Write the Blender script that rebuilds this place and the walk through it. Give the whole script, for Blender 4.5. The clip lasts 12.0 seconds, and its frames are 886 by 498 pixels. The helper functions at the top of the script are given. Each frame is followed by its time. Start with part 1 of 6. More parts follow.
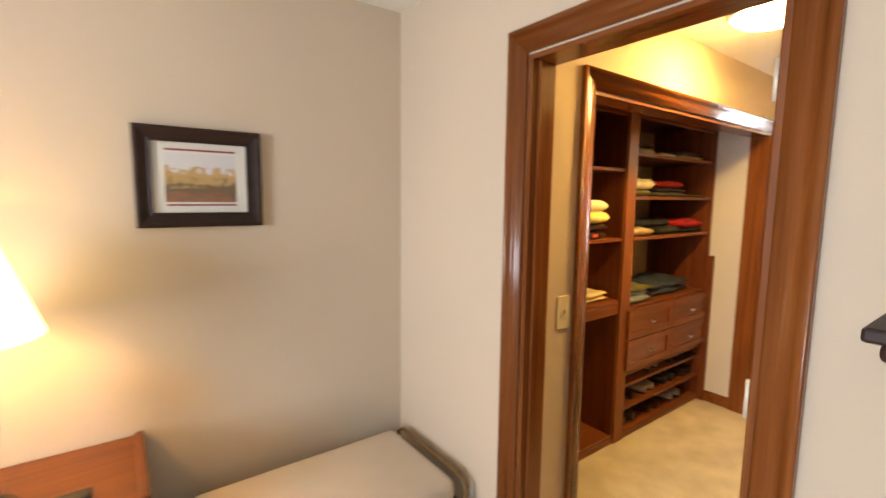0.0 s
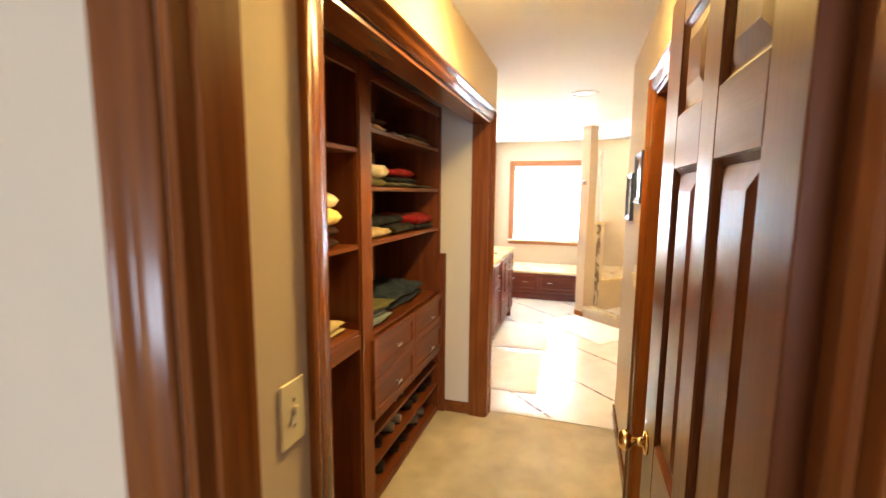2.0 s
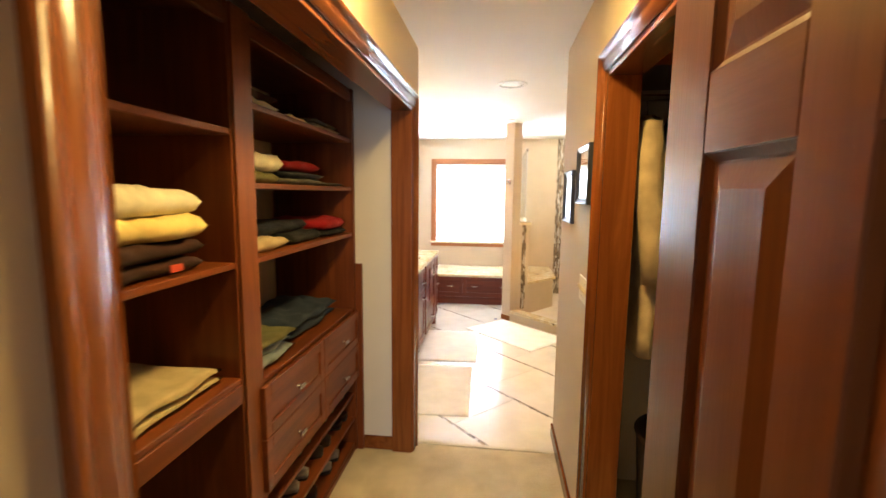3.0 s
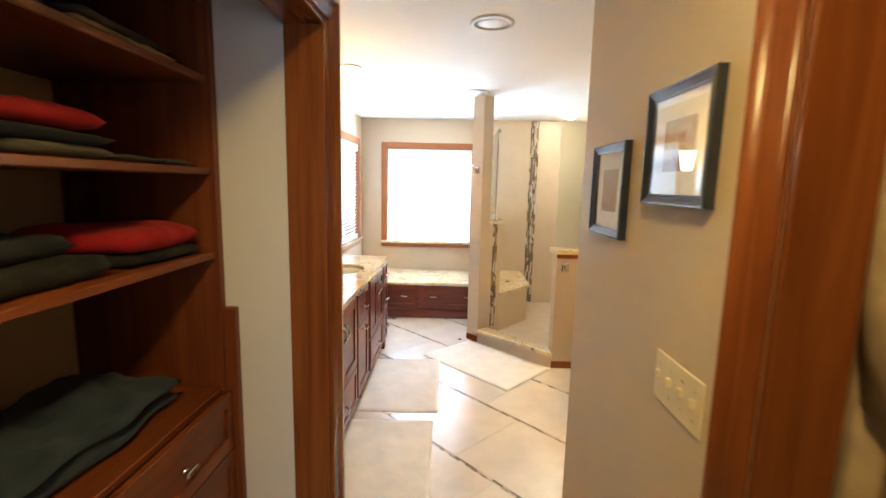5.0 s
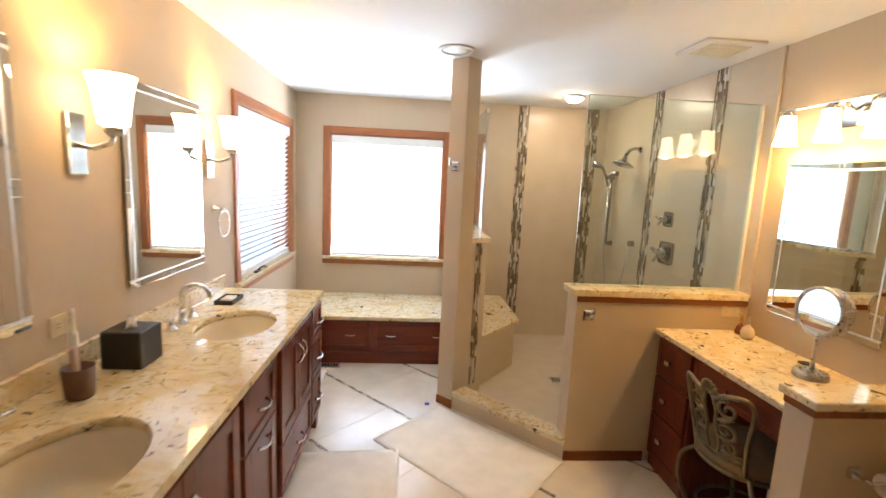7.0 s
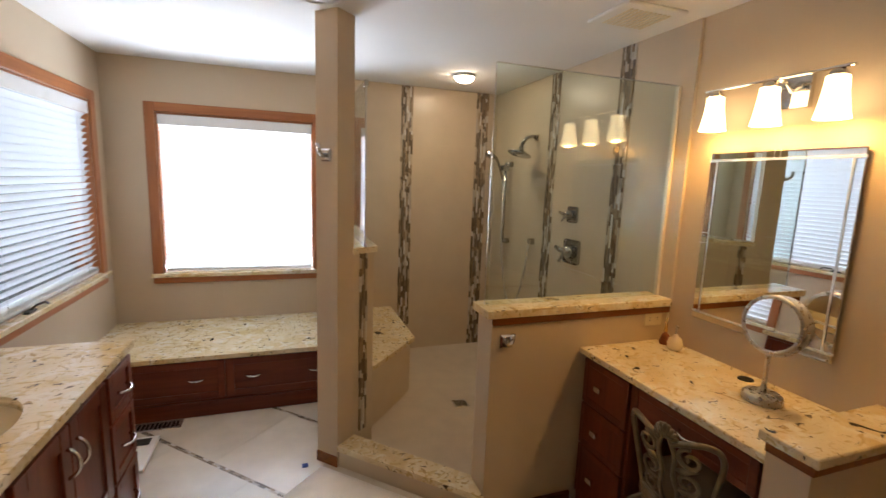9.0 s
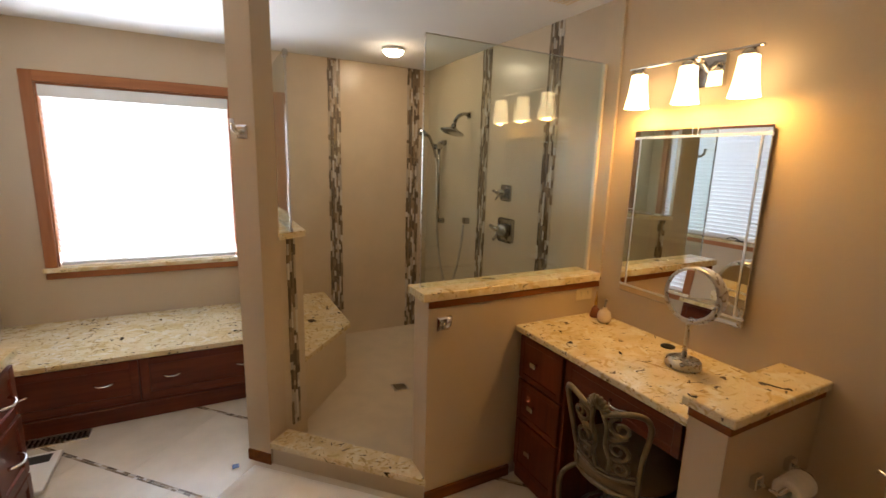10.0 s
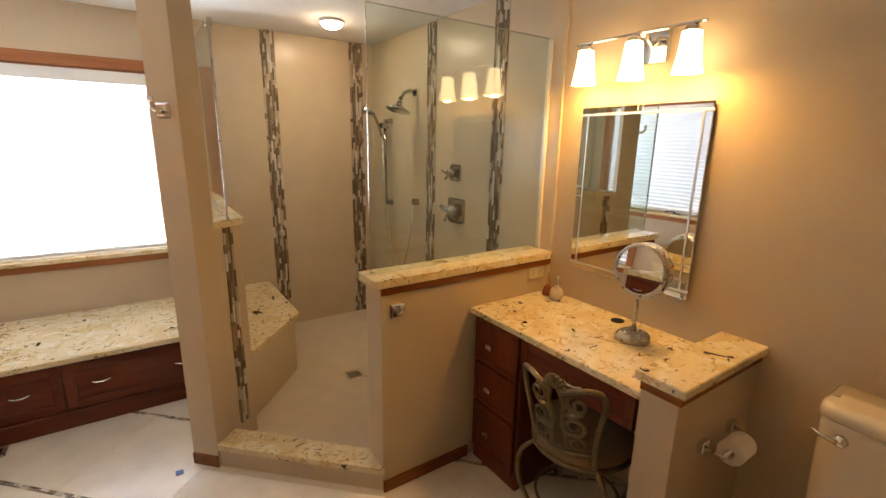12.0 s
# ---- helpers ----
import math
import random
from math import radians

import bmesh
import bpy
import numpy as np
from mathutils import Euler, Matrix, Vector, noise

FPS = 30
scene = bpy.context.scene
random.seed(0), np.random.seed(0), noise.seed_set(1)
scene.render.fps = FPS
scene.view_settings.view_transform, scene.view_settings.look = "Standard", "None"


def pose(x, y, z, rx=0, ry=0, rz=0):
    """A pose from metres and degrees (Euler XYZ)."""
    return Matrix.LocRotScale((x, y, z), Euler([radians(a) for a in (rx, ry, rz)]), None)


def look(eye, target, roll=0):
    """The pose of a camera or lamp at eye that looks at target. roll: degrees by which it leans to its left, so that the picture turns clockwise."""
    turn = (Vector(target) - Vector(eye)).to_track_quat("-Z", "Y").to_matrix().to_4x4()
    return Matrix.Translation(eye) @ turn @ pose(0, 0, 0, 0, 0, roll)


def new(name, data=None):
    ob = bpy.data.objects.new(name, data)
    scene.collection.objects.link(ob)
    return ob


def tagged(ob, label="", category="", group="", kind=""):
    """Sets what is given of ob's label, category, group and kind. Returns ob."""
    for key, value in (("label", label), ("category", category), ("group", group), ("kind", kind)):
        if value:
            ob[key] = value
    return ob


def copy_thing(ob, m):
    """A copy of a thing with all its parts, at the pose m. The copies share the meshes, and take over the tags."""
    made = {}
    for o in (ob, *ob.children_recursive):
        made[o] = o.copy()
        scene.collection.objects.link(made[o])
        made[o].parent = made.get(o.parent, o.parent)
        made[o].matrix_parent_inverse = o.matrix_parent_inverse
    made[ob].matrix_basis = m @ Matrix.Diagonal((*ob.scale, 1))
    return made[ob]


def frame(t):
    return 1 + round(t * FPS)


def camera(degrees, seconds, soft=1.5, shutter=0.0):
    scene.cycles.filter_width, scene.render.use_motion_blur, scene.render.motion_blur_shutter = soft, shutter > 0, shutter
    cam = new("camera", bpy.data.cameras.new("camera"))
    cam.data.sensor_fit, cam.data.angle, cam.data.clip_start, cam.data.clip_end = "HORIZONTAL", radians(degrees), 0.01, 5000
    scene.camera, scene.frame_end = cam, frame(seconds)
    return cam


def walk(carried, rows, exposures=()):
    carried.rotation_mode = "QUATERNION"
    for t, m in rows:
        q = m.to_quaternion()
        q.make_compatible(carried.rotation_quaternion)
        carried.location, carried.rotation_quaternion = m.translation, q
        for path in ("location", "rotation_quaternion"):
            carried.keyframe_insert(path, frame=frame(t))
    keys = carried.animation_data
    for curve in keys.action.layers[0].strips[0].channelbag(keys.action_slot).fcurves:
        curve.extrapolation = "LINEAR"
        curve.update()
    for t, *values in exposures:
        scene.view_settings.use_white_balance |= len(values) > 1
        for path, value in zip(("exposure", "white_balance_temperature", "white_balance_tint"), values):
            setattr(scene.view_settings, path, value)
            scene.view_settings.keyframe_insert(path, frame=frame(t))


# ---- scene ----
cam = camera(89.7, 12.0, 1.5, 0.5)
PATH = [
    (0, (2.228, 0.874, 1.596), (3.403, 2.476, 1.368), 0.6),
    (0.5, (2.395, 1.061, 1.61), (3.826, 2.439, 1.377), 0.7),
    (1, (2.565, 1.246, 1.612), (4.222, 2.34, 1.373), 1.0),
    (1.5, (2.752, 1.404, 1.61), (4.566, 2.21, 1.363), 0.9),
    (2, (2.972, 1.498, 1.593), (4.869, 2.081, 1.343), 0.5),
    (2.5, (3.193, 1.562, 1.601), (5.136, 1.962, 1.352), 0.3),
    (3, (3.411, 1.601, 1.59), (5.381, 1.839, 1.342), 0.6),
    (3.2, (3.506, 1.603, 1.584), (5.482, 1.79, 1.335), 0.6),
    (5, (4.545, 1.69, 1.582), (6.524, 1.732, 1.299), 1.3),
    (5.5, (4.899, 1.711, 1.58), (6.879, 1.728, 1.301), 1.2),
    (6, (5.254, 1.727, 1.591), (7.235, 1.717, 1.313), 1.3),
    (6.5, (5.591, 1.727, 1.586), (7.571, 1.676, 1.31), 1.5),
    (6.7, (5.724, 1.752, 1.611), (7.702, 1.666, 1.326), 2.1),
    (8.3, (6.507, 1.694, 1.62), (8.436, 1.239, 1.349), 2.4),
    (8.5, (6.536, 1.685, 1.62), (8.448, 1.169, 1.342), 2.4),
    (9, (6.581, 1.656, 1.626), (8.447, 1.002, 1.323), 2.1),
    (9.5, (6.612, 1.633, 1.628), (8.415, 0.835, 1.289), 1.8),
    (10, (6.643, 1.613, 1.623), (8.383, 0.704, 1.241), 1.7),
    (10.5, (6.671, 1.603, 1.624), (8.362, 0.622, 1.2), 1.5),
    (11, (6.687, 1.591, 1.62), (8.335, 0.548, 1.175), 1.4),
    (11.5, (6.699, 1.583, 1.622), (8.317, 0.503, 1.158), 1.1),
    (12, (6.706, 1.582, 1.625), (8.315, 0.49, 1.16), 1.0),
]
walk(cam, [(t, look(eye, target, roll)) for t, eye, target, roll in PATH],
     [(0.0, 2.45, 6800, 15), (0.5, 2.55, 6500, 13), (1.5, 2.45, 6200, 11), (2.5, 2.2, 5900, 10), (3.2, 1.95, 5800, 9), (5.0, 1.58, 5450, 8), (5.5, 1.45, 5450, 9), (6.5, 1.26, 5750, 11), (8.5, 0.26, 5850, 13), (9.5, 0.16, 6200, 15), (10.5, 0.12, 6500, 15), (12.0, 0.5, 6700, 15)])

# ---- world and daylight ----
world = bpy.data.worlds.new("sky")
scene.world = world
world.use_nodes = True
_wn = world.node_tree.nodes
_sky = _wn.new("ShaderNodeTexSky")
_sky.sky_type = "NISHITA"
_sky.sun_disc = False
_sky.sun_elevation = radians(50)
_sky.sun_rotation = radians(150)
world.node_tree.links.new(_sky.outputs[0], _wn["Background"].inputs[0])
_wn["Background"].inputs[1].default_value = 0.12

DAY = (0.86, 0.94, 1.0)
WARM = (1.0, 0.53, 0.11)


def window_lamp(name, eye, target, wide, high, watts, colour=DAY, spread=180):
    data = bpy.data.lights.new(name, "AREA")
    data.shape, data.size, data.size_y = "RECTANGLE", wide, high
    data.energy, data.color, data.spread = watts, colour, radians(spread)
    ob = new(name, data)
    ob.matrix_world = look(eye, target)
    return ob


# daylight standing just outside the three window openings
window_lamp("window_light_east", (10.72, 2.02, 1.45), (9.0, 2.02, 1.72), 1.14, 1.25, 84, spread=140)
window_lamp("window_light_north", (9.68, 3.10, 1.48), (9.68, 1.0, 1.48), 1.30, 1.20, 10)
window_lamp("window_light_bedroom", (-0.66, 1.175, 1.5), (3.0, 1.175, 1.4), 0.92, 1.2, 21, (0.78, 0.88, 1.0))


def bulb(name, place, watts, size, colour=WARM):
    data = bpy.data.lights.new(name, "POINT")
    data.energy, data.shadow_soft_size, data.color = watts, size, colour
    ob = new(name, data)
    ob.location = place
    return ob


# added disk lamp below the closed bowl of the passage light, brightening drawers and carpet
_dome = bpy.data.lights.new("passage_light_boost", "AREA")
_dome.shape, _dome.size, _dome.energy, _dome.color = "DISK", 0.20, 3, (1.0, 0.64, 0.20)
new("passage_light_boost", _dome).matrix_world = pose(4.62, 1.70, 2.358)


# ---- materials ----
def nodes_of(name):
    m = bpy.data.materials.new(name)
    m.use_nodes = True
    return m, m.node_tree.nodes, m.node_tree.links, m.node_tree.nodes["Principled BSDF"]


def shade(c, k):
    return tuple(min(1.0, v * k) for v in c[:3]) + (1.0,)


def plain(name, c, rough=0.5, metal=0.0, var=0.07, scale=3.0, bump=0.0, bscale=150.0, stretch=(1, 1, 1), c2=None, coat=0.0, sheen=0.0, rnd=0.0, spec=0.5):
    """Surface with variation at two scales and a fine relief."""
    m, n, l, p = nodes_of(name)
    co = n.new("ShaderNodeTexCoord")
    mp = n.new("ShaderNodeMapping")
    mp.inputs["Scale"].default_value = stretch
    l.new(co.outputs["Object"], mp.inputs[0])
    big = n.new("ShaderNodeTexNoise")
    big.inputs["Scale"].default_value, big.inputs["Detail"].default_value = scale, 6
    l.new(mp.outputs[0], big.inputs["Vector"])
    mix = n.new("ShaderNodeMixRGB")
    mix.inputs[1].default_value = shade(c, 1 - var)
    mix.inputs[2].default_value = shade(c2 or c, 1 + var)
    ramp = n.new("ShaderNodeValToRGB")
    ramp.color_ramp.elements[0].position, ramp.color_ramp.elements[1].position = 0.3, 0.7
    l.new(big.outputs["Fac"], ramp.inputs[0])
    l.new(ramp.outputs[0], mix.inputs[0])
    colour = mix.outputs[0]
    if rnd:
        info = n.new("ShaderNodeObjectInfo")
        hsv = n.new("ShaderNodeHueSaturation")
        mr = n.new("ShaderNodeMapRange")
        mr.inputs[3].default_value, mr.inputs[4].default_value = 1 - rnd, 1 + rnd
        l.new(info.outputs["Random"], mr.inputs[0])
        l.new(mr.outputs[0], hsv.inputs["Value"])
        l.new(colour, hsv.inputs["Color"])
        colour = hsv.outputs[0]
    l.new(colour, p.inputs["Base Color"])
    p.inputs["Metallic"].default_value = metal
    p.inputs["Coat Weight"].default_value = coat
    p.inputs["Sheen Weight"].default_value = sheen
    p.inputs["Specular IOR Level"].default_value = spec
    fine = n.new("ShaderNodeTexNoise")
    fine.inputs["Scale"].default_value, fine.inputs["Detail"].default_value = bscale, 3
    l.new(mp.outputs[0], fine.inputs["Vector"])
    rr = n.new("ShaderNodeMapRange")
    rr.inputs[3].default_value, rr.inputs[4].default_value = max(0.02, rough * 0.85), min(1, rough * 1.15)
    l.new(big.outputs["Fac"], rr.inputs[0])
    l.new(rr.outputs[0], p.inputs["Roughness"])
    if bump:
        b = n.new("ShaderNodeBump")
        b.inputs["Strength"].default_value, b.inputs["Distance"].default_value = bump, 0.004
        l.new(fine.outputs["Fac"], b.inputs["Height"])
        l.new(b.outputs[0], p.inputs["Normal"])
    return m


def wood(name, dark, light, axis, rough=0.40, coat=0.12):
    """Stained timber, the grain running along axis 0, 1 or 2."""
    m, n, l, p = nodes_of(name)
    co = n.new("ShaderNodeTexCoord")
    mp = n.new("ShaderNodeMapping")
    s = [1.0, 1.0, 1.0]
    s[axis] = 0.06
    mp.inputs["Scale"].default_value = s
    info = n.new("ShaderNodeObjectInfo")
    sh = n.new("ShaderNodeVectorMath")
    sh.operation = "ADD"
    sc = n.new("ShaderNodeVectorMath")
    sc.operation = "SCALE"
    sc.inputs[0].default_value = (7.0, 5.0, 3.0)
    l.new(info.outputs["Random"], sc.inputs["Scale"])
    l.new(co.outputs["Object"], sh.inputs[0])
    l.new(sc.outputs[0], sh.inputs[1])
    l.new(sh.outputs[0], mp.inputs[0])
    a = n.new("ShaderNodeTexNoise")
    a.inputs["Scale"].default_value, a.inputs["Detail"].default_value, a.inputs["Distortion"].default_value = 22, 8, 1.2
    b = n.new("ShaderNodeTexNoise")
    b.inputs["Scale"].default_value, b.inputs["Detail"].default_value = 3.0, 3
    c = n.new("ShaderNodeTexNoise")
    c.inputs["Scale"].default_value, c.inputs["Detail"].default_value = 180, 2
    for t in (a, b, c):
        l.new(mp.outputs[0], t.inputs["Vector"])
    add = n.new("ShaderNodeMath")
    add.operation = "ADD"
    half = n.new("ShaderNodeMath")
    half.operation = "MULTIPLY"
    half.inputs[1].default_value = 0.5
    l.new(a.outputs["Fac"], add.inputs[0])
    l.new(b.outputs["Fac"], add.inputs[1])
    l.new(add.outputs[0], half.inputs[0])
    ramp = n.new("ShaderNodeValToRGB")
    ramp.color_ramp.elements[0].position, ramp.color_ramp.elements[1].position = 0.36, 0.64
    ramp.color_ramp.elements[0].color = (*dark, 1)
    ramp.color_ramp.elements[1].color = (*light, 1)
    l.new(half.outputs[0], ramp.inputs[0])
    l.new(ramp.outputs[0], p.inputs["Base Color"])
    rr = n.new("ShaderNodeMapRange")
    rr.inputs[3].default_value, rr.inputs[4].default_value = rough * 0.8, rough * 1.25
    l.new(b.outputs["Fac"], rr.inputs[0])
    l.new(rr.outputs[0], p.inputs["Roughness"])
    p.inputs["Specular IOR Level"].default_value = 0.32
    p.inputs["Coat Weight"].default_value, p.inputs["Coat Roughness"].default_value = coat, 0.25
    bp = n.new("ShaderNodeBump")
    bp.inputs["Strength"].default_value, bp.inputs["Distance"].default_value = 0.12, 0.002
    l.new(c.outputs["Fac"], bp.inputs["Height"])
    l.new(bp.outputs[0], p.inputs["Normal"])
    return m


def granite(name):
    m, n, l, p = nodes_of(name)
    co = n.new("ShaderNodeTexCoord")
    geo = n.new("ShaderNodeNewGeometry")

    def tex(scale, detail, dist, stretch=(1, 1, 1), rot=0.0):
        mp = n.new("ShaderNodeMapping")
        mp.inputs["Scale"].default_value = stretch
        mp.inputs["Rotation"].default_value = (0, 0, rot)
        l.new(geo.outputs["Position"], mp.inputs[0])
        t = n.new("ShaderNodeTexNoise")
        t.inputs["Scale"].default_value, t.inputs["Detail"].default_value, t.inputs["Distortion"].default_value = scale, detail, dist
        l.new(mp.outputs[0], t.inputs["Vector"])
        return t

    def step(src, lo, hi):
        r = n.new("ShaderNodeMapRange")
        r.inputs[1].default_value, r.inputs[2].default_value = lo, hi
        l.new(src.outputs["Fac"], r.inputs[0])
        return r.outputs[0]

    def over(under, fac, colour):
        x = n.new("ShaderNodeMixRGB")
        l.new(fac, x.inputs[0])
        if isinstance(under, tuple):
            x.inputs[1].default_value = under
        else:
            l.new(under, x.inputs[1])
        x.inputs[2].default_value = colour
        return x.outputs[0]

    c = over((0.76, 0.65, 0.43, 1), step(tex(5, 5, 0.9), 0.44, 0.68), (0.66, 0.50, 0.25, 1))
    c = over(c, step(tex(13, 4, 0.8), 0.54, 0.64), (0.79, 0.72, 0.55, 1))
    c = over(c, step(tex(20, 5, 2.0, (1, 0.45, 1), 0.6), 0.56, 0.66), (0.58, 0.43, 0.20, 1))
    c = over(c, step(tex(17, 6, 2.6, (0.55, 1, 1), -0.5), 0.62, 0.66), (0.46, 0.33, 0.15, 1))
    c = over(c, step(tex(15, 4, 1.4, (0.6, 1, 1), 0.5), 0.668, 0.688), (0.040, 0.028, 0.018, 1))
    c = over(c, step(tex(38, 3, 1.0, (1, 0.5, 1), -0.4), 0.655, 0.685), (0.13, 0.10, 0.07, 1))
    c = over(c, step(tex(150, 2, 0), 0.62, 0.76), (0.48, 0.38, 0.24, 1))
    l.new(c, p.inputs["Base Color"])
    p.inputs["Roughness"].default_value = 0.07
    return m


def glass(name, tint=(0.93, 0.98, 0.96), rough=0.0):
    """Thin clear pane: lets light straight through, mirrors a little more at grazing angles."""
    m = bpy.data.materials.new(name)
    m.use_nodes = True
    n, l = m.node_tree.nodes, m.node_tree.links
    n.remove(n["Principled BSDF"])
    tr = n.new("ShaderNodeBsdfTransparent")
    tr.inputs[0].default_value = (*tint, 1)
    gl = n.new("ShaderNodeBsdfGlossy")
    gl.inputs["Roughness"].default_value = rough
    lw = n.new("ShaderNodeLayerWeight")
    lw.inputs[0].default_value = 0.5
    pw = n.new("ShaderNodeMath")
    pw.operation = "POWER"
    pw.inputs[1].default_value = 4.0
    fr = n.new("ShaderNodeMath")
    fr.operation = "MULTIPLY_ADD"
    fr.inputs[1].default_value, fr.inputs[2].default_value = 0.85, 0.06
    l.new(lw.outputs["Facing"], pw.inputs[0])
    l.new(pw.outputs[0], fr.inputs[0])
    mx = n.new("ShaderNodeMixShader")
    l.new(fr.outputs[0], mx.inputs[0])
    l.new(tr.outputs[0], mx.inputs[1])
    l.new(gl.outputs[0], mx.inputs[2])
    l.new(mx.outputs[0], n["Material Output"].inputs[0])
    return m


def glowing(name, c, strength, base=(0.9, 0.85, 0.75)):
    m, n, l, p = nodes_of(name)
    p.inputs["Base Color"].default_value = (*base, 1)
    p.inputs["Roughness"].default_value = 0.35
    p.inputs["Emission Color"].default_value = (*c, 1)
    p.inputs["Emission Strength"].default_value = strength
    return m


def slat_material(name):
    m = bpy.data.materials.new(name)
    m.use_nodes = True
    n, l = m.node_tree.nodes, m.node_tree.links
    p = n["Principled BSDF"]
    p.inputs["Base Color"].default_value = (0.86, 0.86, 0.85, 1)
    p.inputs["Roughness"].default_value = 0.4
    tr = n.new("ShaderNodeBsdfTranslucent")
    tr.inputs[0].default_value = (0.9, 0.92, 0.95, 1)
    mx = n.new("ShaderNodeMixShader")
    mx.inputs[0].default_value = 0.45
    l.new(p.outputs[0], mx.inputs[1])
    l.new(tr.outputs[0], mx.inputs[2])
    l.new(mx.outputs[0], n["Material Output"].inputs[0])
    return m


def mosaic(name):
    """Glass and stone slips: every slip its own tone."""
    m, n, l, p = nodes_of(name)
    geo = n.new("ShaderNodeNewGeometry")
    ramp = n.new("ShaderNodeValToRGB")
    ramp.color_ramp.interpolation = "CONSTANT"
    e = ramp.color_ramp.elements
    e[0].position, e[0].color = 0.0, (0.15, 0.115, 0.08, 1)
    e[1].position, e[1].color = 0.22, (0.24, 0.18, 0.12, 1)
    # the palest tones also have the glint of glass slips put in
    for pos, col in ((0.4, (0.44, 0.36, 0.26)), (0.55, (0.13, 0.10, 0.07)), (0.66, (0.42, 0.37, 0.30)), (0.78, (0.26, 0.18, 0.10)), (0.90, (0.58, 0.54, 0.47))):
        k = e.new(pos)
        k.color = (*col, 1)
    l.new(geo.outputs["Random Per Island"], ramp.inputs[0])
    l.new(ramp.outputs[0], p.inputs["Base Color"])
    mr = n.new("ShaderNodeMapRange")
    mr.inputs[3].default_value, mr.inputs[4].default_value = 0.08, 0.5
    l.new(geo.outputs["Random Per Island"], mr.inputs[0])
    l.new(mr.outputs[0], p.inputs["Roughness"])
    return m


PAINT = plain("wall_paint", (0.56, 0.445, 0.31), 0.75, var=0.025, scale=1.5, bump=0.10, bscale=220)
PAINT_BED = plain("bedroom_wall_paint", (0.58, 0.49, 0.38), 0.8, var=0.03, scale=1.2, bump=0.10, bscale=220)
PAINT_LIGHT = plain("closet_wall_paint", (0.66, 0.60, 0.52), 0.8, var=0.03, scale=1.5, bump=0.08, bscale=220)
CEIL = plain("ceiling_paint", (0.82, 0.81, 0.79), 0.85, var=0.02, scale=2, bump=0.18, bscale=90)
CARPET = plain("carpet", (0.54, 0.44, 0.29), 0.95, var=0.14, scale=5, bump=0.9, bscale=420, sheen=0.2, c2=(0.60, 0.51, 0.36))
GROUT = plain("grout", (0.63, 0.56, 0.45), 0.9, var=0.1, scale=9)
TILE = plain("floor_tile", (0.70, 0.63, 0.52), 0.22, var=0.05, scale=5, c2=(0.74, 0.67, 0.56), rnd=0.03)
SHOWER_TILE = plain("shower_tile", (0.57, 0.465, 0.33), 0.30, var=0.05, scale=4, bump=0.03, bscale=60)
SHOWER_FLOOR = plain("shower_floor", (0.56, 0.47, 0.35), 0.45, var=0.06, scale=8, bump=0.1, bscale=120)
D1, L1 = (0.10, 0.022, 0.0045), (0.205, 0.055, 0.011)
TRIM_X, TRIM_Y, TRIM_Z = (wood("trim_wood_" + a, (0.125, 0.032, 0.006), (0.25, 0.078, 0.016), i, 0.24, 0.20) for i, a in enumerate("xyz"))
WIN_X, WIN_Y, WIN_Z = (wood("window_wood_" + a, (0.30, 0.105, 0.035), (0.44, 0.17, 0.06), i) for i, a in enumerate("xyz"))
CAB_X, CAB_Y, CAB_Z = (wood("closet_wood_" + a, D1, L1, i) for i, a in enumerate("xyz"))
VAN_X, VAN_Y, VAN_Z = (wood("vanity_wood_" + a, (0.085, 0.014, 0.0045), (0.17, 0.034, 0.010), i, 0.34, 0.14) for i, a in enumerate("xyz"))
DOOR_Z = wood("door_wood_z", (0.062, 0.014, 0.0025), (0.115, 0.031, 0.006), 2, 0.30, 0.12)
DOOR_X = wood("door_wood_x", (0.062, 0.014, 0.0025), (0.115, 0.031, 0.006), 0, 0.30, 0.12)
NIGHT = wood("nightstand_wood", (0.11, 0.030, 0.006), (0.19, 0.060, 0.012), 0)
GRANITE = granite("granite")
CHROME = plain("chrome", (0.72, 0.72, 0.72), 0.10, 1.0, var=0.02, scale=20)
# same chrome in the shower, its dark reflections put into the base colour
CHROME_DIMMED = plain("chrome_dimmed", (0.40, 0.395, 0.39), 0.10, 1.0, var=0.03, scale=20)
NICKEL = plain("brushed_nickel", (0.55, 0.52, 0.48), 0.28, 1.0, var=0.04, scale=60)
BRASS = plain("brass", (0.75, 0.50, 0.18), 0.16, 1.0, var=0.05, scale=30)
HINGE = plain("hinge_metal", (0.80, 0.74, 0.60), 0.35, 0.25, var=0.05, scale=40)
DARKMETAL = plain("dark_metal", (0.05, 0.045, 0.04), 0.4, 0.8)
GLASS = glass("clear_glass")
WINGLASS = glass("window_glass", (0.97, 0.98, 0.98))
MIRROR, _n, _l, _p = nodes_of("mirror_silver")
_p.inputs["Base Color"].default_value, _p.inputs["Metallic"].default_value, _p.inputs["Roughness"].default_value = (0.90, 0.91, 0.90, 1), 1.0, 0.01
ETCH = plain("mirror_bevel", (0.86, 0.88, 0.88), 0.38, 1.0, var=0.03, scale=40)
BISQUE = plain("bisque_porcelain", (0.78, 0.69, 0.54), 0.12, var=0.02, scale=2, coat=0.5)
PORCELAIN = plain("toilet_porcelain", (0.72, 0.62, 0.47), 0.12, var=0.02, scale=2, coat=0.5)
PLASTIC = plain("ivory_plastic", (0.70, 0.60, 0.40), 0.35, var=0.03, scale=12)
WHITE = plain("white_plastic", (0.78, 0.77, 0.74), 0.4, var=0.02, scale=10)
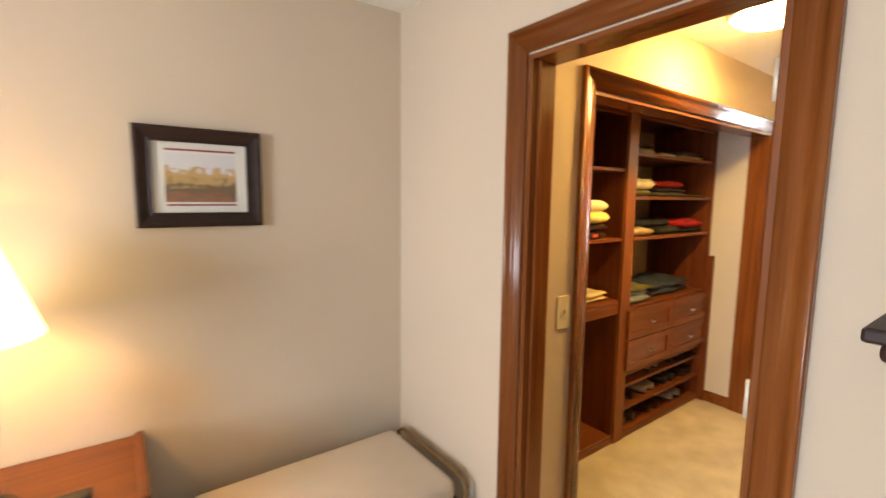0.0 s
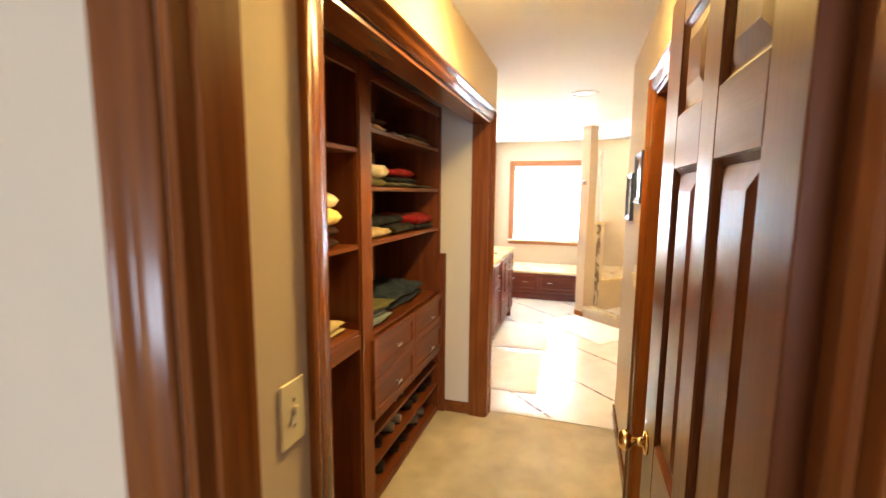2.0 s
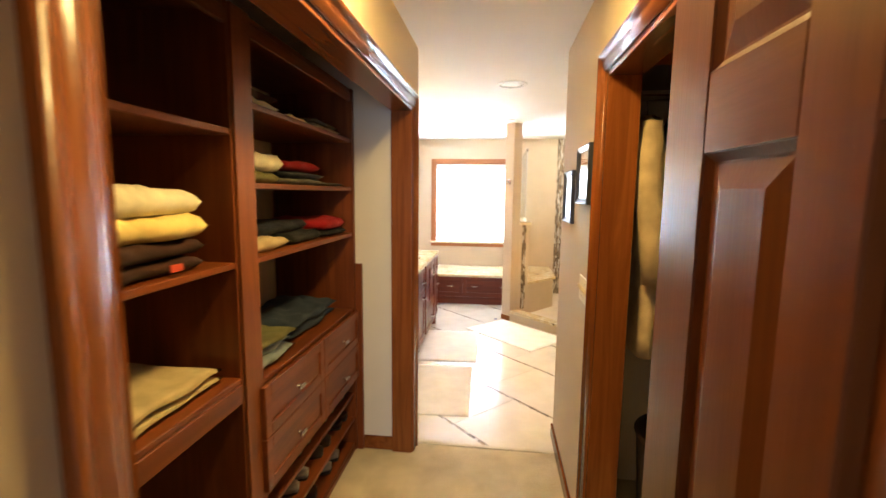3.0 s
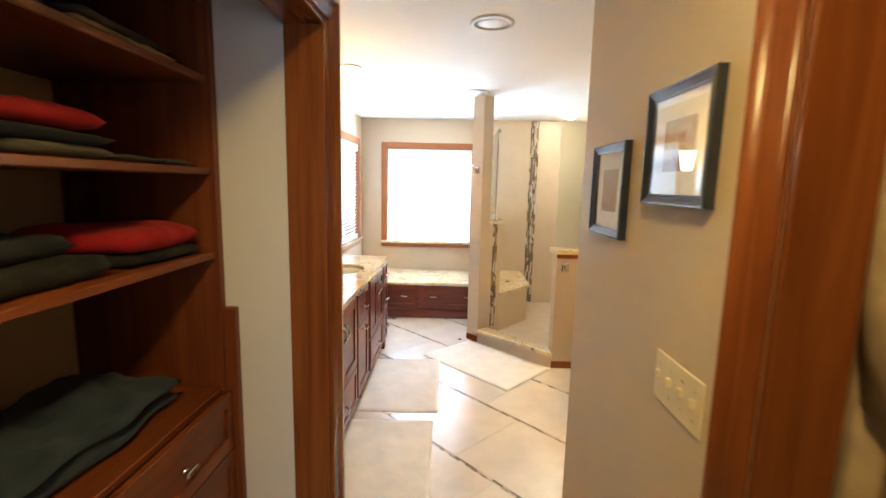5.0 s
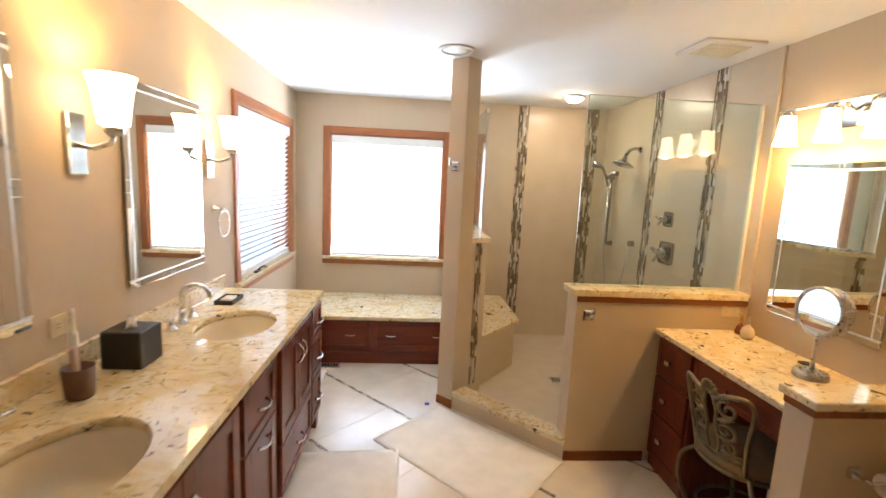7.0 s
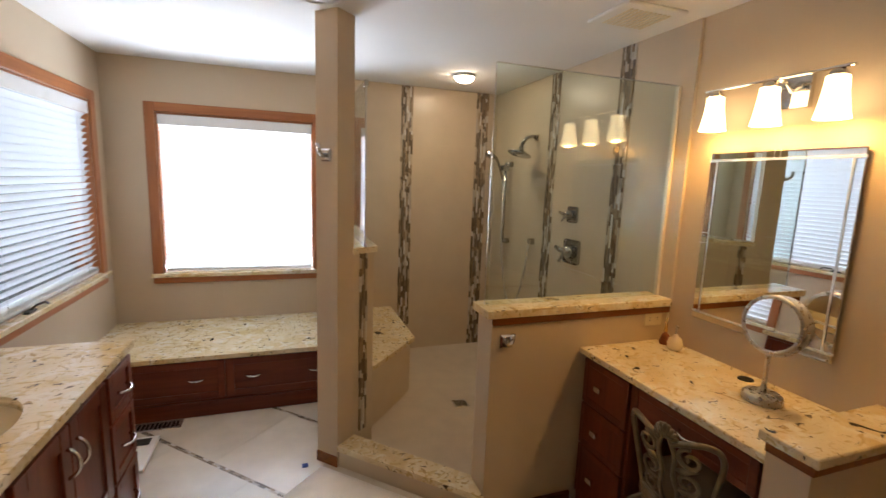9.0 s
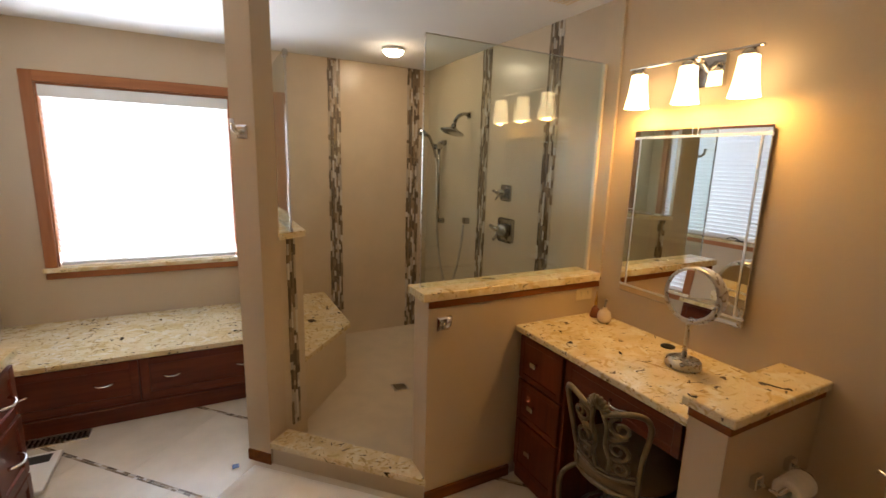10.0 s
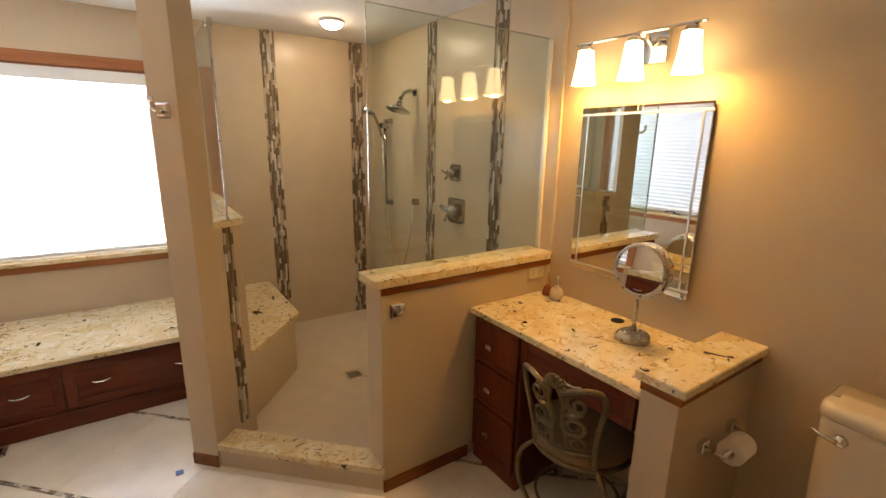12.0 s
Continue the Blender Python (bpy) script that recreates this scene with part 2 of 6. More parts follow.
PAPER = plain("tissue_paper", (0.80, 0.77, 0.71), 0.95, var=0.05, scale=40, bump=0.4, bscale=300)
RUG = plain("bath_rug", (0.84, 0.80, 0.73), 0.98, var=0.06, scale=7, bump=0.4, bscale=300, sheen=0.3, c2=(0.87, 0.83, 0.76))
BLACK = plain("black_leather", (0.014, 0.012, 0.010), 0.5, var=0.15, scale=30, bump=0.25, bscale=260)
SLAT = slat_material("blind_slat")
MOSAIC = mosaic("mosaic_slips")
PIC_DARK = wood("picture_frame_dark", (0.012, 0.005, 0.0035), (0.032, 0.013, 0.008), 0, 0.5, 0.05)
PIC_BLUE = plain("picture_frame_black", (0.022, 0.026, 0.040), 0.35, var=0.15, scale=20)
MAT_BOARD = plain("mat_board", (0.82, 0.79, 0.73), 0.9, var=0.02, scale=20)
SHADE_LAMP = glowing("lamp_shade_glow", (1.0, 0.70, 0.26), 0.85)
SHADE_GLASS = glowing("shade_glass_glow", (1.0, 0.70, 0.34), 6.5)
DOME_GLOW = glowing("dome_glow", (1.0, 0.68, 0.20), 25)
SPOT_GLOW = glowing("downlight_glow", (1.0, 0.86, 0.66), 12)
SHOWER_GLOW = glowing("shower_light_glow", (1.0, 0.78, 0.50), 70)


# ---- mesh helpers ----
def box(bm, x0, x1, y0, y1, z0, z1, bevel=0.0, seg=1):
    r = bmesh.ops.create_cube(bm, size=1.0)
    vs = r["verts"]
    for v in vs:
        v.co = Vector((x0 + (v.co.x + 0.5) * (x1 - x0), y0 + (v.co.y + 0.5) * (y1 - y0), z0 + (v.co.z + 0.5) * (z1 - z0)))
    if bevel:
        es = list({e for v in vs for e in v.link_edges})
        bmesh.ops.bevel(bm, geom=es, offset=bevel, segments=seg, affect="EDGES", profile=0.5)
    return bm


def prism(bm, pts, z0, z1):
    lo = [bm.verts.new((x, y, z0)) for x, y in pts]
    hi = [bm.verts.new((x, y, z1)) for x, y in pts]
    k = len(pts)
    bm.faces.new(hi)
    bm.faces.new(lo[::-1])
    for i in range(k):
        j = (i + 1) % k
        bm.faces.new((lo[i], lo[j], hi[j], hi[i]))
    bmesh.ops.recalc_face_normals(bm, faces=bm.faces)
    return bm


def rings(bm, loops, closed_ends=True, smooth=True):
    """Skin through loops of points with equal counts."""
    rows = [[bm.verts.new(p) for p in lp] for lp in loops]
    k = len(rows[0])
    fs = []
    for a, b in zip(rows, rows[1:]):
        for i in range(k):
            j = (i + 1) % k
            fs.append(bm.faces.new((a[i], a[j], b[j], b[i])))
    if closed_ends:
        fs.append(bm.faces.new(rows[0][::-1]))
        fs.append(bm.faces.new(rows[-1]))
    for f in fs:
        f.smooth = smooth
    return fs


def lathe(bm, profile, at=(0, 0, 0), seg=24, ends=True):
    """profile: (radius, height) pairs about an upright axis."""
    loops = [[(at[0] + r * math.cos(2 * math.pi * i / seg), at[1] + r * math.sin(2 * math.pi * i / seg), at[2] + h) for i in range(seg)] for r, h in profile]
    rings(bm, loops, ends)
    return bm


def tube(bm, pts, r, seg=8):
    """Round bar along a line of points; r a number or one per point."""
    pts = [Vector(p) for p in pts]
    loops, up = [], None
    for i, p in enumerate(pts):
        d = (pts[min(i + 1, len(pts) - 1)] - pts[max(i - 1, 0)]).normalized()
        if up is None:
            up = d.orthogonal().normalized()
        side = d.cross(up)
        if side.length < 1e-5:
            side = d.orthogonal()
        side.normalize()
        up = side.cross(d).normalized()
        rad = r[i] if isinstance(r, (list, tuple)) else r
        loops.append([tuple(p + rad * (math.cos(2 * math.pi * k / seg) * up + math.sin(2 * math.pi * k / seg) * side)) for k in range(seg)])
    rings(bm, loops)
    return bm


def turned(bm, profile, at, axis, seg=20):
    """lathe() about axis 'x' or 'y'."""
    b2 = bmesh.new()
    lathe(b2, profile, (0, 0, 0), seg)
    rot = Matrix.Rotation(radians(90), 4, "Y") if axis == "x" else Matrix.Rotation(radians(-90), 4, "X")
    if axis == "-x":
        rot = Matrix.Rotation(radians(-90), 4, "Y")
    if axis == "-y":
        rot = Matrix.Rotation(radians(90), 4, "X")
    bmesh.ops.transform(b2, matrix=Matrix.Translation(at) @ rot, verts=b2.verts)
    me = bpy.data.meshes.new("tmp")
    b2.to_mesh(me)
    b2.free()
    bm.from_mesh(me)
    bpy.data.meshes.remove(me)
    return bm


def world_place(ob):
    p = Vector((0, 0, 0))
    while ob is not None:
        p = p + ob.location
        ob = ob.parent
    return p


def part(name, bm, material, parent, label=""):
    """Links a bmesh, given in world places, as one mesh under a thing or a part."""
    bmesh.ops.translate(bm, vec=-world_place(parent), verts=bm.verts)
    me = bpy.data.meshes.new(name)
    bm.to_mesh(me)
    bm.free()
    me.materials.append(material)
    ob = new(name, me)
    ob.parent = parent
    return tagged(ob, label)


def thing(name, base, label, category, group="", kind=""):
    ob = new(name)
    ob.empty_display_size = 0.1
    ob.location = base
    return tagged(ob, label, category, group, kind)


def single(name, bm, material, label, category, group="", kind=""):
    """A thing of one mesh, with its origin at the middle of its foot."""
    co = [v.co for v in bm.verts]
    lo = [min(c[i] for c in co) for i in range(3)]
    hi = [max(c[i] for c in co) for i in range(3)]
    base = Vector(((lo[0] + hi[0]) / 2, (lo[1] + hi[1]) / 2, lo[2]))
    bmesh.ops.translate(bm, vec=-base, verts=bm.verts)
    me = bpy.data.meshes.new(name)
    bm.to_mesh(me)
    bm.free()
    me.materials.append(material)
    ob = new(name, me)
    ob.location = base
    return tagged(ob, label, category, group, kind)


def B(*a, **k):
    return box(bmesh.new(), *a, **k)


def wall(name, axis, a0, a1, t0, t1, z0, z1, openings, material, label):
    """A wall along x or y, from a0 to a1, between the faces t0 and t1, with openings (a, a, z, z) through it."""
    aa = sorted({a0, a1, *[v for o in openings for v in o[:2]]})
    zz = sorted({z0, z1, *[v for o in openings for v in o[2:]]})
    aa = [v for v in aa if a0 <= v <= a1]
    zz = [v for v in zz if z0 <= v <= z1]
    solid = {}
    for i in range(len(aa) - 1):
        for j in range(len(zz) - 1):
            ca, cz = (aa[i] + aa[i + 1]) / 2, (zz[j] + zz[j + 1]) / 2
            solid[i, j] = not any(o[0] < ca < o[1] and o[2] < cz < o[3] for o in openings)
    bm = bmesh.new()

    def P(a, t, z):
        return bm.verts.new((a, t, z) if axis == "x" else (t, a, z))

    for (i, j), s in solid.items():
        if not s:
            continue
        l, r, b, t = aa[i], aa[i + 1], zz[j], zz[j + 1]
        bm.faces.new([P(l, t0, b), P(r, t0, b), P(r, t0, t), P(l, t0, t)])
        bm.faces.new([P(l, t1, b), P(l, t1, t), P(r, t1, t), P(r, t1, b)])
        if not solid.get((i - 1, j)):
            bm.faces.new([P(l, t0, b), P(l, t0, t), P(l, t1, t), P(l, t1, b)])
        if not solid.get((i + 1, j)):
            bm.faces.new([P(r, t0, b), P(r, t1, b), P(r, t1, t), P(r, t0, t)])
        if not solid.get((i, j - 1)):
            bm.faces.new([P(l, t0, b), P(l, t1, b), P(r, t1, b), P(r, t0, b)])
        if not solid.get((i, j + 1)):
            bm.faces.new([P(l, t0, t), P(r, t0, t), P(r, t1, t), P(l, t1, t)])
    bmesh.ops.remove_doubles(bm, verts=bm.verts, dist=1e-5)
    bmesh.ops.recalc_face_normals(bm, faces=bm.faces)
    return single(name, bm, material, label, "wall", kind="structure")


# ---- structure ----
CZ = 2.44
wall("wall_1", "y", -1.92, 2.96, 3.40, 3.52, 0, 2.6, [(1.235, 1.985, 0, 2.085)], PAINT_BED, "beige painted bedroom wall with the door opening")
wall("wall_2", "x", -0.72, 3.40, 2.84, 2.96, 0, 2.6, [], PAINT_BED, "beige painted bedroom wall behind the nightstand")
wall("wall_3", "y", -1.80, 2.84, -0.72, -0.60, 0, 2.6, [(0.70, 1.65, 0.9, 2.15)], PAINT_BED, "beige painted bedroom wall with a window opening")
wall("wall_4", "x", -0.72, 3.40, -1.92, -1.80, 0, 2.6, [], PAINT_BED, "beige painted plain bedroom wall")
wall("wall_5", "x", 3.52, 6.14, 2.09, 2.21, 0, CZ, [(3.915, 5.955, 0, 2.065)], PAINT, "beige passage wall round the wide closet opening")
wall("wall_north", "x", 3.52, 10.67, 2.93, 3.05, 0, CZ, [(9.03, 10.33, 0.885, 2.08)], PAINT, "beige bathroom wall behind the double vanity with window opening")
wall("wall_6", "y", 2.21, 2.93, 5.965, 6.14, 0, CZ, [], PAINT_LIGHT, "light painted return wall of the closet")
wall("wall_7", "x", 3.52, 6.15, 1.08, 1.20, 0, CZ, [(4.46, 5.22, 0, 2.05)], PAINT, "beige passage wall with the hanging closet opening")
wall("wall_8", "y", -0.24, 1.20, 6.15, 6.27, 0, CZ, [], PAINT, "beige bathroom wall beside the toilet")
wall("wall_south", "x", 3.52, 10.67, -0.36, -0.24, 0, CZ, [], PAINT, "tan bathroom wall behind the makeup desk and toilet")
wall("wall_east", "y", -0.24, 2.93, 10.55, 10.67, 0, CZ, [(1.45, 2.59, 0.83, 2.06)], PAINT, "beige end wall of the bathroom with window opening")
wall("wall_9", "y", -0.24, 1.08, 5.85, 5.95, 0, CZ, [], PAINT_LIGHT, "light painted end wall of the hanging closet")
wall("wall_10", "y", -0.24, 1.08, 3.90, 4.00, 0, CZ, [], PAINT_LIGHT, "light painted end wall of the hanging closet")
single("ceiling", B(3.46, 10.67, -0.36, 3.05, CZ, CZ + 0.1), CEIL, "white textured ceiling over passage and bathroom", "ceiling", kind="structure")
single("ceiling", B(-0.72, 3.46, -1.92, 2.96, 2.485, 2.6), CEIL, "white ceiling of the bedroom", "ceiling", kind="structure")
bm = bmesh.new()
prism(bm, [(-0.72, -1.92), (3.46, -1.92), (3.46, 1.14), (6.06, 1.14), (6.06, 2.15), (6.03, 2.99), (-0.72, 2.99)], -0.12, 0.0)
single("floor", bm, CARPET, "beige cut-pile carpet in bedroom, passage and closet", "carpet", kind="structure")
single("floor", B(3.9, 6.06, -0.30, 1.139, -0.12, 0.0), CARPET, "beige carpet inside the hanging closet", "carpet", kind="structure")
bath_floor = single("floor", B(6.062, 10.60, -0.30, 2.99, -0.12, -0.0012), GROUT, "cream floor tiles laid diagonally with mosaic strips", "tiled floor", kind="structure")

# baseboards
for a in ((3.53, 3.83, 2.075, 2.09), (5.22 + 0.09, 6.27, 1.20, 1.215), (6.27, 6.285, -0.24, 1.20), (6.285, 7.29, -0.24, -0.225), (3.955, 5.96, 2.915, 2.93), (5.95, 5.965, 2.21, 2.45)):
    single("baseboard", B(*a[:4], 0, 0.085, bevel=0.004), TRIM_X, "stained wooden baseboard along the wall", "baseboard", kind="structure")
single("baseboard", B(3.385, 3.40, -1.8, 1.15, 0, 0.085, bevel=0.004), TRIM_Y, "stained wooden baseboard along the bedroom wall", "baseboard", kind="structure")
single("baseboard", B(3.385, 3.40, 2.07, 2.84, 0, 0.085, bevel=0.004), TRIM_Y, "stained wooden baseboard along the bedroom wall", "baseboard", kind="structure")
single("baseboard", B(-0.6, 3.385, 2.825, 2.84, 0, 0.085, bevel=0.004), TRIM_X, "stained wooden baseboard along the bedroom wall", "baseboard", kind="structure")


def casing(name, axis, face, side, a0, a1, top, label, w=0.085, mats=None, floor_z=0.0, lo=None):
    """Moulded trim round an opening a0..a1 up to top on the wall face; side: +1 or -1, the way it stands out."""
    mx, mz = mats or ((TRIM_X, TRIM_Z) if axis == "x" else (TRIM_Y, TRIM_Z))
    mid = (a0 + a1) / 2
    t = thing(name, (mid, face, floor_z) if axis == "x" else (face, mid, floor_z), label, "door casing", kind="structure")

    # moulded section: thin inner edge, flat cove, raised outer roll
    sect = [(0, 0), (0, 0.008), (0.05, 0.011), (0.12, 0.0125), (0.24, 0.0130), (0.34, 0.0155), (0.42, 0.0150), (0.52, 0.0125), (0.62, 0.0125), (0.70, 0.0160), (0.78, 0.0215), (0.86, 0.0240), (0.94, 0.0230), (1.0, 0.0190), (1.0, 0)]

    def sweep(stations):
        """Skins the section between two stations, each giving the place along the wall and the height for u."""
        bm = bmesh.new()
        rows = []
        for st in stations:
            row = []
            for u, d in sect:
                p, z = st(u * w)
                q = face + side * (d + 0.0004)
                row.append(bm.verts.new((p, q, z) if axis == "x" else (q, p, z)))
            rows.append(row)
        for i in range(len(sect)):
            j = (i + 1) % len(sect)
            f = bm.faces.new((rows[0][i], rows[0][j], rows[1][j], rows[1][i]))
            f.smooth = 1 <= i < len(sect) - 2
        bm.faces.new(rows[0])
        bm.faces.new(rows[1][::-1])
        bmesh.ops.recalc_face_normals(bm, faces=bm.faces)
        return bm

    for s, e in ((-1, a0), (1, a1)):
        part("side_casing", sweep((lambda u: (e + s * u, floor_z), lambda u: (e + s * u, top + u))), mz, t)
    part("head_casing", sweep((lambda u: (a0 - u, top + u), lambda u: (a1 + u, top + u))), mx, t)
    return t


def jamb(axis, t0, t1, a0, a1, top, stop_at):
    mx, mz = (TRIM_X, TRIM_Z) if axis == "x" else (TRIM_Y, TRIM_Z)
    mid = (a0 + a1) / 2
    t = thing("door_jamb", (mid, t0, 0) if axis == "x" else (t0, mid, 0), "stained wooden lining of the opening", "door jamb", kind="structure")

    def bx(p0, p1, d0, d1, z0, z1, m, nm):
        bm = B(p0, p1, d0, d1, z0, z1, bevel=0.002) if axis == "x" else B(d0, d1, p0, p1, z0, z1, bevel=0.002)
        part(nm, bm, m, t)

    bx(a0, a0 + 0.018, t0 - 0.001, t1 + 0.001, 0, top, mz, "side_lining")
    bx(a1 - 0.018, a1, t0 - 0.001, t1 + 0.001, 0, top, mz, "side_lining")
    bx(a0 + 0.018, a1 - 0.018, t0 - 0.001, t1 + 0.001, top - 0.018, top, mx, "head_lining")
    if stop_at is not None:
        bx(a0 + 0.018, a0 + 0.029, stop_at, stop_at + 0.035, 0, top - 0.018, mz, "door_stop")
        bx(a1 - 0.029, a1 - 0.018, stop_at, stop_at + 0.035, 0, top - 0.018, mz, "door_stop")
    return t


casing("door_casing", "y", 3.40, -1, 1.235, 1.985, 2.09, "stained wooden moulded casing round the bedroom door")
jamb("y", 3.40, 3.52, 1.235, 1.985, 2.085, 3.43)
casing("closet_casing", "x", 2.09, -1, 3.915, 5.955, 2.065, "stained wooden moulded casing round the wide closet")
jamb("x", 2.09, 2.21, 3.915, 5.955, 2.065, None)
casing("closet_casing", "x", 1.20, 1, 4.46, 5.22, 2.05, "stained wooden moulded casing round the hanging closet")
jamb("x", 1.08, 1.20, 4.46, 5.22, 2.05, None)
single("threshold", B(6.045, 6.075, 1.2, 2.09, -0.004, 0.006, bevel=0.003), GROUT, "narrow beige strip between carpet and tiles", "threshold", kind="structure")


# ---- windows with blinds ----
def window(name, axis, a0, a1, z0, z1, face, outward, label):
    """Casing, sill, sashes, panes and a slatted blind in an opening; face: the room side of the wall, outward: +1 or -1."""
    o = outward
    mid = (a0 + a1) / 2
    base = (mid, face, z0) if axis == "x" else (face, mid, z0)
    t = thing(name, base, label, "window", kind="structure")
    mh = WIN_X if axis == "x" else WIN_Y

    def bx(p0, p1, d0, d1, q0, q1, bevel=0.003):
        d0, d1 = sorted((face + o * d0, face + o * d1))
        return B(p0, p1, d0, d1, q0, q1, bevel=bevel) if axis == "x" else B(d0, d1, p0, p1, q0, q1, bevel=bevel)

    w = 0.07
    part("window_frame", bx(a0 - w, a0, 0, -0.018, z0 - 0.01, z1 + w), WIN_Z, t)
    part("window_frame", bx(a1, a1 + w, 0, -0.018, z0 - 0.01, z1 + w), WIN_Z, t)
    part("window_frame", bx(a0, a1, 0, -0.0175, z1, z1 + w), mh, t)
    part("apron", bx(a0 - w, a1 + w, 0, -0.018, z0 - 0.085, z0 - 0.035), mh, t, "stained wooden strip under the stone sill")
    part("window_sill", bx(a0 - w - 0.01, a1 + w + 0.01, 0.10, -0.045, z0 - 0.035, z0 - 0.003, 0.004), GRANITE, t, "polished speckled stone sill")
    part("lining", bx(a0, a0 + 0.012, -0.001, 0.12, z0, z1), WIN_Z, t)
    part("lining", bx(a1 - 0.012, a1, -0.001, 0.12, z0, z1), WIN_Z, t)
    part("lining", bx(a0 + 0.012, a1 - 0.012, -0.001, 0.12, z1 - 0.012, z1), mh, t)
    f = 0.035
    part("sash", bx(a0 + 0.012, a0 + 0.012 + f, 0.085, 0.118, z0, z1 - 0.012), WIN_Z, t)
    part("sash", bx(a1 - 0.012 - f, a1 - 0.012, 0.085, 0.118, z0, z1 - 0.012), WIN_Z, t)
    part("sash", bx(a0 + 0.012 + f, a1 - 0.012 - f, 0.085, 0.118, z0, z0 + f), mh, t)
    part("sash", bx(a0 + 0.012 + f, a1 - 0.012 - f, 0.085, 0.118, z1 - 0.012 - f, z1 - 0.012), mh, t)
    pane = part("pane", bx(a0 + 0.045, a1 - 0.045, 0.100, 0.104, z0 + 0.03, z1 - 0.04, 0), WINGLASS, t)
    pane.visible_shadow = False
    return t


def blind(axis, a0, a1, z0, z1, face, outward, tilt, label, pitch=0.042):
    o = outward
    d = face + o * 0.030
    mid = (a0 + a1) / 2
    base = Vector((mid, d, z0) if axis == "x" else (d, mid, z0))
    t = thing("window_blind", base, label, "blind", "white slatted blinds")

    def bx(p0, p1, e0, e1, q0, q1, bevel=0.003):
        e0, e1 = sorted((d + o * e0, d + o * e1))
        return B(p0, p1, e0, e1, q0, q1, bevel=bevel) if axis == "x" else B(e0, e1, p0, p1, q0, q1, bevel=bevel)

    part("headrail", bx(a0 + 0.013, a1 - 0.013, -0.020, 0.028, z1 - 0.070, z1 - 0.0135), WHITE, t)
    part("valance", bx(a0 + 0.0125, a1 - 0.0125, -0.034, -0.0215, z1 - 0.092, z1 - 0.0135, 0.004), WHITE, t)
    part("bottom_rail", bx(a0 + 0.018, a1 - 0.018, -0.024, 0.024, z0 + 0.006, z0 + 0.026, 0.004), WHITE, t)
    for k in range(3):
        part("gathered_slat", bx(a0 + 0.018, a1 - 0.018, -0.025, 0.025, z0 + 0.029 + 0.009 * k, z0 + 0.032 + 0.009 * k, 0.001), WHITE, t)
    # one curved slat, shared by all
    L, W, bm = a1 - a0 - 0.030, 0.050, bmesh.new()
    prof = [(-W / 2 + W * k / 4, 0.0035 * math.sin(math.pi * k / 4)) for k in range(5)]
    prof = [(p * math.cos(tilt) - q * math.sin(tilt), p * math.sin(tilt) + q * math.cos(tilt)) for p, q in prof]
    loop = [(p * o, q + 0.0013) for p, q in prof] + [(p * o, q - 0.0013) for p, q in reversed(prof)]
    ends = []
    for e in (-L / 2, L / 2):
        ends.append([(e, p, q) if axis == "x" else (p, e, q) for p, q in loop])
    rings(bm, ends, True, False)
    bmesh.ops.recalc_face_normals(bm, faces=bm.faces)
    me = bpy.data.meshes.new("slat")
    bm.to_mesh(me)
    bm.free()
    me.materials.append(SLAT)
    z = z0 + 0.075
    while z < z1 - 0.09:
        s = new("slat", me)
        s.parent = t
        s.location = (0, 0, z - z0)
        z += pitch
    for c in (a0 + 0.18, a1 - 0.18):
        p = (c, d - o * 0.027) if axis == "x" else (d - o * 0.027, c)
        part("ladder_cord", tube(bmesh.new(), [(*p, z0 + 0.03), (*p, z1 - 0.05)], 0.0012, 5), WHITE, t)
    return t


window("window_1", "y", 1.45, 2.59, 0.83, 2.06, 10.55, 1, "window with orange-brown wooden casing over the bench seat")
blind("y", 1.45, 2.59, 0.83, 2.06, 10.55, 1, radians(-55), "white slatted blind lowered over the window above the bench")
window("window_2", "x", 9.03, 10.33, 0.885, 2.08, 2.93, 1, "window with orange-brown wooden casing beside the vanity")
blind("x", 9.03, 10.33, 0.885, 2.08, 2.93, 1, radians(-50), "white slatted blind lowered over the window beside the vanity")
crank = thing("window_crank", (9.36, 2.90, 0.885), "small dark metal window crank on the stone sill", "window crank")
part("crank_base", B(9.30, 9.38, 2.895, 2.925, 0.882, 0.897, bevel=0.004), DARKMETAL, crank)
part("crank_arm", tube(bmesh.new(), [(9.34, 2.905, 0.895), (9.37, 2.895, 0.915), (9.43, 2.885, 0.915), (9.46, 2.88, 0.90)], 0.006), DARKMETAL, crank)


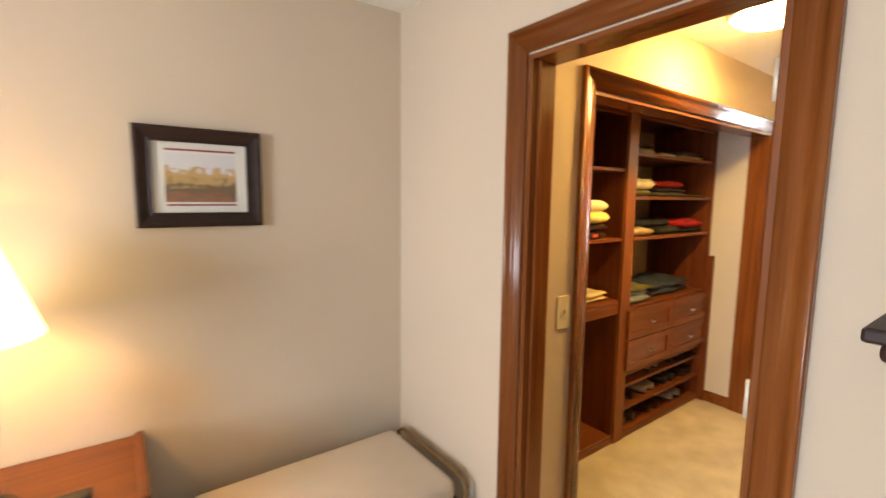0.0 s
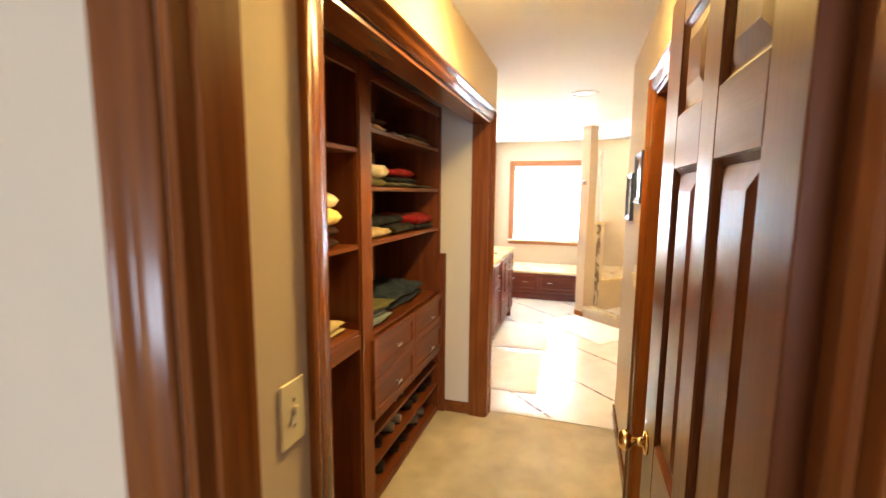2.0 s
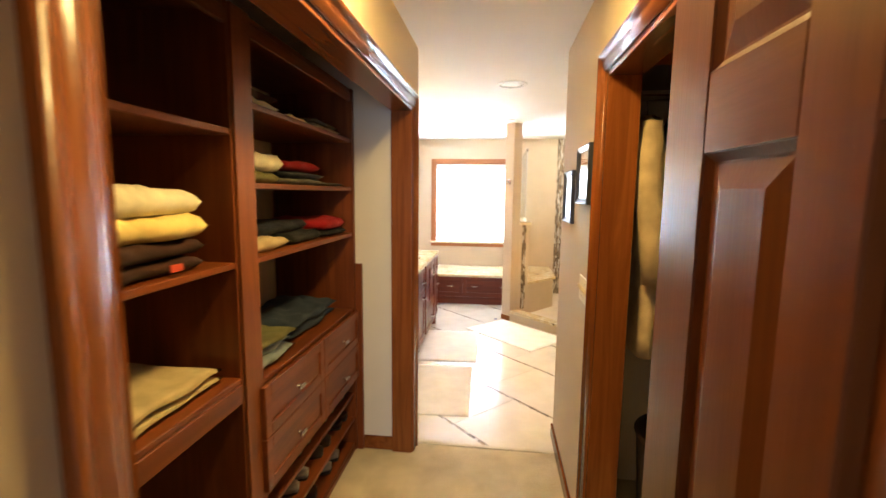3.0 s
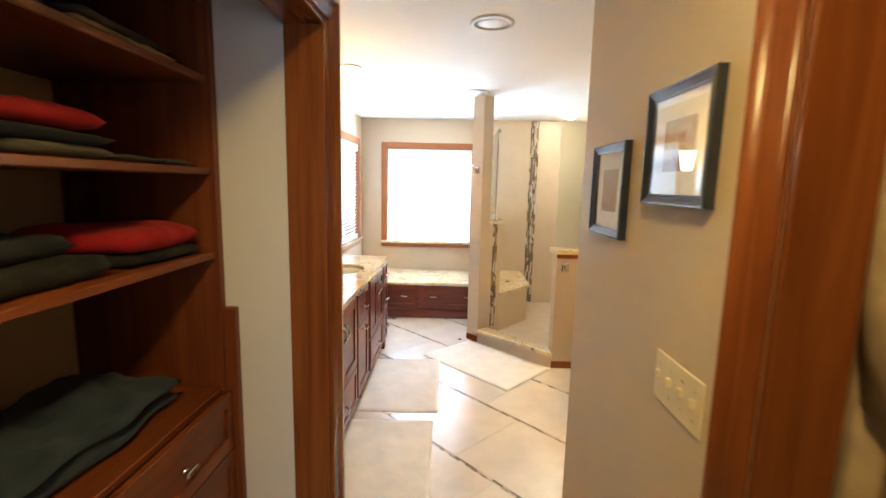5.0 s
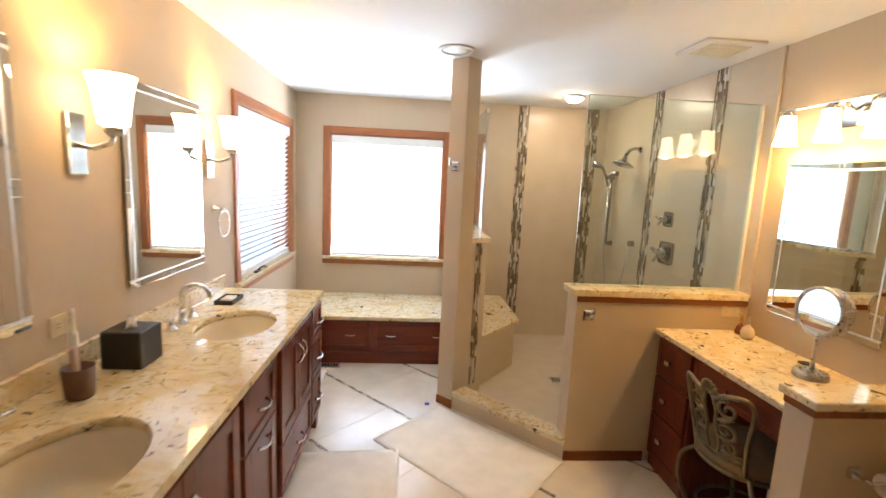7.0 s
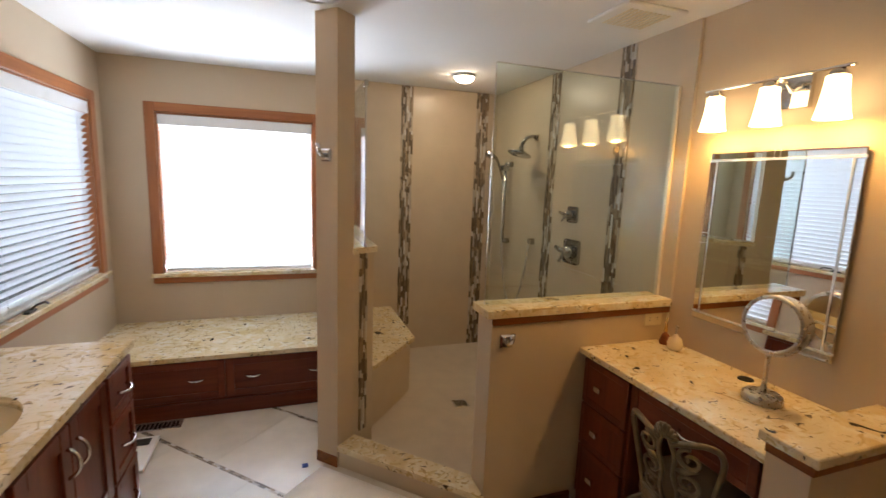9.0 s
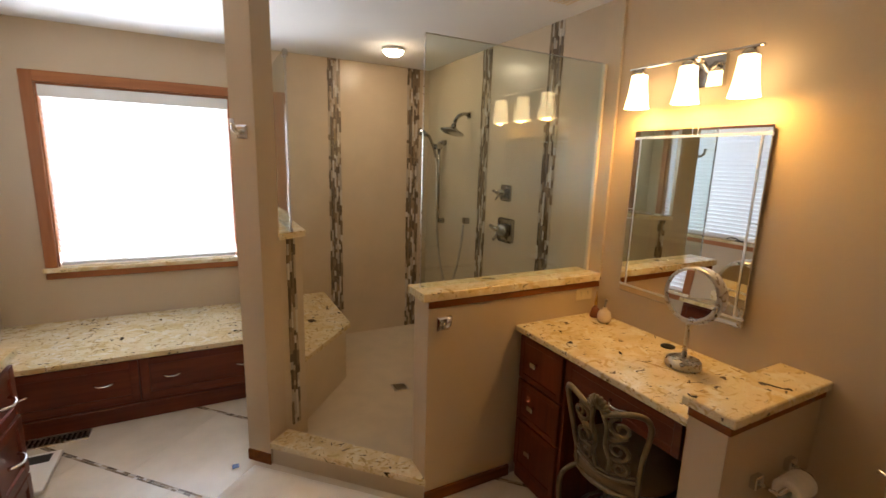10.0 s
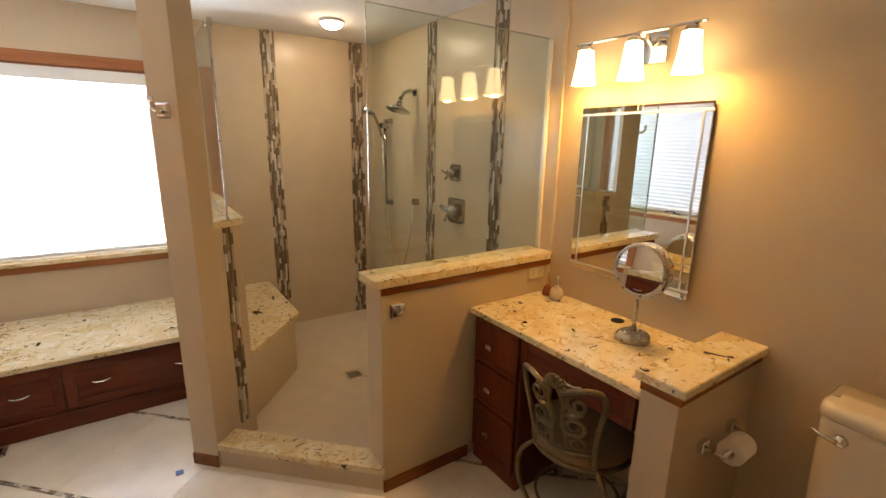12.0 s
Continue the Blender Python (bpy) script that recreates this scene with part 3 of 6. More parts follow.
# ---- bedroom door ----
def panel_door():
    """Six-panel door, hinged at the opening and swung back along the passage wall."""
    w, h, th = 0.775, 2.055, 0.035
    t = thing("door_1", (3.515, 1.252, 0.012), "reddish-brown varnished six-panel wooden door, standing open", "door", kind="structure")
    sx = [(0.0, 0.110), (0.315, 0.415), (0.625, w)]
    rz = [(0.0, 0.22), (0.80, 0.95), (1.64, 1.76), (1.96, h)]
    base = Vector(t.location)

    def put(name, bm, m, parent=t, label=""):
        bmesh.ops.translate(bm, vec=base, verts=bm.verts)
        return part(name, bm, m, parent, label)

    for a, b in sx:
        put("stile", B(a, b, 0, th, 0, h, bevel=0.002), DOOR_Z)
    for (a, b), (c, d) in zip(sx, sx[1:]):
        for z0, z1 in rz:
            put("rail", B(b, c, 0.0005, th - 0.0005, z0, z1, bevel=0.002), DOOR_X)
        for (z0, z1), (z2, z3) in zip(rz, rz[1:]):
            bm = bmesh.new()
            for side in (0, 1):
                fy = th if side else 0.0
                s = -1 if side else 1
                q = []
                for inset, deep in ((0.0, 0.004), (0.012, 0.013), (0.016, 0.013), (0.052, 0.004)):
                    q.append([(b + inset, fy + s * deep, z1 + inset), (c - inset, fy + s * deep, z1 + inset), (c - inset, fy + s * deep, z2 - inset), (b + inset, fy + s * deep, z2 - inset)])
                rows = [[bm.verts.new(p) for p in r] for r in q]
                for r0, r1 in zip(rows, rows[1:]):
                    for i in range(4):
                        j = (i + 1) % 4
                        bm.faces.new((r0[i], r0[j], r1[j], r1[i]))
                bm.faces.new(rows[-1])
            bmesh.ops.recalc_face_normals(bm, faces=bm.faces)
            put("door_panel", bm, DOOR_Z)
    for s, fy in ((1, th),):
        kx, kz = w - 0.055, 0.905
        bm = bmesh.new()
        prof = [(0.032, 0), (0.032, 0.006), (0.012, 0.012), (0.010, 0.034), (0.020, 0.040), (0.028, 0.052), (0.027, 0.064), (0.018, 0.072), (0.002, 0.074)]
        turned(bm, prof, (kx, fy, kz), "y" if s > 0 else "-y")
        put("door_knob", bm, BRASS, t, "polished brass door knob")
    for hz in (1.87, 0.25, 1.08):
        bm = bmesh.new()
        box(bm, -0.012, -0.0005, 0.002, 0.033, hz - 0.045, hz + 0.045, bevel=0.002)
        tube(bm, [(-0.008, th + 0.004, hz - 0.05), (-0.008, th + 0.004, hz + 0.05)], 0.007)
        put("hinge", bm, HINGE, t, "pale metal door hinge")
    t.rotation_euler = (0, 0, radians(0.7))
    return t


panel_door()

# ---- bedroom things ----
def picture(name, wall_axis, face, side, a0, a1, z0, z1, fw, mat_w, frame_m, art_m, label, deep=0.022):
    """Framed picture lying on a wall face; side: the way it faces."""
    mid = (a0 + a1) / 2
    t = thing(name, (mid, face, z0) if wall_axis == "x" else (face, mid, z0), label, "framed picture")

    def bx(p0, p1, d0, d1, q0, q1, bev=0.0):
        d0, d1 = sorted((face + side * d0, face + side * d1))
        return B(p0, p1, d0, d1, q0, q1, bevel=bev) if wall_axis == "x" else B(d0, d1, p0, p1, q0, q1, bevel=bev)

    # mitred bars with a raised outer edge sloping in to the mat
    sect = ((0.0, 0.001), (0.0, deep * 0.85), (0.10, deep), (0.26, deep), (0.40, deep * 0.86), (0.80, deep * 0.62), (0.88, deep * 0.70), (1.0, deep * 0.66), (1.0, 0.001))
    outer = ((a0, z0), (a1, z0), (a1, z1), (a0, z1))
    inner = ((a0 + fw, z0 + fw), (a1 - fw, z0 + fw), (a1 - fw, z1 - fw), (a0 + fw, z1 - fw))
    for k in range(4):
        bm, ends = bmesh.new(), []
        for c in (k, (k + 1) % 4):
            loop = []
            for u, d in sect:
                p = outer[c][0] + (inner[c][0] - outer[c][0]) * u
                q = outer[c][1] + (inner[c][1] - outer[c][1]) * u
                loop.append((p, face + side * d, q) if wall_axis == "x" else (face + side * d, p, q))
            ends.append(loop)
        rings(bm, ends, True, False)
        bmesh.ops.recalc_face_normals(bm, faces=bm.faces)
        part("frame_bar", bm, frame_m, t)
    part("mat", bx(a0 + fw, a1 - fw, 0.001, 0.008, z0 + fw, z1 - fw), MAT_BOARD, t, "cream mat board")
    m = fw + mat_w
    art = part("print", bx(a0 + m, a1 - m, 0.001, 0.0095, z0 + m, z1 - m), art_m, t, "small painted landscape" if wall_axis == "x" and side < 0 and fw > 0.04 else "abstract coloured print")
    g = part("glass", bx(a0 + fw, a1 - fw, 0.0125, 0.0140, z0 + fw, z1 - fw), WINGLASS, t)
    g.visible_shadow = False
    return t


def art(name, top, mid, low, spot, scale=7.0, broken=0.55):
    """Blurred painted bands with patches."""
    m, n, l, p = nodes_of(name)
    co = n.new("ShaderNodeTexCoord")
    sep = n.new("ShaderNodeSeparateXYZ")
    l.new(co.outputs["Generated"], sep.inputs[0])
    nz = n.new("ShaderNodeTexNoise")
    nz.inputs["Scale"].default_value, nz.inputs["Detail"].default_value = scale, 4
    l.new(co.outputs["Generated"], nz.inputs["Vector"])
    ad = n.new("ShaderNodeMath")
    ad.operation = "MULTIPLY_ADD"
    ad.inputs[1].default_value, ad.inputs[2].default_value = broken, -0.5 * broken
    l.new(nz.outputs["Fac"], ad.inputs[0])
    sm = n.new("ShaderNodeMath")
    sm.operation = "ADD"
    l.new(ad.outputs[0], sm.inputs[0])
    l.new(sep.outputs["Z"], sm.inputs[1])
    r = n.new("ShaderNodeValToRGB")
    e = r.color_ramp.elements
    e[0].position, e[0].color = 0.05, (*low, 1)
    e[1].position, e[1].color = 0.95, (*top, 1)
    for pos, c in ((0.30, spot), (0.45, mid), (0.62, mid), (0.72, top)):
        k = e.new(pos)
        k.color = (*c, 1)
    l.new(sm.outputs[0], r.inputs[0])
    l.new(r.outputs[0], p.inputs["Base Color"])
    p.inputs["Roughness"].default_value = 0.7
    return m


ART1 = art("art_landscape", (0.72, 0.70, 0.72), (0.56, 0.35, 0.13), (0.32, 0.13, 0.06), (0.12, 0.09, 0.05), 9.0, 0.75)
ART2 = art("art_abstract", (0.40, 0.30, 0.10), (0.52, 0.40, 0.20), (0.42, 0.30, 0.18), (0.28, 0.17, 0.08), 3.5, 1.3)
ART3 = art("art_abstract_red", (0.36, 0.24, 0.12), (0.34, 0.20, 0.11), (0.20, 0.16, 0.13), (0.30, 0.11, 0.06), 3.5, 1.2)
RED_LINE = plain("mat_red_line", (0.30, 0.02, 0.03), 0.8)
pc = picture("picture", "x", 2.84, -1, 2.285, 2.72, 1.475, 1.848, 0.055, 0.040, PIC_DARK, ART1, "landscape print in a wide dark brown wooden frame", 0.03)
part("mat_line", B(2.382, 2.625, 2.8295, 2.8305, 1.762, 1.769), RED_LINE, pc, "thin dark red line on the mat")
part("mat_line", B(2.382, 2.625, 2.8295, 2.8305, 1.556, 1.562), RED_LINE, pc, "thin dark red line on the mat")

ns = thing("nightstand", (1.95, 2.60, 0), "orange-brown wooden nightstand against the wall", "nightstand")
part("tabletop", B(1.62, 2.265, 2.37, 2.832, 0.665, 0.70, bevel=0.006, seg=2), NIGHT, ns)
part("edge_rail", B(2.235, 2.262, 2.375, 2.828, 0.701, 0.712, bevel=0.004), NIGHT, ns)
part("body", B(1.66, 2.225, 2.41, 2.822, 0.12, 0.665, bevel=0.003), NIGHT, ns)
for z in (0.14, 0.41):
    d = part("drawer", B(1.69, 2.195, 2.392, 2.41, z, z + 0.23, bevel=0.004), NIGHT, ns)
    bm = turned(bmesh.new(), [(0.008, 0), (0.007, 0.012), (0.015, 0.018), (0.010, 0.026), (0.001, 0.027)], (1.94, 2.392, z + 0.115), "-y")
    part("knob", bm, BRASS, d, "brass knob")
for x, y in ((1.68, 2.43), (2.205, 2.43), (1.68, 2.80), (2.205, 2.80)):
    part("leg", B(x - 0.02, x + 0.02, y - 0.02, y + 0.02, 0, 0.12, bevel=0.003), NIGHT, ns)

lamp = thing("table_lamp", (1.86, 2.56, 0.70), "lit table lamp with a cream conical shade", "table lamp")
part("base", lathe(bmesh.new(), [(0.085, 0.0), (0.085, 0.012), (0.05, 0.03), (0.028, 0.07), (0.055, 0.16), (0.065, 0.24), (0.035, 0.34), (0.014, 0.38), (0.012, 0.47)], (1.86, 2.56, 0.70)), DARKMETAL, lamp, "dark turned metal base")
bm = bmesh.new()
lathe(bm, [(0.185, 0.0), (0.095, 0.27)], (1.86, 2.56, 1.20), 40, False)
lathe(bm, [(0.183, 0.001), (0.093, 0.269)], (1.86, 2.56, 1.20), 40, False)
part("shade", bm, SHADE_LAMP, lamp, "cream fabric shade glowing from inside")
bulb("lamp_bulb_bedroom", (1.86, 2.56, 1.32), 1.45, 0.03, (1.0, 0.52, 0.11))
remote = single("remote_control", B(1.95, 2.12, 2.46, 2.51, 0.70, 0.722, bevel=0.008, seg=2), BLACK, "small black remote control lying on the nightstand", "remote control")

bn = thing("bench", (2.83, 2.49, 0), "dark wooden bench with a cream upholstered cushion", "bench")
CREAM = plain("bench_fabric", (0.60, 0.51, 0.40), 0.9, var=0.05, scale=4, bump=0.5, bscale=350)
EDGE_SHADE = wood("bench_edge_wood_and_shade", (0.10, 0.055, 0.016), (0.18, 0.10, 0.032), 1, 0.5, 0.05)
bm = B(2.38, 3.30, 2.215, 2.745, 0.33, 0.445, bevel=0.04, seg=4)
for f in bm.faces:
    f.smooth = True
part("cushion", bm, CREAM, bn, "cream fabric cushion")
part("seat_frame", B(2.36, 3.335, 2.20, 2.775, 0.27, 0.329, bevel=0.006), PIC_DARK, bn)
for x, y in ((2.40, 2.24), (3.29, 2.24), (2.40, 2.73), (3.29, 2.73)):
    part("leg", B(x - 0.022, x + 0.022, y - 0.022, y + 0.022, 0, 0.27, bevel=0.003), PIC_DARK, bn)
# brown tube for the wooden frame edge together with the shadow beside the cushion
part("arm_rail", tube(bmesh.new(), [(3.335, 2.76, 0.29), (3.34, 2.76, 0.40), (3.338, 2.72, 0.43), (3.338, 2.26, 0.43), (3.34, 2.21, 0.40), (3.335, 2.21, 0.29)], 0.009, 10), EDGE_SHADE, bn)

sf = thing("wall_shelf", (3.30, 0.62, 1.33), "dark carved wooden wall shelf beside the door", "wall shelf")
part("board", B(3.19, 3.398, 0.22, 1.04, 1.37, 1.395, bevel=0.006, seg=2), PIC_DARK, sf)
part("moulding", B(3.215, 3.398, 0.25, 1.02, 1.335, 1.369, bevel=0.012, seg=3), PIC_DARK, sf)

# ---- passage things ----
def switch_plate(axis_face, side, a0, a1, z0, z1, gangs, label, axis="x"):
    y = axis_face
    t = thing("switch_plate", ((a0 + a1) / 2, y, z0), label, "light switch")
    d0, d1 = sorted((y + side * 0.0005, y + side * 0.007))
    part("plate", B(a0, a1, d0, d1, z0, z1, bevel=0.0025, seg=2), PLASTIC, t)
    for g in range(gangs):
        c = a0 + (a1 - a0) * (g + 0.5) / gangs
        zc = (z0 + z1) / 2
        d0, d1 = sorted((y + side * 0.007, y + side * 0.018))
        part("toggle", B(c - 0.005, c + 0.005, d0, d1, zc - 0.004, zc + 0.016, bevel=0.002), PLASTIC, t)
        for dz in (-0.03, 0.03):
            d0, d1 = sorted((y + side * 0.007, y + side * 0.0082))
            part("screw", B(c - 0.003, c + 0.003, d0, d1, zc + dz - 0.003, zc + dz + 0.003), NICKEL, t)
    return t


switch_plate(2.09, -1, 3.725, 3.808, 1.036, 1.182, 1, "ivory single light switch beside the closet casing")
switch_plate(1.20, 1, 5.357, 5.552, 1.104, 1.218, 4, "ivory four-gang light switch plate on the passage wall")
picture("picture", "x", 1.20, 1, 5.81, 6.085, 1.438, 1.718, 0.026, 0.05, PIC_BLUE, ART3, "abstract print in a thin blue-black frame", 0.024)
picture("picture", "x", 1.20, 1, 5.395, 5.68, 1.547, 1.812, 0.026, 0.05, PIC_BLUE, ART2, "tan abstract print in a thin blue-black frame", 0.024)


def dome_light(x, y, r, drop, m, label, name="ceiling_light"):
    t = thing(name, (x, y, CZ - drop), label, "ceiling light")
    part("rim", lathe(bmesh.new(), [(r * 1.02, 0), (r * 1.08, -0.012), (r * 0.98, -0.022), (r * 0.90, -0.016), (r * 0.9, 0)], (x, y, CZ - 0.0005), 36), WHITE, t)
    k = [(r * 0.95 * math.cos(a), -0.014 - (drop - 0.014) * math.sin(a)) for a in [math.pi / 2 * i / 8 for i in range(8)]] + [(0.004, -drop)]
    part("bowl", lathe(bmesh.new(), k, (x, y, CZ), 36), m, t, "frosted glass bowl, lit")
    return t


dome_light(4.62, 1.70, 0.155, 0.075, DOME_GLOW, "lit round frosted ceiling light in the passage")
dome_light(9.95, 0.35, 0.080, 0.060, SHOWER_GLOW, "small lit dome light over the shower")


def recessed(x, y, r, m, label, category):
    t = thing("recessed_light" if m is SPOT_GLOW else "ceiling_speaker", (x, y, CZ - 0.012), label, category)
    part("ring", lathe(bmesh.new(), [(r, 0), (r * 1.02, -0.008), (r * 0.82, -0.012), (r * 0.80, -0.002), (r * 0.8, 0)], (x, y, CZ - 0.0005), 32), WHITE, t)
    part("face", lathe(bmesh.new(), [(r * 0.80, -0.004), (r * 0.4, -0.007), (0.003, -0.008)], (x, y, CZ), 32), m, t)
    return t


recessed(8.0, 2.49, 0.085, SPOT_GLOW, "lit recessed ceiling spot over the vanity", "ceiling light")
recessed(7.05, 1.51, 0.115, WHITE, "round white speaker grille in the ceiling", "speaker")
recessed(8.82, 1.51, 0.115, WHITE, "round white speaker grille in the ceiling", "speaker")
vent = thing("ceiling_vent", (8.44, 0.07, CZ - 0.02), "white square exhaust fan grille in the ceiling", "ceiling vent")
part("rim", B(8.29, 8.59, -0.10, 0.24, CZ - 0.016, CZ - 0.0005, bevel=0.006), WHITE, vent)
for k in range(9):
    y = -0.045 + k * 0.027
    part("slat", B(8.34, 8.54, y, y + 0.014, CZ - 0.022, CZ - 0.0165, bevel=0.002), PLASTIC, vent)

# ---- built-in closet ----
FY, BY = 2.44, 2.926


def shelf_edge(x0, x1, z, th=0.022, y0=None):
    return B(x0, x1, (y0 or FY + 0.004), BY, z - th, z, bevel=0.003)


cl = thing("closet_unit", (4.36, 2.68, 0), "reddish-brown wooden closet unit with open shelves", "closet shelving")
part("side_panel", B(3.93, 3.955, FY, BY, 0.0, 2.17, bevel=0.002), CAB_Z, cl)
part("side_panel", B(4.755, 4.78, FY + 0.002, BY, 0.0, 2.17, bevel=0.002), CAB_Z, cl)
for z in (1.787, 1.359, 0.965, 0.06, 2.17):
    part("shelf", shelf_edge(3.955, 4.755, z), CAB_X, cl)
part("rail", B(3.955, 4.755, FY, FY + 0.02, 0.875, 0.943, bevel=0.003), CAB_X, cl)
part("kick", B(3.955, 4.755, FY, FY + 0.02, 0.0, 0.038, bevel=0.002), CAB_X, cl)
part("top_rail", B(3.955, 4.755, FY, FY + 0.02, 2.10, 2.148, bevel=0.003), CAB_X, cl)

c2 = thing("closet_unit", (5.37, 2.68, 0), "reddish-brown wooden closet unit with shelves, drawers and shoe racks", "closet shelving")
part("stile", B(4.765, 4.875, FY - 0.008, FY - 0.001, 0.0, 2.17, bevel=0.002), CAB_Z, c2)
part("side_panel", B(4.85, 4.875, FY + 0.002, BY, 0.0, 2.17, bevel=0.002), CAB_Z, c2)
part("side_panel", B(5.93, 5.96, FY - 0.006, BY, 0.0, 2.17, bevel=0.002), CAB_Z, c2)
part("end_panel", B(5.935, 5.962, 2.392, FY - 0.007, 0.0, 1.17, bevel=0.003), CAB_Z, c2)
for z in (1.893, 1.62, 1.356, 0.90, 0.455, 2.17):
    part("shelf", shelf_edge(4.875, 5.93, z), CAB_X, c2)
part("top_rail", B(4.875, 5.93, FY, FY + 0.02, 2.10, 2.148, bevel=0.003), CAB_X, c2)
for z in (0.37, 0.21, 0.045):
    bm = bmesh.new()
    box(bm, 4.875, 5.93, FY + 0.006, BY, z - 0.018, z)
    for v in bm.verts:
        v.co.z += (v.co.y - FY) * 0.10 if z > 0.1 else 0
    part("shoe_shelf", bm, CAB_X, c2)
part("kick", B(4.875, 5.93, FY, FY + 0.015, 0.0, 0.027), CAB_X, c2)
part("drawer_case", B(4.88, 5.925, FY + 0.006, BY - 0.02, 0.456, 0.876), CAB_Y, c2)


def front(name, a0, a1, z0, z1, d, out, axis="x", rail=0.055, deep=0.010, th=0.020, mat=None, parent=None):
    """Frame-and-panel front standing th out of plane d towards out: a panel with two stiles and two rails."""
    def bx(p0, p1, q0, q1, t0, t1, bev):
        bm = bmesh.new()
        e0, e1 = sorted((d + out * t0, d + out * t1))
        if axis == "x":
            box(bm, p0, p1, e0, e1, q0, q1, bevel=bev)
        else:
            box(bm, e0, e1, p0, p1, q0, q1, bevel=bev)
        return bm
    ob = part(name, bx(a0 + rail - 0.004, a1 - rail + 0.004, z0 + rail - 0.004, z1 - rail + 0.004, 0, th - deep, 0), mat, parent)
    part("stile", bx(a0, a0 + rail, z0, z1, 0, th, 0.002), mat, ob)
    part("stile", bx(a1 - rail, a1, z0, z1, 0, th, 0.002), mat, ob)
    part("rail", bx(a0 + rail, a1 - rail, z0, z0 + rail, 0, th - 0.0003, 0.002), mat, ob)
    part("rail", bx(a0 + rail, a1 - rail, z1 - rail, z1, 0, th - 0.0003, 0.002), mat, ob)
    return ob


def square_knob(x, y, z, parent):
    bm = bmesh.new()
    turned(bm, [(0.009, 0), (0.006, 0.004), (0.005, 0.016)], (x, y, z), "-y", 12)
    box(bm, x - 0.026, x + 0.026, y - 0.030, y - 0.016, z - 0.008, z + 0.008, bevel=0.005, seg=2)
    return part("knob", bm, CHROME, parent, "bright chrome knob")


for x0, x1 in ((4.845, 5.395), (5.40, 5.945)):
    for z0, z1 in ((0.690, 0.888), (0.482, 0.685)):
        dr = front("drawer", x0, x1, z0, z1, FY - 0.0085, -1, rail=0.045, mat=CAB_X, parent=c2)
        square_knob((x0 + x1) / 2 - 0.02, FY - 0.0285, (z0 + z1) / 2, dr)


# ---- folded clothes and shoes ----
def cloth_mat(name, c, c2=None):
    return plain(name, c, 0.92, var=0.18, scale=14, bump=0.6, bscale=500, sheen=0.04, c2=c2, spec=0.2)


CLOTH = {k: cloth_mat("cloth_" + k, v) for k, v in dict(
    cream=(0.72, 0.65, 0.48), yellow=(0.74, 0.56, 0.19), brown=(0.035, 0.013, 0.008), khaki=(0.50, 0.39, 0.21), olive=(0.12, 0.11, 0.04),
    red=(0.33, 0.010, 0.012), navy=(0.012, 0.014, 0.022), grey=(0.085, 0.08, 0.068), black=(0.012, 0.012, 0.013), tan=(0.45, 0.34, 0.19),
    denim=(0.030, 0.044, 0.070), pale_denim=(0.24, 0.29, 0.33), green=(0.007, 0.040, 0.030), beige=(0.44, 0.33, 0.20), white=(0.62, 0.58, 0.52), blue=(0.05, 0.08, 0.2)).items()}


def folded(kind, x0, x1, y0, y1, z0, h, colour, label, seed, turn=0.0):
    """A folded garment: soft-edged layers with a rolled front and small folds."""
    bm = bmesh.new()
    nx, ny = 22, 16
    cx, cy = (x0 + x1) / 2, (y0 + y1) / 2
    off = Vector((seed * 3.7, seed * 1.3, 0))

    def edge(u):
        return max(0.0, 1 - abs(2 * u - 1) ** 9) ** 0.5

    rough_fold = 1.6 if "jeans" in kind else 1.3
    rumple = 0.016 if "jeans" in kind else 0.003

    def crease(u, v):
        w = noise.noise(Vector((u * 2.2, v * 3.1, 7)) + off)
        return -max(0.0, 1 - abs(math.sin(5.5 * (u * math.cos(seed) + v * math.sin(seed)) + 4 * w)) * 5)

    top, low = [], []
    for j in range(ny + 1):
        a, b = [], []
        for i in range(nx + 1):
            u, v = i / nx, j / ny
            e = min(edge(u), 1) * min(edge(v), 1)
            n1 = noise.noise(Vector((u * 2.5, v * 2.5, 0)) + off)
            n2 = noise.noise(Vector((u * 7, v * 7, 2)) + off)
            dx = (0.020 + 1.5 * rumple) * noise.noise(Vector((v * 3, 5, seed)))
            dy = (0.022 + 1.5 * rumple) * noise.noise(Vector((u * 3, 9, seed)))
            px, py = (u - 0.5) * (x1 - x0) + dx, (v - 0.5) * (y1 - y0) + dy
            c, s = math.cos(turn), math.sin(turn)
            X, Y = cx + px * c - py * s, cy + px * s + py * c
            mid = z0 + h * 0.5
            a.append(bm.verts.new((X, Y, mid + h * 0.5 * e * (1 + rough_fold * (0.30 * n1 + 0.16 * n2 + 0.30 * crease(u, v))) + e * rumple * (n1 + 0.9 * n2 + crease(u, v) + 0.8 * noise.noise(Vector((u * 13, v * 4, 3)) + off)) + 0.001)))
            b.append(bm.verts.new((X, Y, mid - h * 0.5 * e)) if 0 < i < nx and 0 < j < ny else a[-1])
        top.append(a)
        low.append(b)
    for j in range(ny):
        for i in range(nx):
            f = bm.faces.new((top[j][i], top[j][i + 1], top[j + 1][i + 1], top[j + 1][i]))
            f.smooth = True
            q = [low[j][i], low[j + 1][i], low[j + 1][i + 1], low[j][i + 1]]
            try:
                g = bm.faces.new(q)
                g.smooth = True
            except ValueError:
                pass
    return single(kind, bm, CLOTH[colour], label, kind.replace("folded_", "").replace("_", " "))


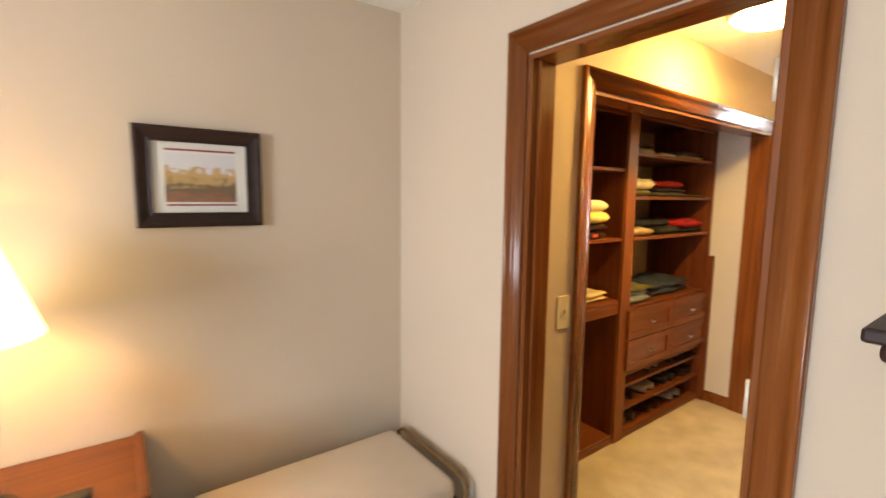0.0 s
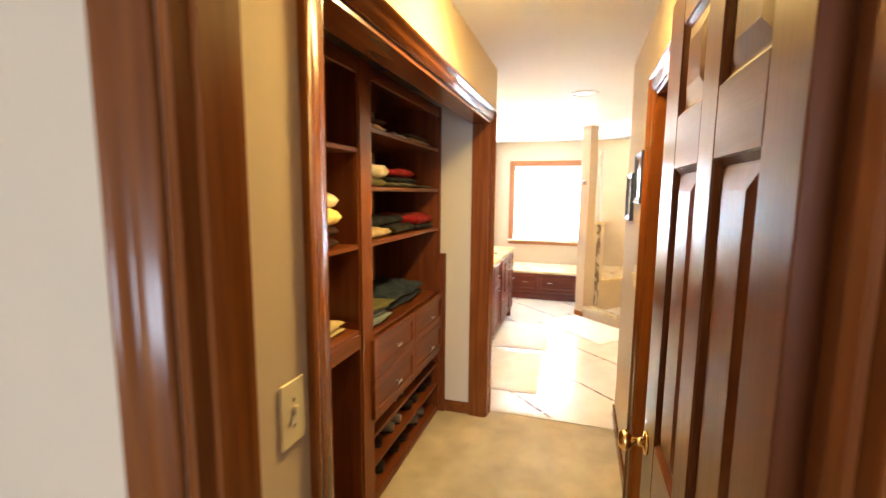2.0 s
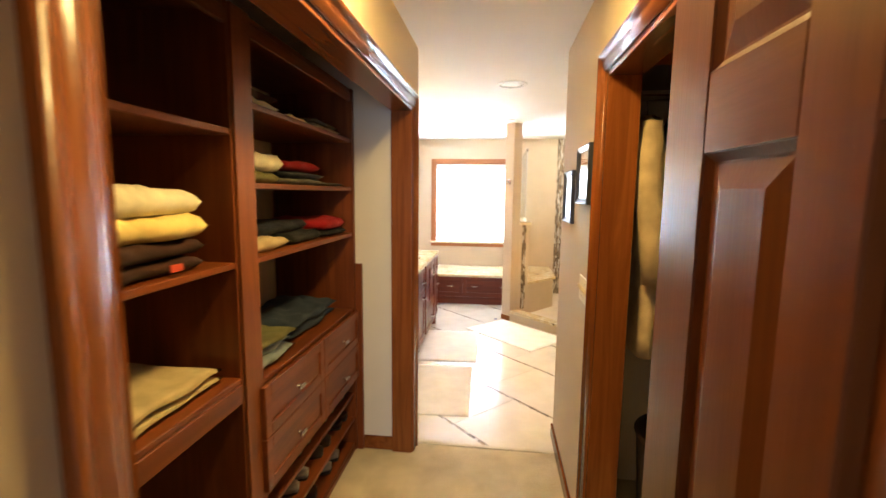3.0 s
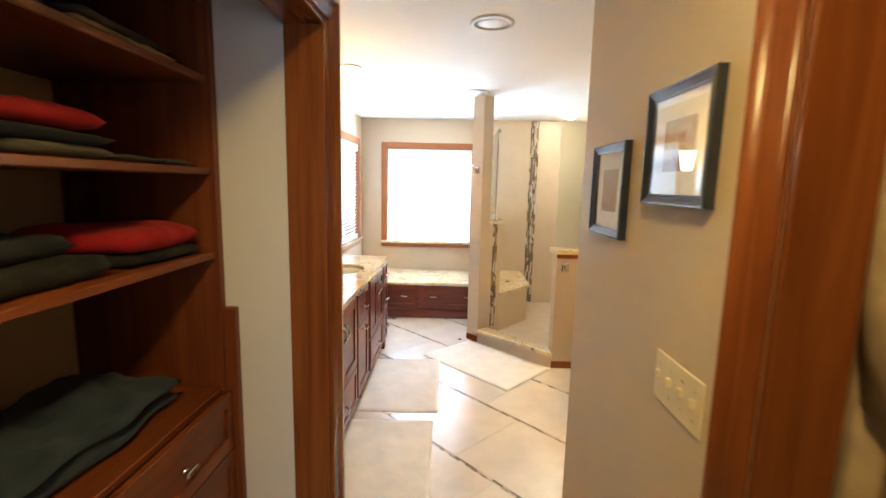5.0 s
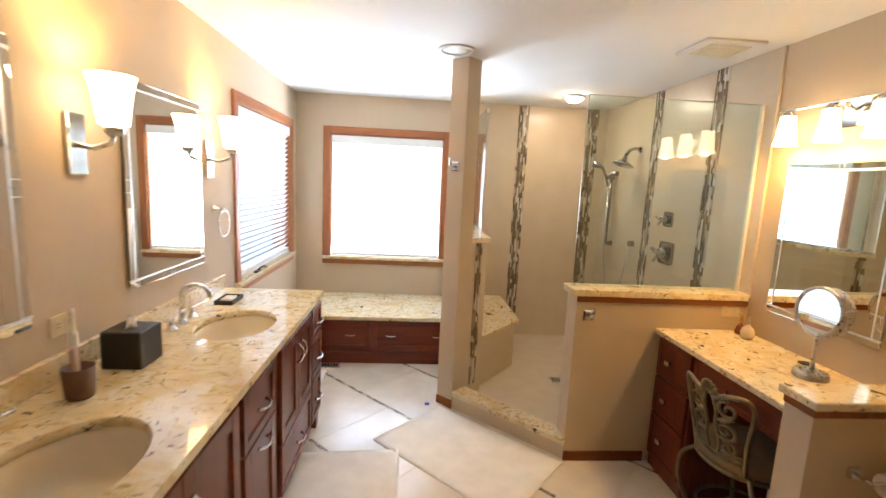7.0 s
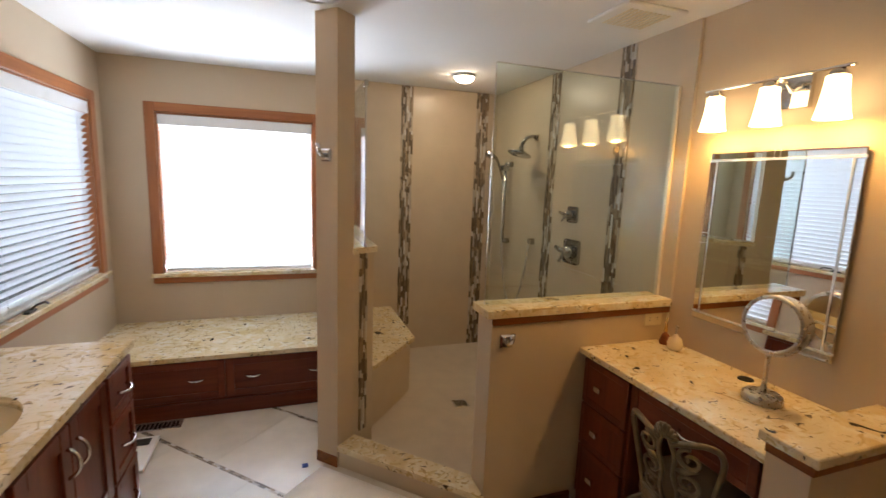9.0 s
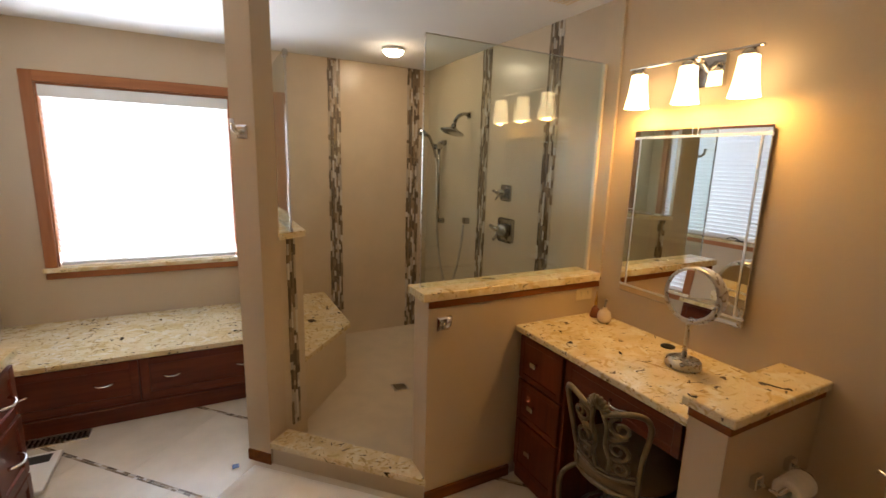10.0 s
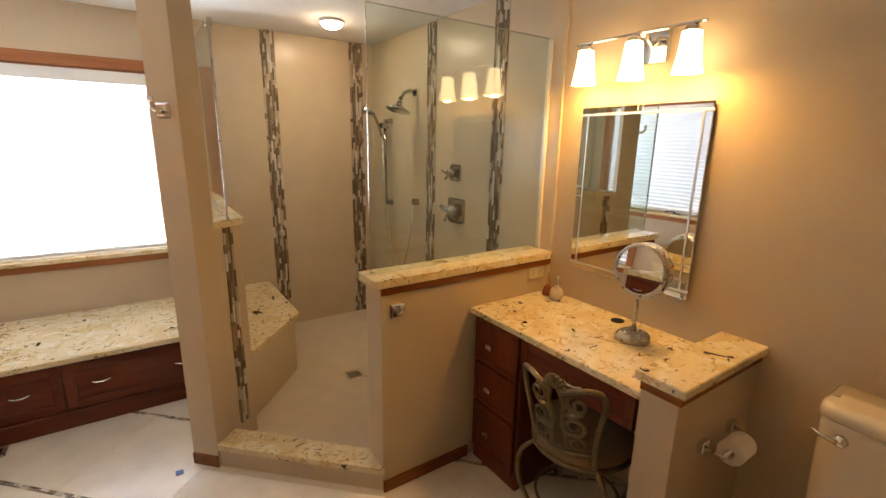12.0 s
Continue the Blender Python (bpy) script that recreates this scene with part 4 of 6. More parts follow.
def stack(x0, x1, y0, y1, z, items, seed):
    for k, (kind, colour, h, label) in enumerate(items):
        j = 0.012 * math.sin(seed * 5 + k * 2.1)
        folded(kind, x0 + j, x1 + j, y0 + abs(j), y1, z, h, colour, label, seed + k * 0.77)
        z += h * 0.97


stack(4.26, 4.655, 2.455, 2.80, 1.360, [("folded_sweater", "brown", 0.045, "dark brown folded sweater on the closet shelf"), ("folded_sweater", "brown", 0.05, "dark brown folded sweater in a stack"), ("folded_sweater", "yellow", 0.07, "yellow folded sweater in a stack"), ("folded_sweater", "cream", 0.075, "cream folded sweater on top of the stack")], 1)
single("garment_tag", B(4.47, 4.515, 2.447, 2.450, 1.374, 1.394), plain("tag_red", (0.5, 0.06, 0.02), 0.7), "small red tag on the brown sweater", "tag")
stack(4.24, 4.72, 2.475, 2.82, 0.966, [("folded_trousers", "khaki", 0.03, "khaki folded trousers on the closet deck"), ("folded_trousers", "khaki", 0.028, "khaki folded trousers on top of another pair")], 2)
stack(4.90, 5.16, 2.47, 2.80, 1.894, [("folded_shirt", "white", 0.04, "white folded shirt on the top shelf"), ("folded_shirt", "brown", 0.03, "dark folded shirt on the top shelf")], 3)
stack(5.22, 5.44, 2.47, 2.78, 1.894, [("folded_shirt", "cream", 0.025, "pale patterned folded shirt on the top shelf")], 4)
stack(5.50, 5.84, 2.47, 2.80, 1.894, [("folded_shirt", "tan", 0.03, "tan folded shirt on the top shelf"), ("folded_shirt", "grey", 0.022, "grey folded shirt on the top shelf")], 5)
stack(4.90, 5.16, 2.46, 2.80, 1.621, [("folded_sweater", "olive", 0.045, "olive folded sweater on the closet shelf"), ("folded_sweater", "cream", 0.07, "cream folded sweater on the olive one")], 6)
stack(5.20, 5.58, 2.46, 2.82, 1.621, [("folded_shirt", "grey", 0.028, "grey folded shirt on the closet shelf"), ("folded_shirt", "navy", 0.035, "navy folded shirt in a stack"), ("folded_shirt", "red", 0.045, "red folded shirt on top of the stack")], 7)
stack(5.62, 5.90, 2.47, 2.80, 1.621, [("folded_shirt", "grey", 0.018, "grey folded shirt on the closet shelf")], 8)
stack(4.90, 5.20, 2.46, 2.80, 1.357, [("folded_sweater", "tan", 0.05, "tan folded sweater on the closet shelf")], 9)
stack(5.03, 5.52, 2.52, 2.86, 1.357 + 0.05, [("folded_sweater", "navy", 0.05, "navy folded sweater lying over another")], 10)
stack(5.24, 5.56, 2.46, 2.80, 1.357, [("folded_sweater", "black", 0.05, "black folded sweater on the closet shelf")], 11)
stack(5.60, 5.90, 2.46, 2.80, 1.357, [("folded_sweater", "black", 0.035, "black folded sweater on the closet shelf"), ("folded_sweater", "red", 0.06, "red folded sweater on a black one")], 12)
stack(4.90, 5.22, 2.46, 2.78, 0.901, [("folded_jeans", "pale_denim", 0.045, "pale blue folded jeans on the drawer deck"), ("folded_jeans", "pale_denim", 0.042, "pale blue folded jeans in a stack"), ("folded_trousers", "olive", 0.025, "olive folded trousers over the jeans")], 13)
stack(5.28, 5.82, 2.50, 2.86, 0.901, [("folded_jeans", "denim", 0.055, "dark blue folded jeans on the drawer deck"), ("folded_jeans", "denim", 0.045, "dark blue folded jeans on another pair")], 14)


def shoe(m, label, L=0.28):
    t = thing("shoe", (0, 0, 0), label, "shoe", "shoes on the closet rack")
    sole, upper, n = [], [], 12
    for i in range(9):
        u = i / 8
        w = 0.030 + 0.018 * math.sin(math.pi * min(1, u * 1.05)) + 0.008 * math.sin(2 * math.pi * u - 1)
        w *= 0.55 if i in (0, 8) else 1
        y = -L / 2 + L * u
        hgt = 0.045 + 0.045 * max(0, (u - 0.35)) ** 0.8 * 1.2 - (0.02 if i == 8 else 0)
        sole.append([(w * 1.06 * s, y, z) for s, z in ((-1, 0.0), (1, 0.0), (1, 0.018), (-1, 0.018))])
        upper.append([(w * math.cos(math.pi * k / (n - 1)), y, 0.018 + hgt * math.sin(math.pi * k / (n - 1)) ** 0.6) for k in range(n)])
    bm = bmesh.new()
    rings(bm, sole, True, False)
    part("sole", bm, BLACK, t)
    bm = bmesh.new()
    rings(bm, upper)
    part("upper", bm, m, t)
    return t


sh_a = shoe(BLACK, "black leather shoe on the closet rack")
sh_b = shoe(CLOTH["brown"], "dark brown shoe on the closet rack")
sh_c = shoe(plain("shoe_grey", (0.26, 0.24, 0.22), 0.45, var=0.2, scale=30), "grey sports shoe on the closet rack")
kinds = [sh_a, sh_b, sh_c]
used = set()
for row, (z, xs) in enumerate(((0.051, (4.97, 5.08, 5.30, 5.41, 5.62, 5.73)), (0.222, (4.95, 5.06, 5.21, 5.32, 5.50, 5.61, 5.78, 5.88)), (0.382, (5.25, 5.36, 5.56, 5.67, 5.83)))):
    for k, x in enumerate(xs):
        src = kinds[(k // 2 + row) % 3]
        m = pose(x, 2.62, z, 0 if row == 0 else 5.7, 0, 3 * math.sin(k * 3 + row))
        if id(src) in used:
            copy_thing(src, m)
        else:
            src.matrix_basis = m
            used.add(id(src))
for x, y in ((4.10, 2.62), (4.21, 2.63)):
    copy_thing(sh_a, pose(x, y, 0.061, 0, 0, 4))
golf = thing("umbrella", (4.44, 2.60, 0.06), "dark closed umbrella leaning in the closet", "umbrella")
part("canopy", tube(bmesh.new(), [(4.44, 2.60, 0.10), (4.45, 2.63, 0.35), (4.46, 2.70, 0.74)], [0.012, 0.035, 0.018], 12), CLOTH["black"], golf)
part("handle", tube(bmesh.new(), [(4.46, 2.70, 0.74), (4.462, 2.715, 0.84)], 0.012, 10), CHROME, golf, "chrome handle")
part("tip", tube(bmesh.new(), [(4.44, 2.597, 0.061), (4.44, 2.60, 0.10)], 0.006, 8), CHROME, golf)

# ---- hanging closet ----
rod = thing("closet_rod", (5.45, 0.4, 2.0), "chrome clothes rod in the hanging closet", "clothes rod")
part("bar", tube(bmesh.new(), [(5.45, -0.236, 2.0), (5.45, 1.076, 2.0)], 0.014, 12), CHROME, rod)
for y in (-0.236, 1.066):
    part("socket", turned(bmesh.new(), [(0.03, 0), (0.03, 0.008), (0.018, 0.010)], (5.45, y, 2.0), "y"), CHROME, rod)
shf = thing("closet_shelf", (5.45, 0.42, 2.08), "wooden shelf above the clothes rod", "shelf")
part("board", B(5.23, 5.848, -0.236, 1.076, 2.115, 2.14, bevel=0.003), TRIM_Y, shf)
part("cleat", B(5.23, 5.25, -0.236, 1.076, 2.075, 2.113, bevel=0.002), TRIM_Y, shf)
single("storage_box", B(5.42, 5.70, 0.62, 0.98, 2.141, 2.30, bevel=0.01, seg=2), CLOTH["tan"], "tan fabric storage box on the closet shelf", "storage box")


def garment(kind, y, top, length, half, colour, label, seed, sleeves=True):
    t = thing(kind, (5.45, y, top - length), label, kind.replace("hanging_", "").replace("_", " "), "clothes on the closet rod")
    bm, loops, n = bmesh.new(), [], 28
    for k in range(12):
        u = k / 11
        z = top - 0.06 - (length - 0.06) * u
        w = half * (0.30 + 0.70 * min(1, (u * 6) ** 0.7)) * (1 + 0.05 * math.sin(seed + u * 4))
        d = 0.020 + 0.022 * min(1, u * 3)
        loop = []
        for i in range(n):
            a = 2 * math.pi * i / n
            r = 1 + (0.16 * math.sin(5 * a + seed) + 0.10 * math.sin(9 * a + 2 * seed)) * min(1, u * 1.5)
            loop.append((5.45 + w * math.cos(a), y + d * math.sin(a) * r * (1 + 0.6 * abs(math.cos(a))), z))
        loops.append(loop)
    rings(bm, loops)
    part("body", bm, CLOTH[colour], t)
    if sleeves:
        for s in (-1, 1):
            bm = bmesh.new()
            pts = [(5.45 + s * half * (0.80 + 0.25 * q), y + 0.015 + 0.03 * math.sin(seed + q * 3), top - 0.11 - sleeves * q) for q in (0, 0.2, 0.45, 0.7, 1.0)]
            tube(bm, pts, [0.045, 0.06, 0.055, 0.055, 0.06], 12)
            part("sleeve", bm, CLOTH[colour], t)
    bm = bmesh.new()
    tube(bm, [(5.45 - half * 0.8, y, top - 0.10), (5.45, y, top - 0.05), (5.45 + half * 0.8, y, top - 0.10)], 0.006, 6)
    tube(bm, [(5.45, y, top - 0.05), (5.45, y, top - 0.01), (5.462, y, top + 0.018), (5.45, y, top + 0.034), (5.436, y, top + 0.022)], 0.003, 6)
    part("hanger", bm, CHROME, t, "chrome wire hanger")
    return t


garment("hanging_jacket", 0.98, 1.98, 1.05, 0.23, "beige", "beige jacket hanging on the closet rod", 1.0, 0.62)
garment("hanging_shirt", 0.86, 1.98, 0.85, 0.22, "green", "dark green short-sleeved shirt on a chrome hanger", 2.2, 0.22)
garment("hanging_shirt", 0.74, 1.98, 0.95, 0.23, "green", "dark green shirt on a chrome hanger", 3.1, 0.24)
garment("hanging_shirt", 0.63, 1.98, 0.90, 0.22, "black", "black shirt on a chrome hanger", 4.4, 0.5)
garment("hanging_shirt", 0.52, 1.98, 0.92, 0.23, "brown", "dark brown patterned shirt on a chrome hanger", 5.3, 0.5)
garment("hanging_shirt", 0.41, 1.98, 0.88, 0.22, "navy", "navy shirt on a chrome hanger", 6.0, 0.5)
garment("hanging_shirt", 0.30, 1.98, 0.90, 0.22, "grey", "grey shirt on a chrome hanger", 7.2, 0.5)
garment("hanging_shirt", 0.18, 1.98, 0.92, 0.22, "black", "black shirt on a chrome hanger", 8.2, 0.5)
hc = thing("hamper", (5.30, 0.74, 0), "dark woven laundry hamper piled with clothes", "hamper")
part("basket", lathe(bmesh.new(), [(0.19, 0.0), (0.20, 0.02), (0.235, 0.55), (0.245, 0.57), (0.225, 0.57), (0.20, 0.10)], (5.30, 0.74, 0), 28), CLOTH["brown"], hc)
for k, (c, x, y) in enumerate((("white", 5.22, 0.80), ("blue", 5.36, 0.70), ("beige", 5.26, 0.66))):
    folded("laundry", x - 0.15, x + 0.15, y - 0.11, y + 0.11, 0.56 + 0.035 * k, 0.085, c, c + " crumpled laundry on the hamper", 20 + k, 0.6 * k)


# ---- double vanity ----
VF = 2.325


def bow_pull(x, y, z, parent, half=0.050, upright=False, out=-1):
    """Arched bar pull standing out of a front at y."""
    pts = []
    for k in range(9):
        u = -1 + 2 * k / 8
        d = 0.030 * (1 - abs(u) ** 3) + 0.002
        pts.append((x, y + out * d, z + u * half) if upright else (x + u * half, y + out * d, z - 0.004 * (1 - u * u)))
    bm = tube(bmesh.new(), pts, [0.0072, 0.0055, 0.0050, 0.0055, 0.0065, 0.0055, 0.0050, 0.0055, 0.0072], 10)
    return part("pull", bm, CHROME, parent, "polished chrome bow pull")


van = thing("vanity_cabinet", (7.43, 2.62, 0), "long dark cherry double vanity cabinet with panelled doors", "vanity")
part("body", B(6.145, 8.735, VF, 2.925, 0.10, 0.70, bevel=0.002), VAN_Z, van)
part("top_rail", B(6.145, 8.735, VF, VF + 0.02, 0.701, 0.86, bevel=0.002), VAN_X, van)
part("side_panel", B(8.715, 8.735, VF + 0.021, 2.925, 0.701, 0.86), VAN_Z, van)
part("side_panel", B(6.145, 6.155, VF + 0.021, 2.925, 0.701, 0.86), VAN_Z, van)
part("kick", B(6.145, 8.70, VF + 0.06, 2.92, 0.0, 0.10), VAN_X, van)
part("end_foot", B(8.66, 8.735, VF - 0.002, VF + 0.06, 0.0, 0.10, bevel=0.003), VAN_Z, van)


def v_drawer(x0, x1, z0, z1):
    d = front("drawer", x0, x1, z0, z1, VF, -1, rail=0.038, mat=VAN_X, parent=van)
    bow_pull((x0 + x1) / 2, VF - 0.020, (z0 + z1) / 2, d)


def v_door(x0, x1, z0, z1, pull_x, pull_z):
    d = front("door", x0, x1, z0, z1, VF, -1, rail=0.058, mat=VAN_Z, parent=van)
    if pull_x is None:
        bow_pull((x0 + x1) / 2, VF - 0.020, pull_z, d)
    else:
        bow_pull(pull_x, VF - 0.020, pull_z, d, upright=True)


v_drawer(8.475, 8.725, 0.655, 0.845)
v_drawer(8.475, 8.725, 0.405, 0.645)
v_drawer(8.475, 8.725, 0.125, 0.395)
v_door(7.855, 8.150, 0.385, 0.845, 8.120, 0.73)
v_door(8.155, 8.450, 0.385, 0.845, 8.185, 0.73)
v_drawer(7.855, 8.450, 0.125, 0.375)
v_drawer(7.405, 7.765, 0.625, 0.845)
v_door(7.405, 7.765, 0.125, 0.615, None, 0.575)
v_door(6.620, 6.990, 0.385, 0.845, 6.960, 0.72)
v_door(6.995, 7.365, 0.385, 0.845, 7.025, 0.72)
v_drawer(6.620, 7.365, 0.125, 0.375)
v_drawer(6.155, 6.590, 0.625, 0.845)
v_drawer(6.155, 6.590, 0.125, 0.615)


def counter(name, x0, x1, y0, y1, z0, z1, holes, label):
    """Stone slab with oval cut-outs: the top is skinned in strips round each hole."""
    bm = bmesh.new()
    n = 32
    xs = [x0]
    for cx, cy, a, b in holes:
        xs += [cx - a - 0.03, cx + a + 0.03]
    xs.append(x1)
    for z, up in ((z1, True), (z0, False)):
        for i in range(0, len(xs), 2):
            q = [(xs[i], y0, z), (xs[i + 1], y0, z), (xs[i + 1], y1, z), (xs[i], y1, z)]
            bm.faces.new([bm.verts.new(p) for p in (q if up else q[::-1])])
        for k, (cx, cy, a, b) in enumerate(holes):
            X0, X1 = xs[1 + 2 * k], xs[2 + 2 * k]
            inner = [(cx + a * math.cos(2 * math.pi * t / n), cy + b * math.sin(2 * math.pi * t / n), z) for t in range(n)]
            outer = []
            for t in range(n):
                c, s = math.cos(2 * math.pi * t / n), math.sin(2 * math.pi * t / n)
                tx = ((X1 - cx) / c if c > 0 else (X0 - cx) / c) if abs(c) > 1e-6 else 1e9
                ty = ((y1 - cy) / s if s > 0 else (y0 - cy) / s) if abs(s) > 1e-6 else 1e9
                r = min(tx, ty)
                outer.append((cx + r * c, cy + r * s, z))
            iv = [bm.verts.new(p) for p in inner]
            ov = [bm.verts.new(p) for p in outer]
            for t in range(n):
                j = (t + 1) % n
                f = [iv[t], ov[t], ov[j], iv[j]]
                bm.faces.new(f if up else f[::-1])
            for cxn, cyn in ((X0, y0), (X1, y0), (X1, y1), (X0, y1)):
                d = sorted(range(n), key=lambda t: (outer[t][0] - cxn) ** 2 + (outer[t][1] - cyn) ** 2)[:2]
                f = [ov[d[0]], bm.verts.new((cxn, cyn, z)), ov[d[1]]]
                bm.faces.new(f)
    for cx, cy, a, b in holes:
        lo = [(cx + a * math.cos(2 * math.pi * t / n), cy + b * math.sin(2 * math.pi * t / n), z0) for t in range(n)]
        hi = [(p[0], p[1], z1) for p in lo]
        rings(bm, [lo, hi], False)
    for q in (((x0, y0), (x1, y0)), ((x1, y0), (x1, y1)), ((x1, y1), (x0, y1)), ((x0, y1), (x0, y0))):
        (a, b), (c, d) = q
        bm.faces.new([bm.verts.new(p) for p in ((a, b, z0), (c, d, z0), (c, d, z1), (a, b, z1))])
    bmesh.ops.remove_doubles(bm, verts=bm.verts, dist=1e-5)
    bmesh.ops.recalc_face_normals(bm, faces=bm.faces)
    return single(name, bm, GRANITE, label, "countertop")


SINKS = ((6.96, 2.575, 0.235, 0.175), (8.06, 2.575, 0.235, 0.175))
counter("countertop", 6.143, 8.765, 2.30, 2.928, 0.865, 0.897, SINKS, "polished cream granite top with dark flecks on the vanity")
single("backsplash", B(6.143, 8.765, 2.908, 2.929, 0.8975, 0.985, bevel=0.003), GRANITE, "low polished granite backsplash along the vanity wall", "backsplash")
for cx, cy, a, b in SINKS:
    sk = thing("sink", (cx, cy, 0.72), "oval bisque undermount sink in the granite top", "sink")
    bm = bmesh.new()
    loops = []
    for k, (r, z) in enumerate(((1.04, 0.864), (1.0, 0.860), (0.97, 0.83), (0.90, 0.78), (0.72, 0.745), (0.40, 0.73), (0.10, 0.727))):
        loops.append([(cx + a * r * math.cos(2 * math.pi * t / 40), cy + b * r * math.sin(2 * math.pi * t / 40), z) for t in range(40)])
    rings(bm, loops, False)
    f = bm.faces.new(bm.verts[-40:])
    part("bowl", bm, BISQUE, sk)
    part("drain", lathe(bmesh.new(), [(0.022, 0.0), (0.022, 0.003), (0.016, 0.004), (0.010, 0.002), (0.002, 0.002)], (cx, cy, 0.7275), 20), CHROME, sk, "chrome drain")


def faucet(cx):
    t = thing("faucet", (cx, 2.80, 0.897), "arched brushed chrome faucet with two lever handles", "faucet")
    bm = lathe(bmesh.new(), [(0.028, 0.0), (0.028, 0.008), (0.018, 0.016), (0.014, 0.05), (0.012, 0.07)], (cx, 2.82, 0.8975), 20)
    pts = [(cx, 2.82, 0.965)] + [(cx, 2.82 - 0.065 * (1 - math.cos(a)), 1.035 + 0.055 * math.sin(a)) for a in [math.pi * k / 10 for k in range(11)]] + [(cx, 2.688, 1.015)]
    tube(bm, pts, 0.0115, 12)
    part("spout", bm, CHROME, t)
    for s in (-1, 1):
        x = cx + s * 0.10
        h = part("handle", lathe(bmesh.new(), [(0.026, 0.0), (0.026, 0.008), (0.016, 0.014), (0.012, 0.045), (0.015, 0.055), (0.004, 0.062)], (x, 2.82, 0.8975), 18), CHROME, t)
        part("lever", tube(bmesh.new(), [(x, 2.82, 0.948), (x + s * 0.03, 2.805, 0.958), (x + s * 0.065, 2.79, 0.962)], [0.007, 0.006, 0.008], 8), CHROME, h)
    return t


for cx, cy, a, b in SINKS:
    faucet(cx - 0.02)

tb = thing("tissue_box", (7.58, 2.77, 0.897), "square black leather tissue box on the vanity", "tissue box")
part("cover", B(7.51, 7.65, 2.70, 2.84, 0.8975, 1.037, bevel=0.006, seg=2), BLACK, tb)
bm = bmesh.new()
lp = []
for k in range(6):
    u = k / 5
    lp.append([(7.58 + (0.026 - 0.018 * u + 0.010 * math.sin(3 * a + k)) * math.cos(a), 2.77 + (0.014 - 0.006 * u + 0.006 * math.cos(4 * a)) * math.sin(a), 1.036 + 0.045 * u) for a in [2 * math.pi * i / 16 for i in range(16)]])
rings(bm, lp)
part("tissue", bm, PAPER, tb, "white tissue pulled up")
cup = thing("tumbler", (7.31, 2.77, 0.897), "brown tumbler holding toothbrush and paste", "tumbler")
part("cup", lathe(bmesh.new(), [(0.036, 0), (0.041, 0.01), (0.045, 0.10), (0.042, 0.10), (0.038, 0.012)], (7.31, 2.77, 0.8975), 24), plain("brown_resin", (0.16, 0.08, 0.045), 0.22, var=0.15, scale=18), cup)
part("toothpaste", B(7.30, 7.335, 2.775, 2.79, 0.93, 1.06, bevel=0.006), plain("pink_tube", (0.60, 0.36, 0.32), 0.4), cup, "pale pink tube")
part("toothbrush", tube(bmesh.new(), [(7.30, 2.765, 0.92), (7.285, 2.755, 1.05), (7.278, 2.75, 1.11)], [0.005, 0.004, 0.006], 8), WHITE, cup, "white toothbrush")
eb = thing("electric_toothbrush", (7.42, 2.86, 0.897), "white electric toothbrush standing by the wall", "toothbrush")
part("charger", lathe(bmesh.new(), [(0.03, 0), (0.03, 0.02), (0.012, 0.026)], (7.42, 2.86, 0.8975), 20), WHITE, eb)
part("handle", lathe(bmesh.new(), [(0.013, 0), (0.015, 0.05), (0.013, 0.14), (0.005, 0.155), (0.004, 0.20), (0.007, 0.205), (0.006, 0.225)], (7.42, 2.86, 0.9235), 16), WHITE, eb)
dish = thing("soap_dish", (8.44, 2.76, 0.897), "dark rectangular soap dish with a pale bar", "soap dish")
bm = B(8.365, 8.525, 2.715, 2.815, 0.8975, 0.905, bevel=0.003)
for q in ((8.365, 8.525, 2.715, 2.725), (8.365, 8.525, 2.805, 2.815), (8.365, 8.375, 2.725, 2.805), (8.515, 8.525, 2.725, 2.805)):
    box(bm, *q, 0.905, 0.922)
part("tray", bm, BLACK, dish)
part("soap", B(8.40, 8.49, 2.735, 2.795, 0.9055, 0.925, bevel=0.008, seg=2), PAPER, dish, "pale bar of soap")
sb = thing("soap_bottle", (6.60, 2.82, 0.897), "clear soap bottle with chrome pump", "soap dispenser")
part("bottle", lathe(bmesh.new(), [(0.03, 0), (0.034, 0.01), (0.034, 0.09), (0.014, 0.11), (0.012, 0.12)], (6.60, 2.82, 0.8975), 20), CLOTH["tan"], sb)
part("pump", tube(bmesh.new(), [(6.60, 2.82, 1.017), (6.60, 2.82, 1.06), (6.62, 2.80, 1.065)], 0.006), CHROME, sb)


def outlet(face_axis, face, side, a, z, label):
    t = thing("wall_outlet", (a, face, z) if face_axis == "x" else (face, a, z), label, "outlet")

    def bx(p0, p1, d0, d1, q0, q1, bev=0.0):
        d0, d1 = sorted((face + side * d0, face + side * d1))
        return B(p0, p1, d0, d1, q0, q1, bevel=bev) if face_axis == "x" else B(d0, d1, p0, p1, q0, q1, bevel=bev)
    part("plate", bx(a - 0.057, a + 0.057, 0.0005, 0.006, z - 0.036, z + 0.036, 0.002), PLASTIC, t)
    for s in (-1, 1):
        soc = part("socket", bx(a + s * 0.024 - 0.016, a + s * 0.024 + 0.016, 0.006, 0.0075, z - 0.017, z + 0.017, 0.0006), PLASTIC, t)
        for d in (-0.006, 0.006):
            part("slot", bx(a + s * 0.024 - 0.005, a + s * 0.024 + 0.005, 0.0075, 0.0079, z + d - 0.0012, z + d + 0.0012), DARKMETAL, soc)
    return t


outlet("x", 2.93, -1, 7.47, 1.08, "ivory outlet on the vanity wall")
outlet("y", 8.34, -1, -0.135, 0.955, "ivory outlet on the half wall by the desk")


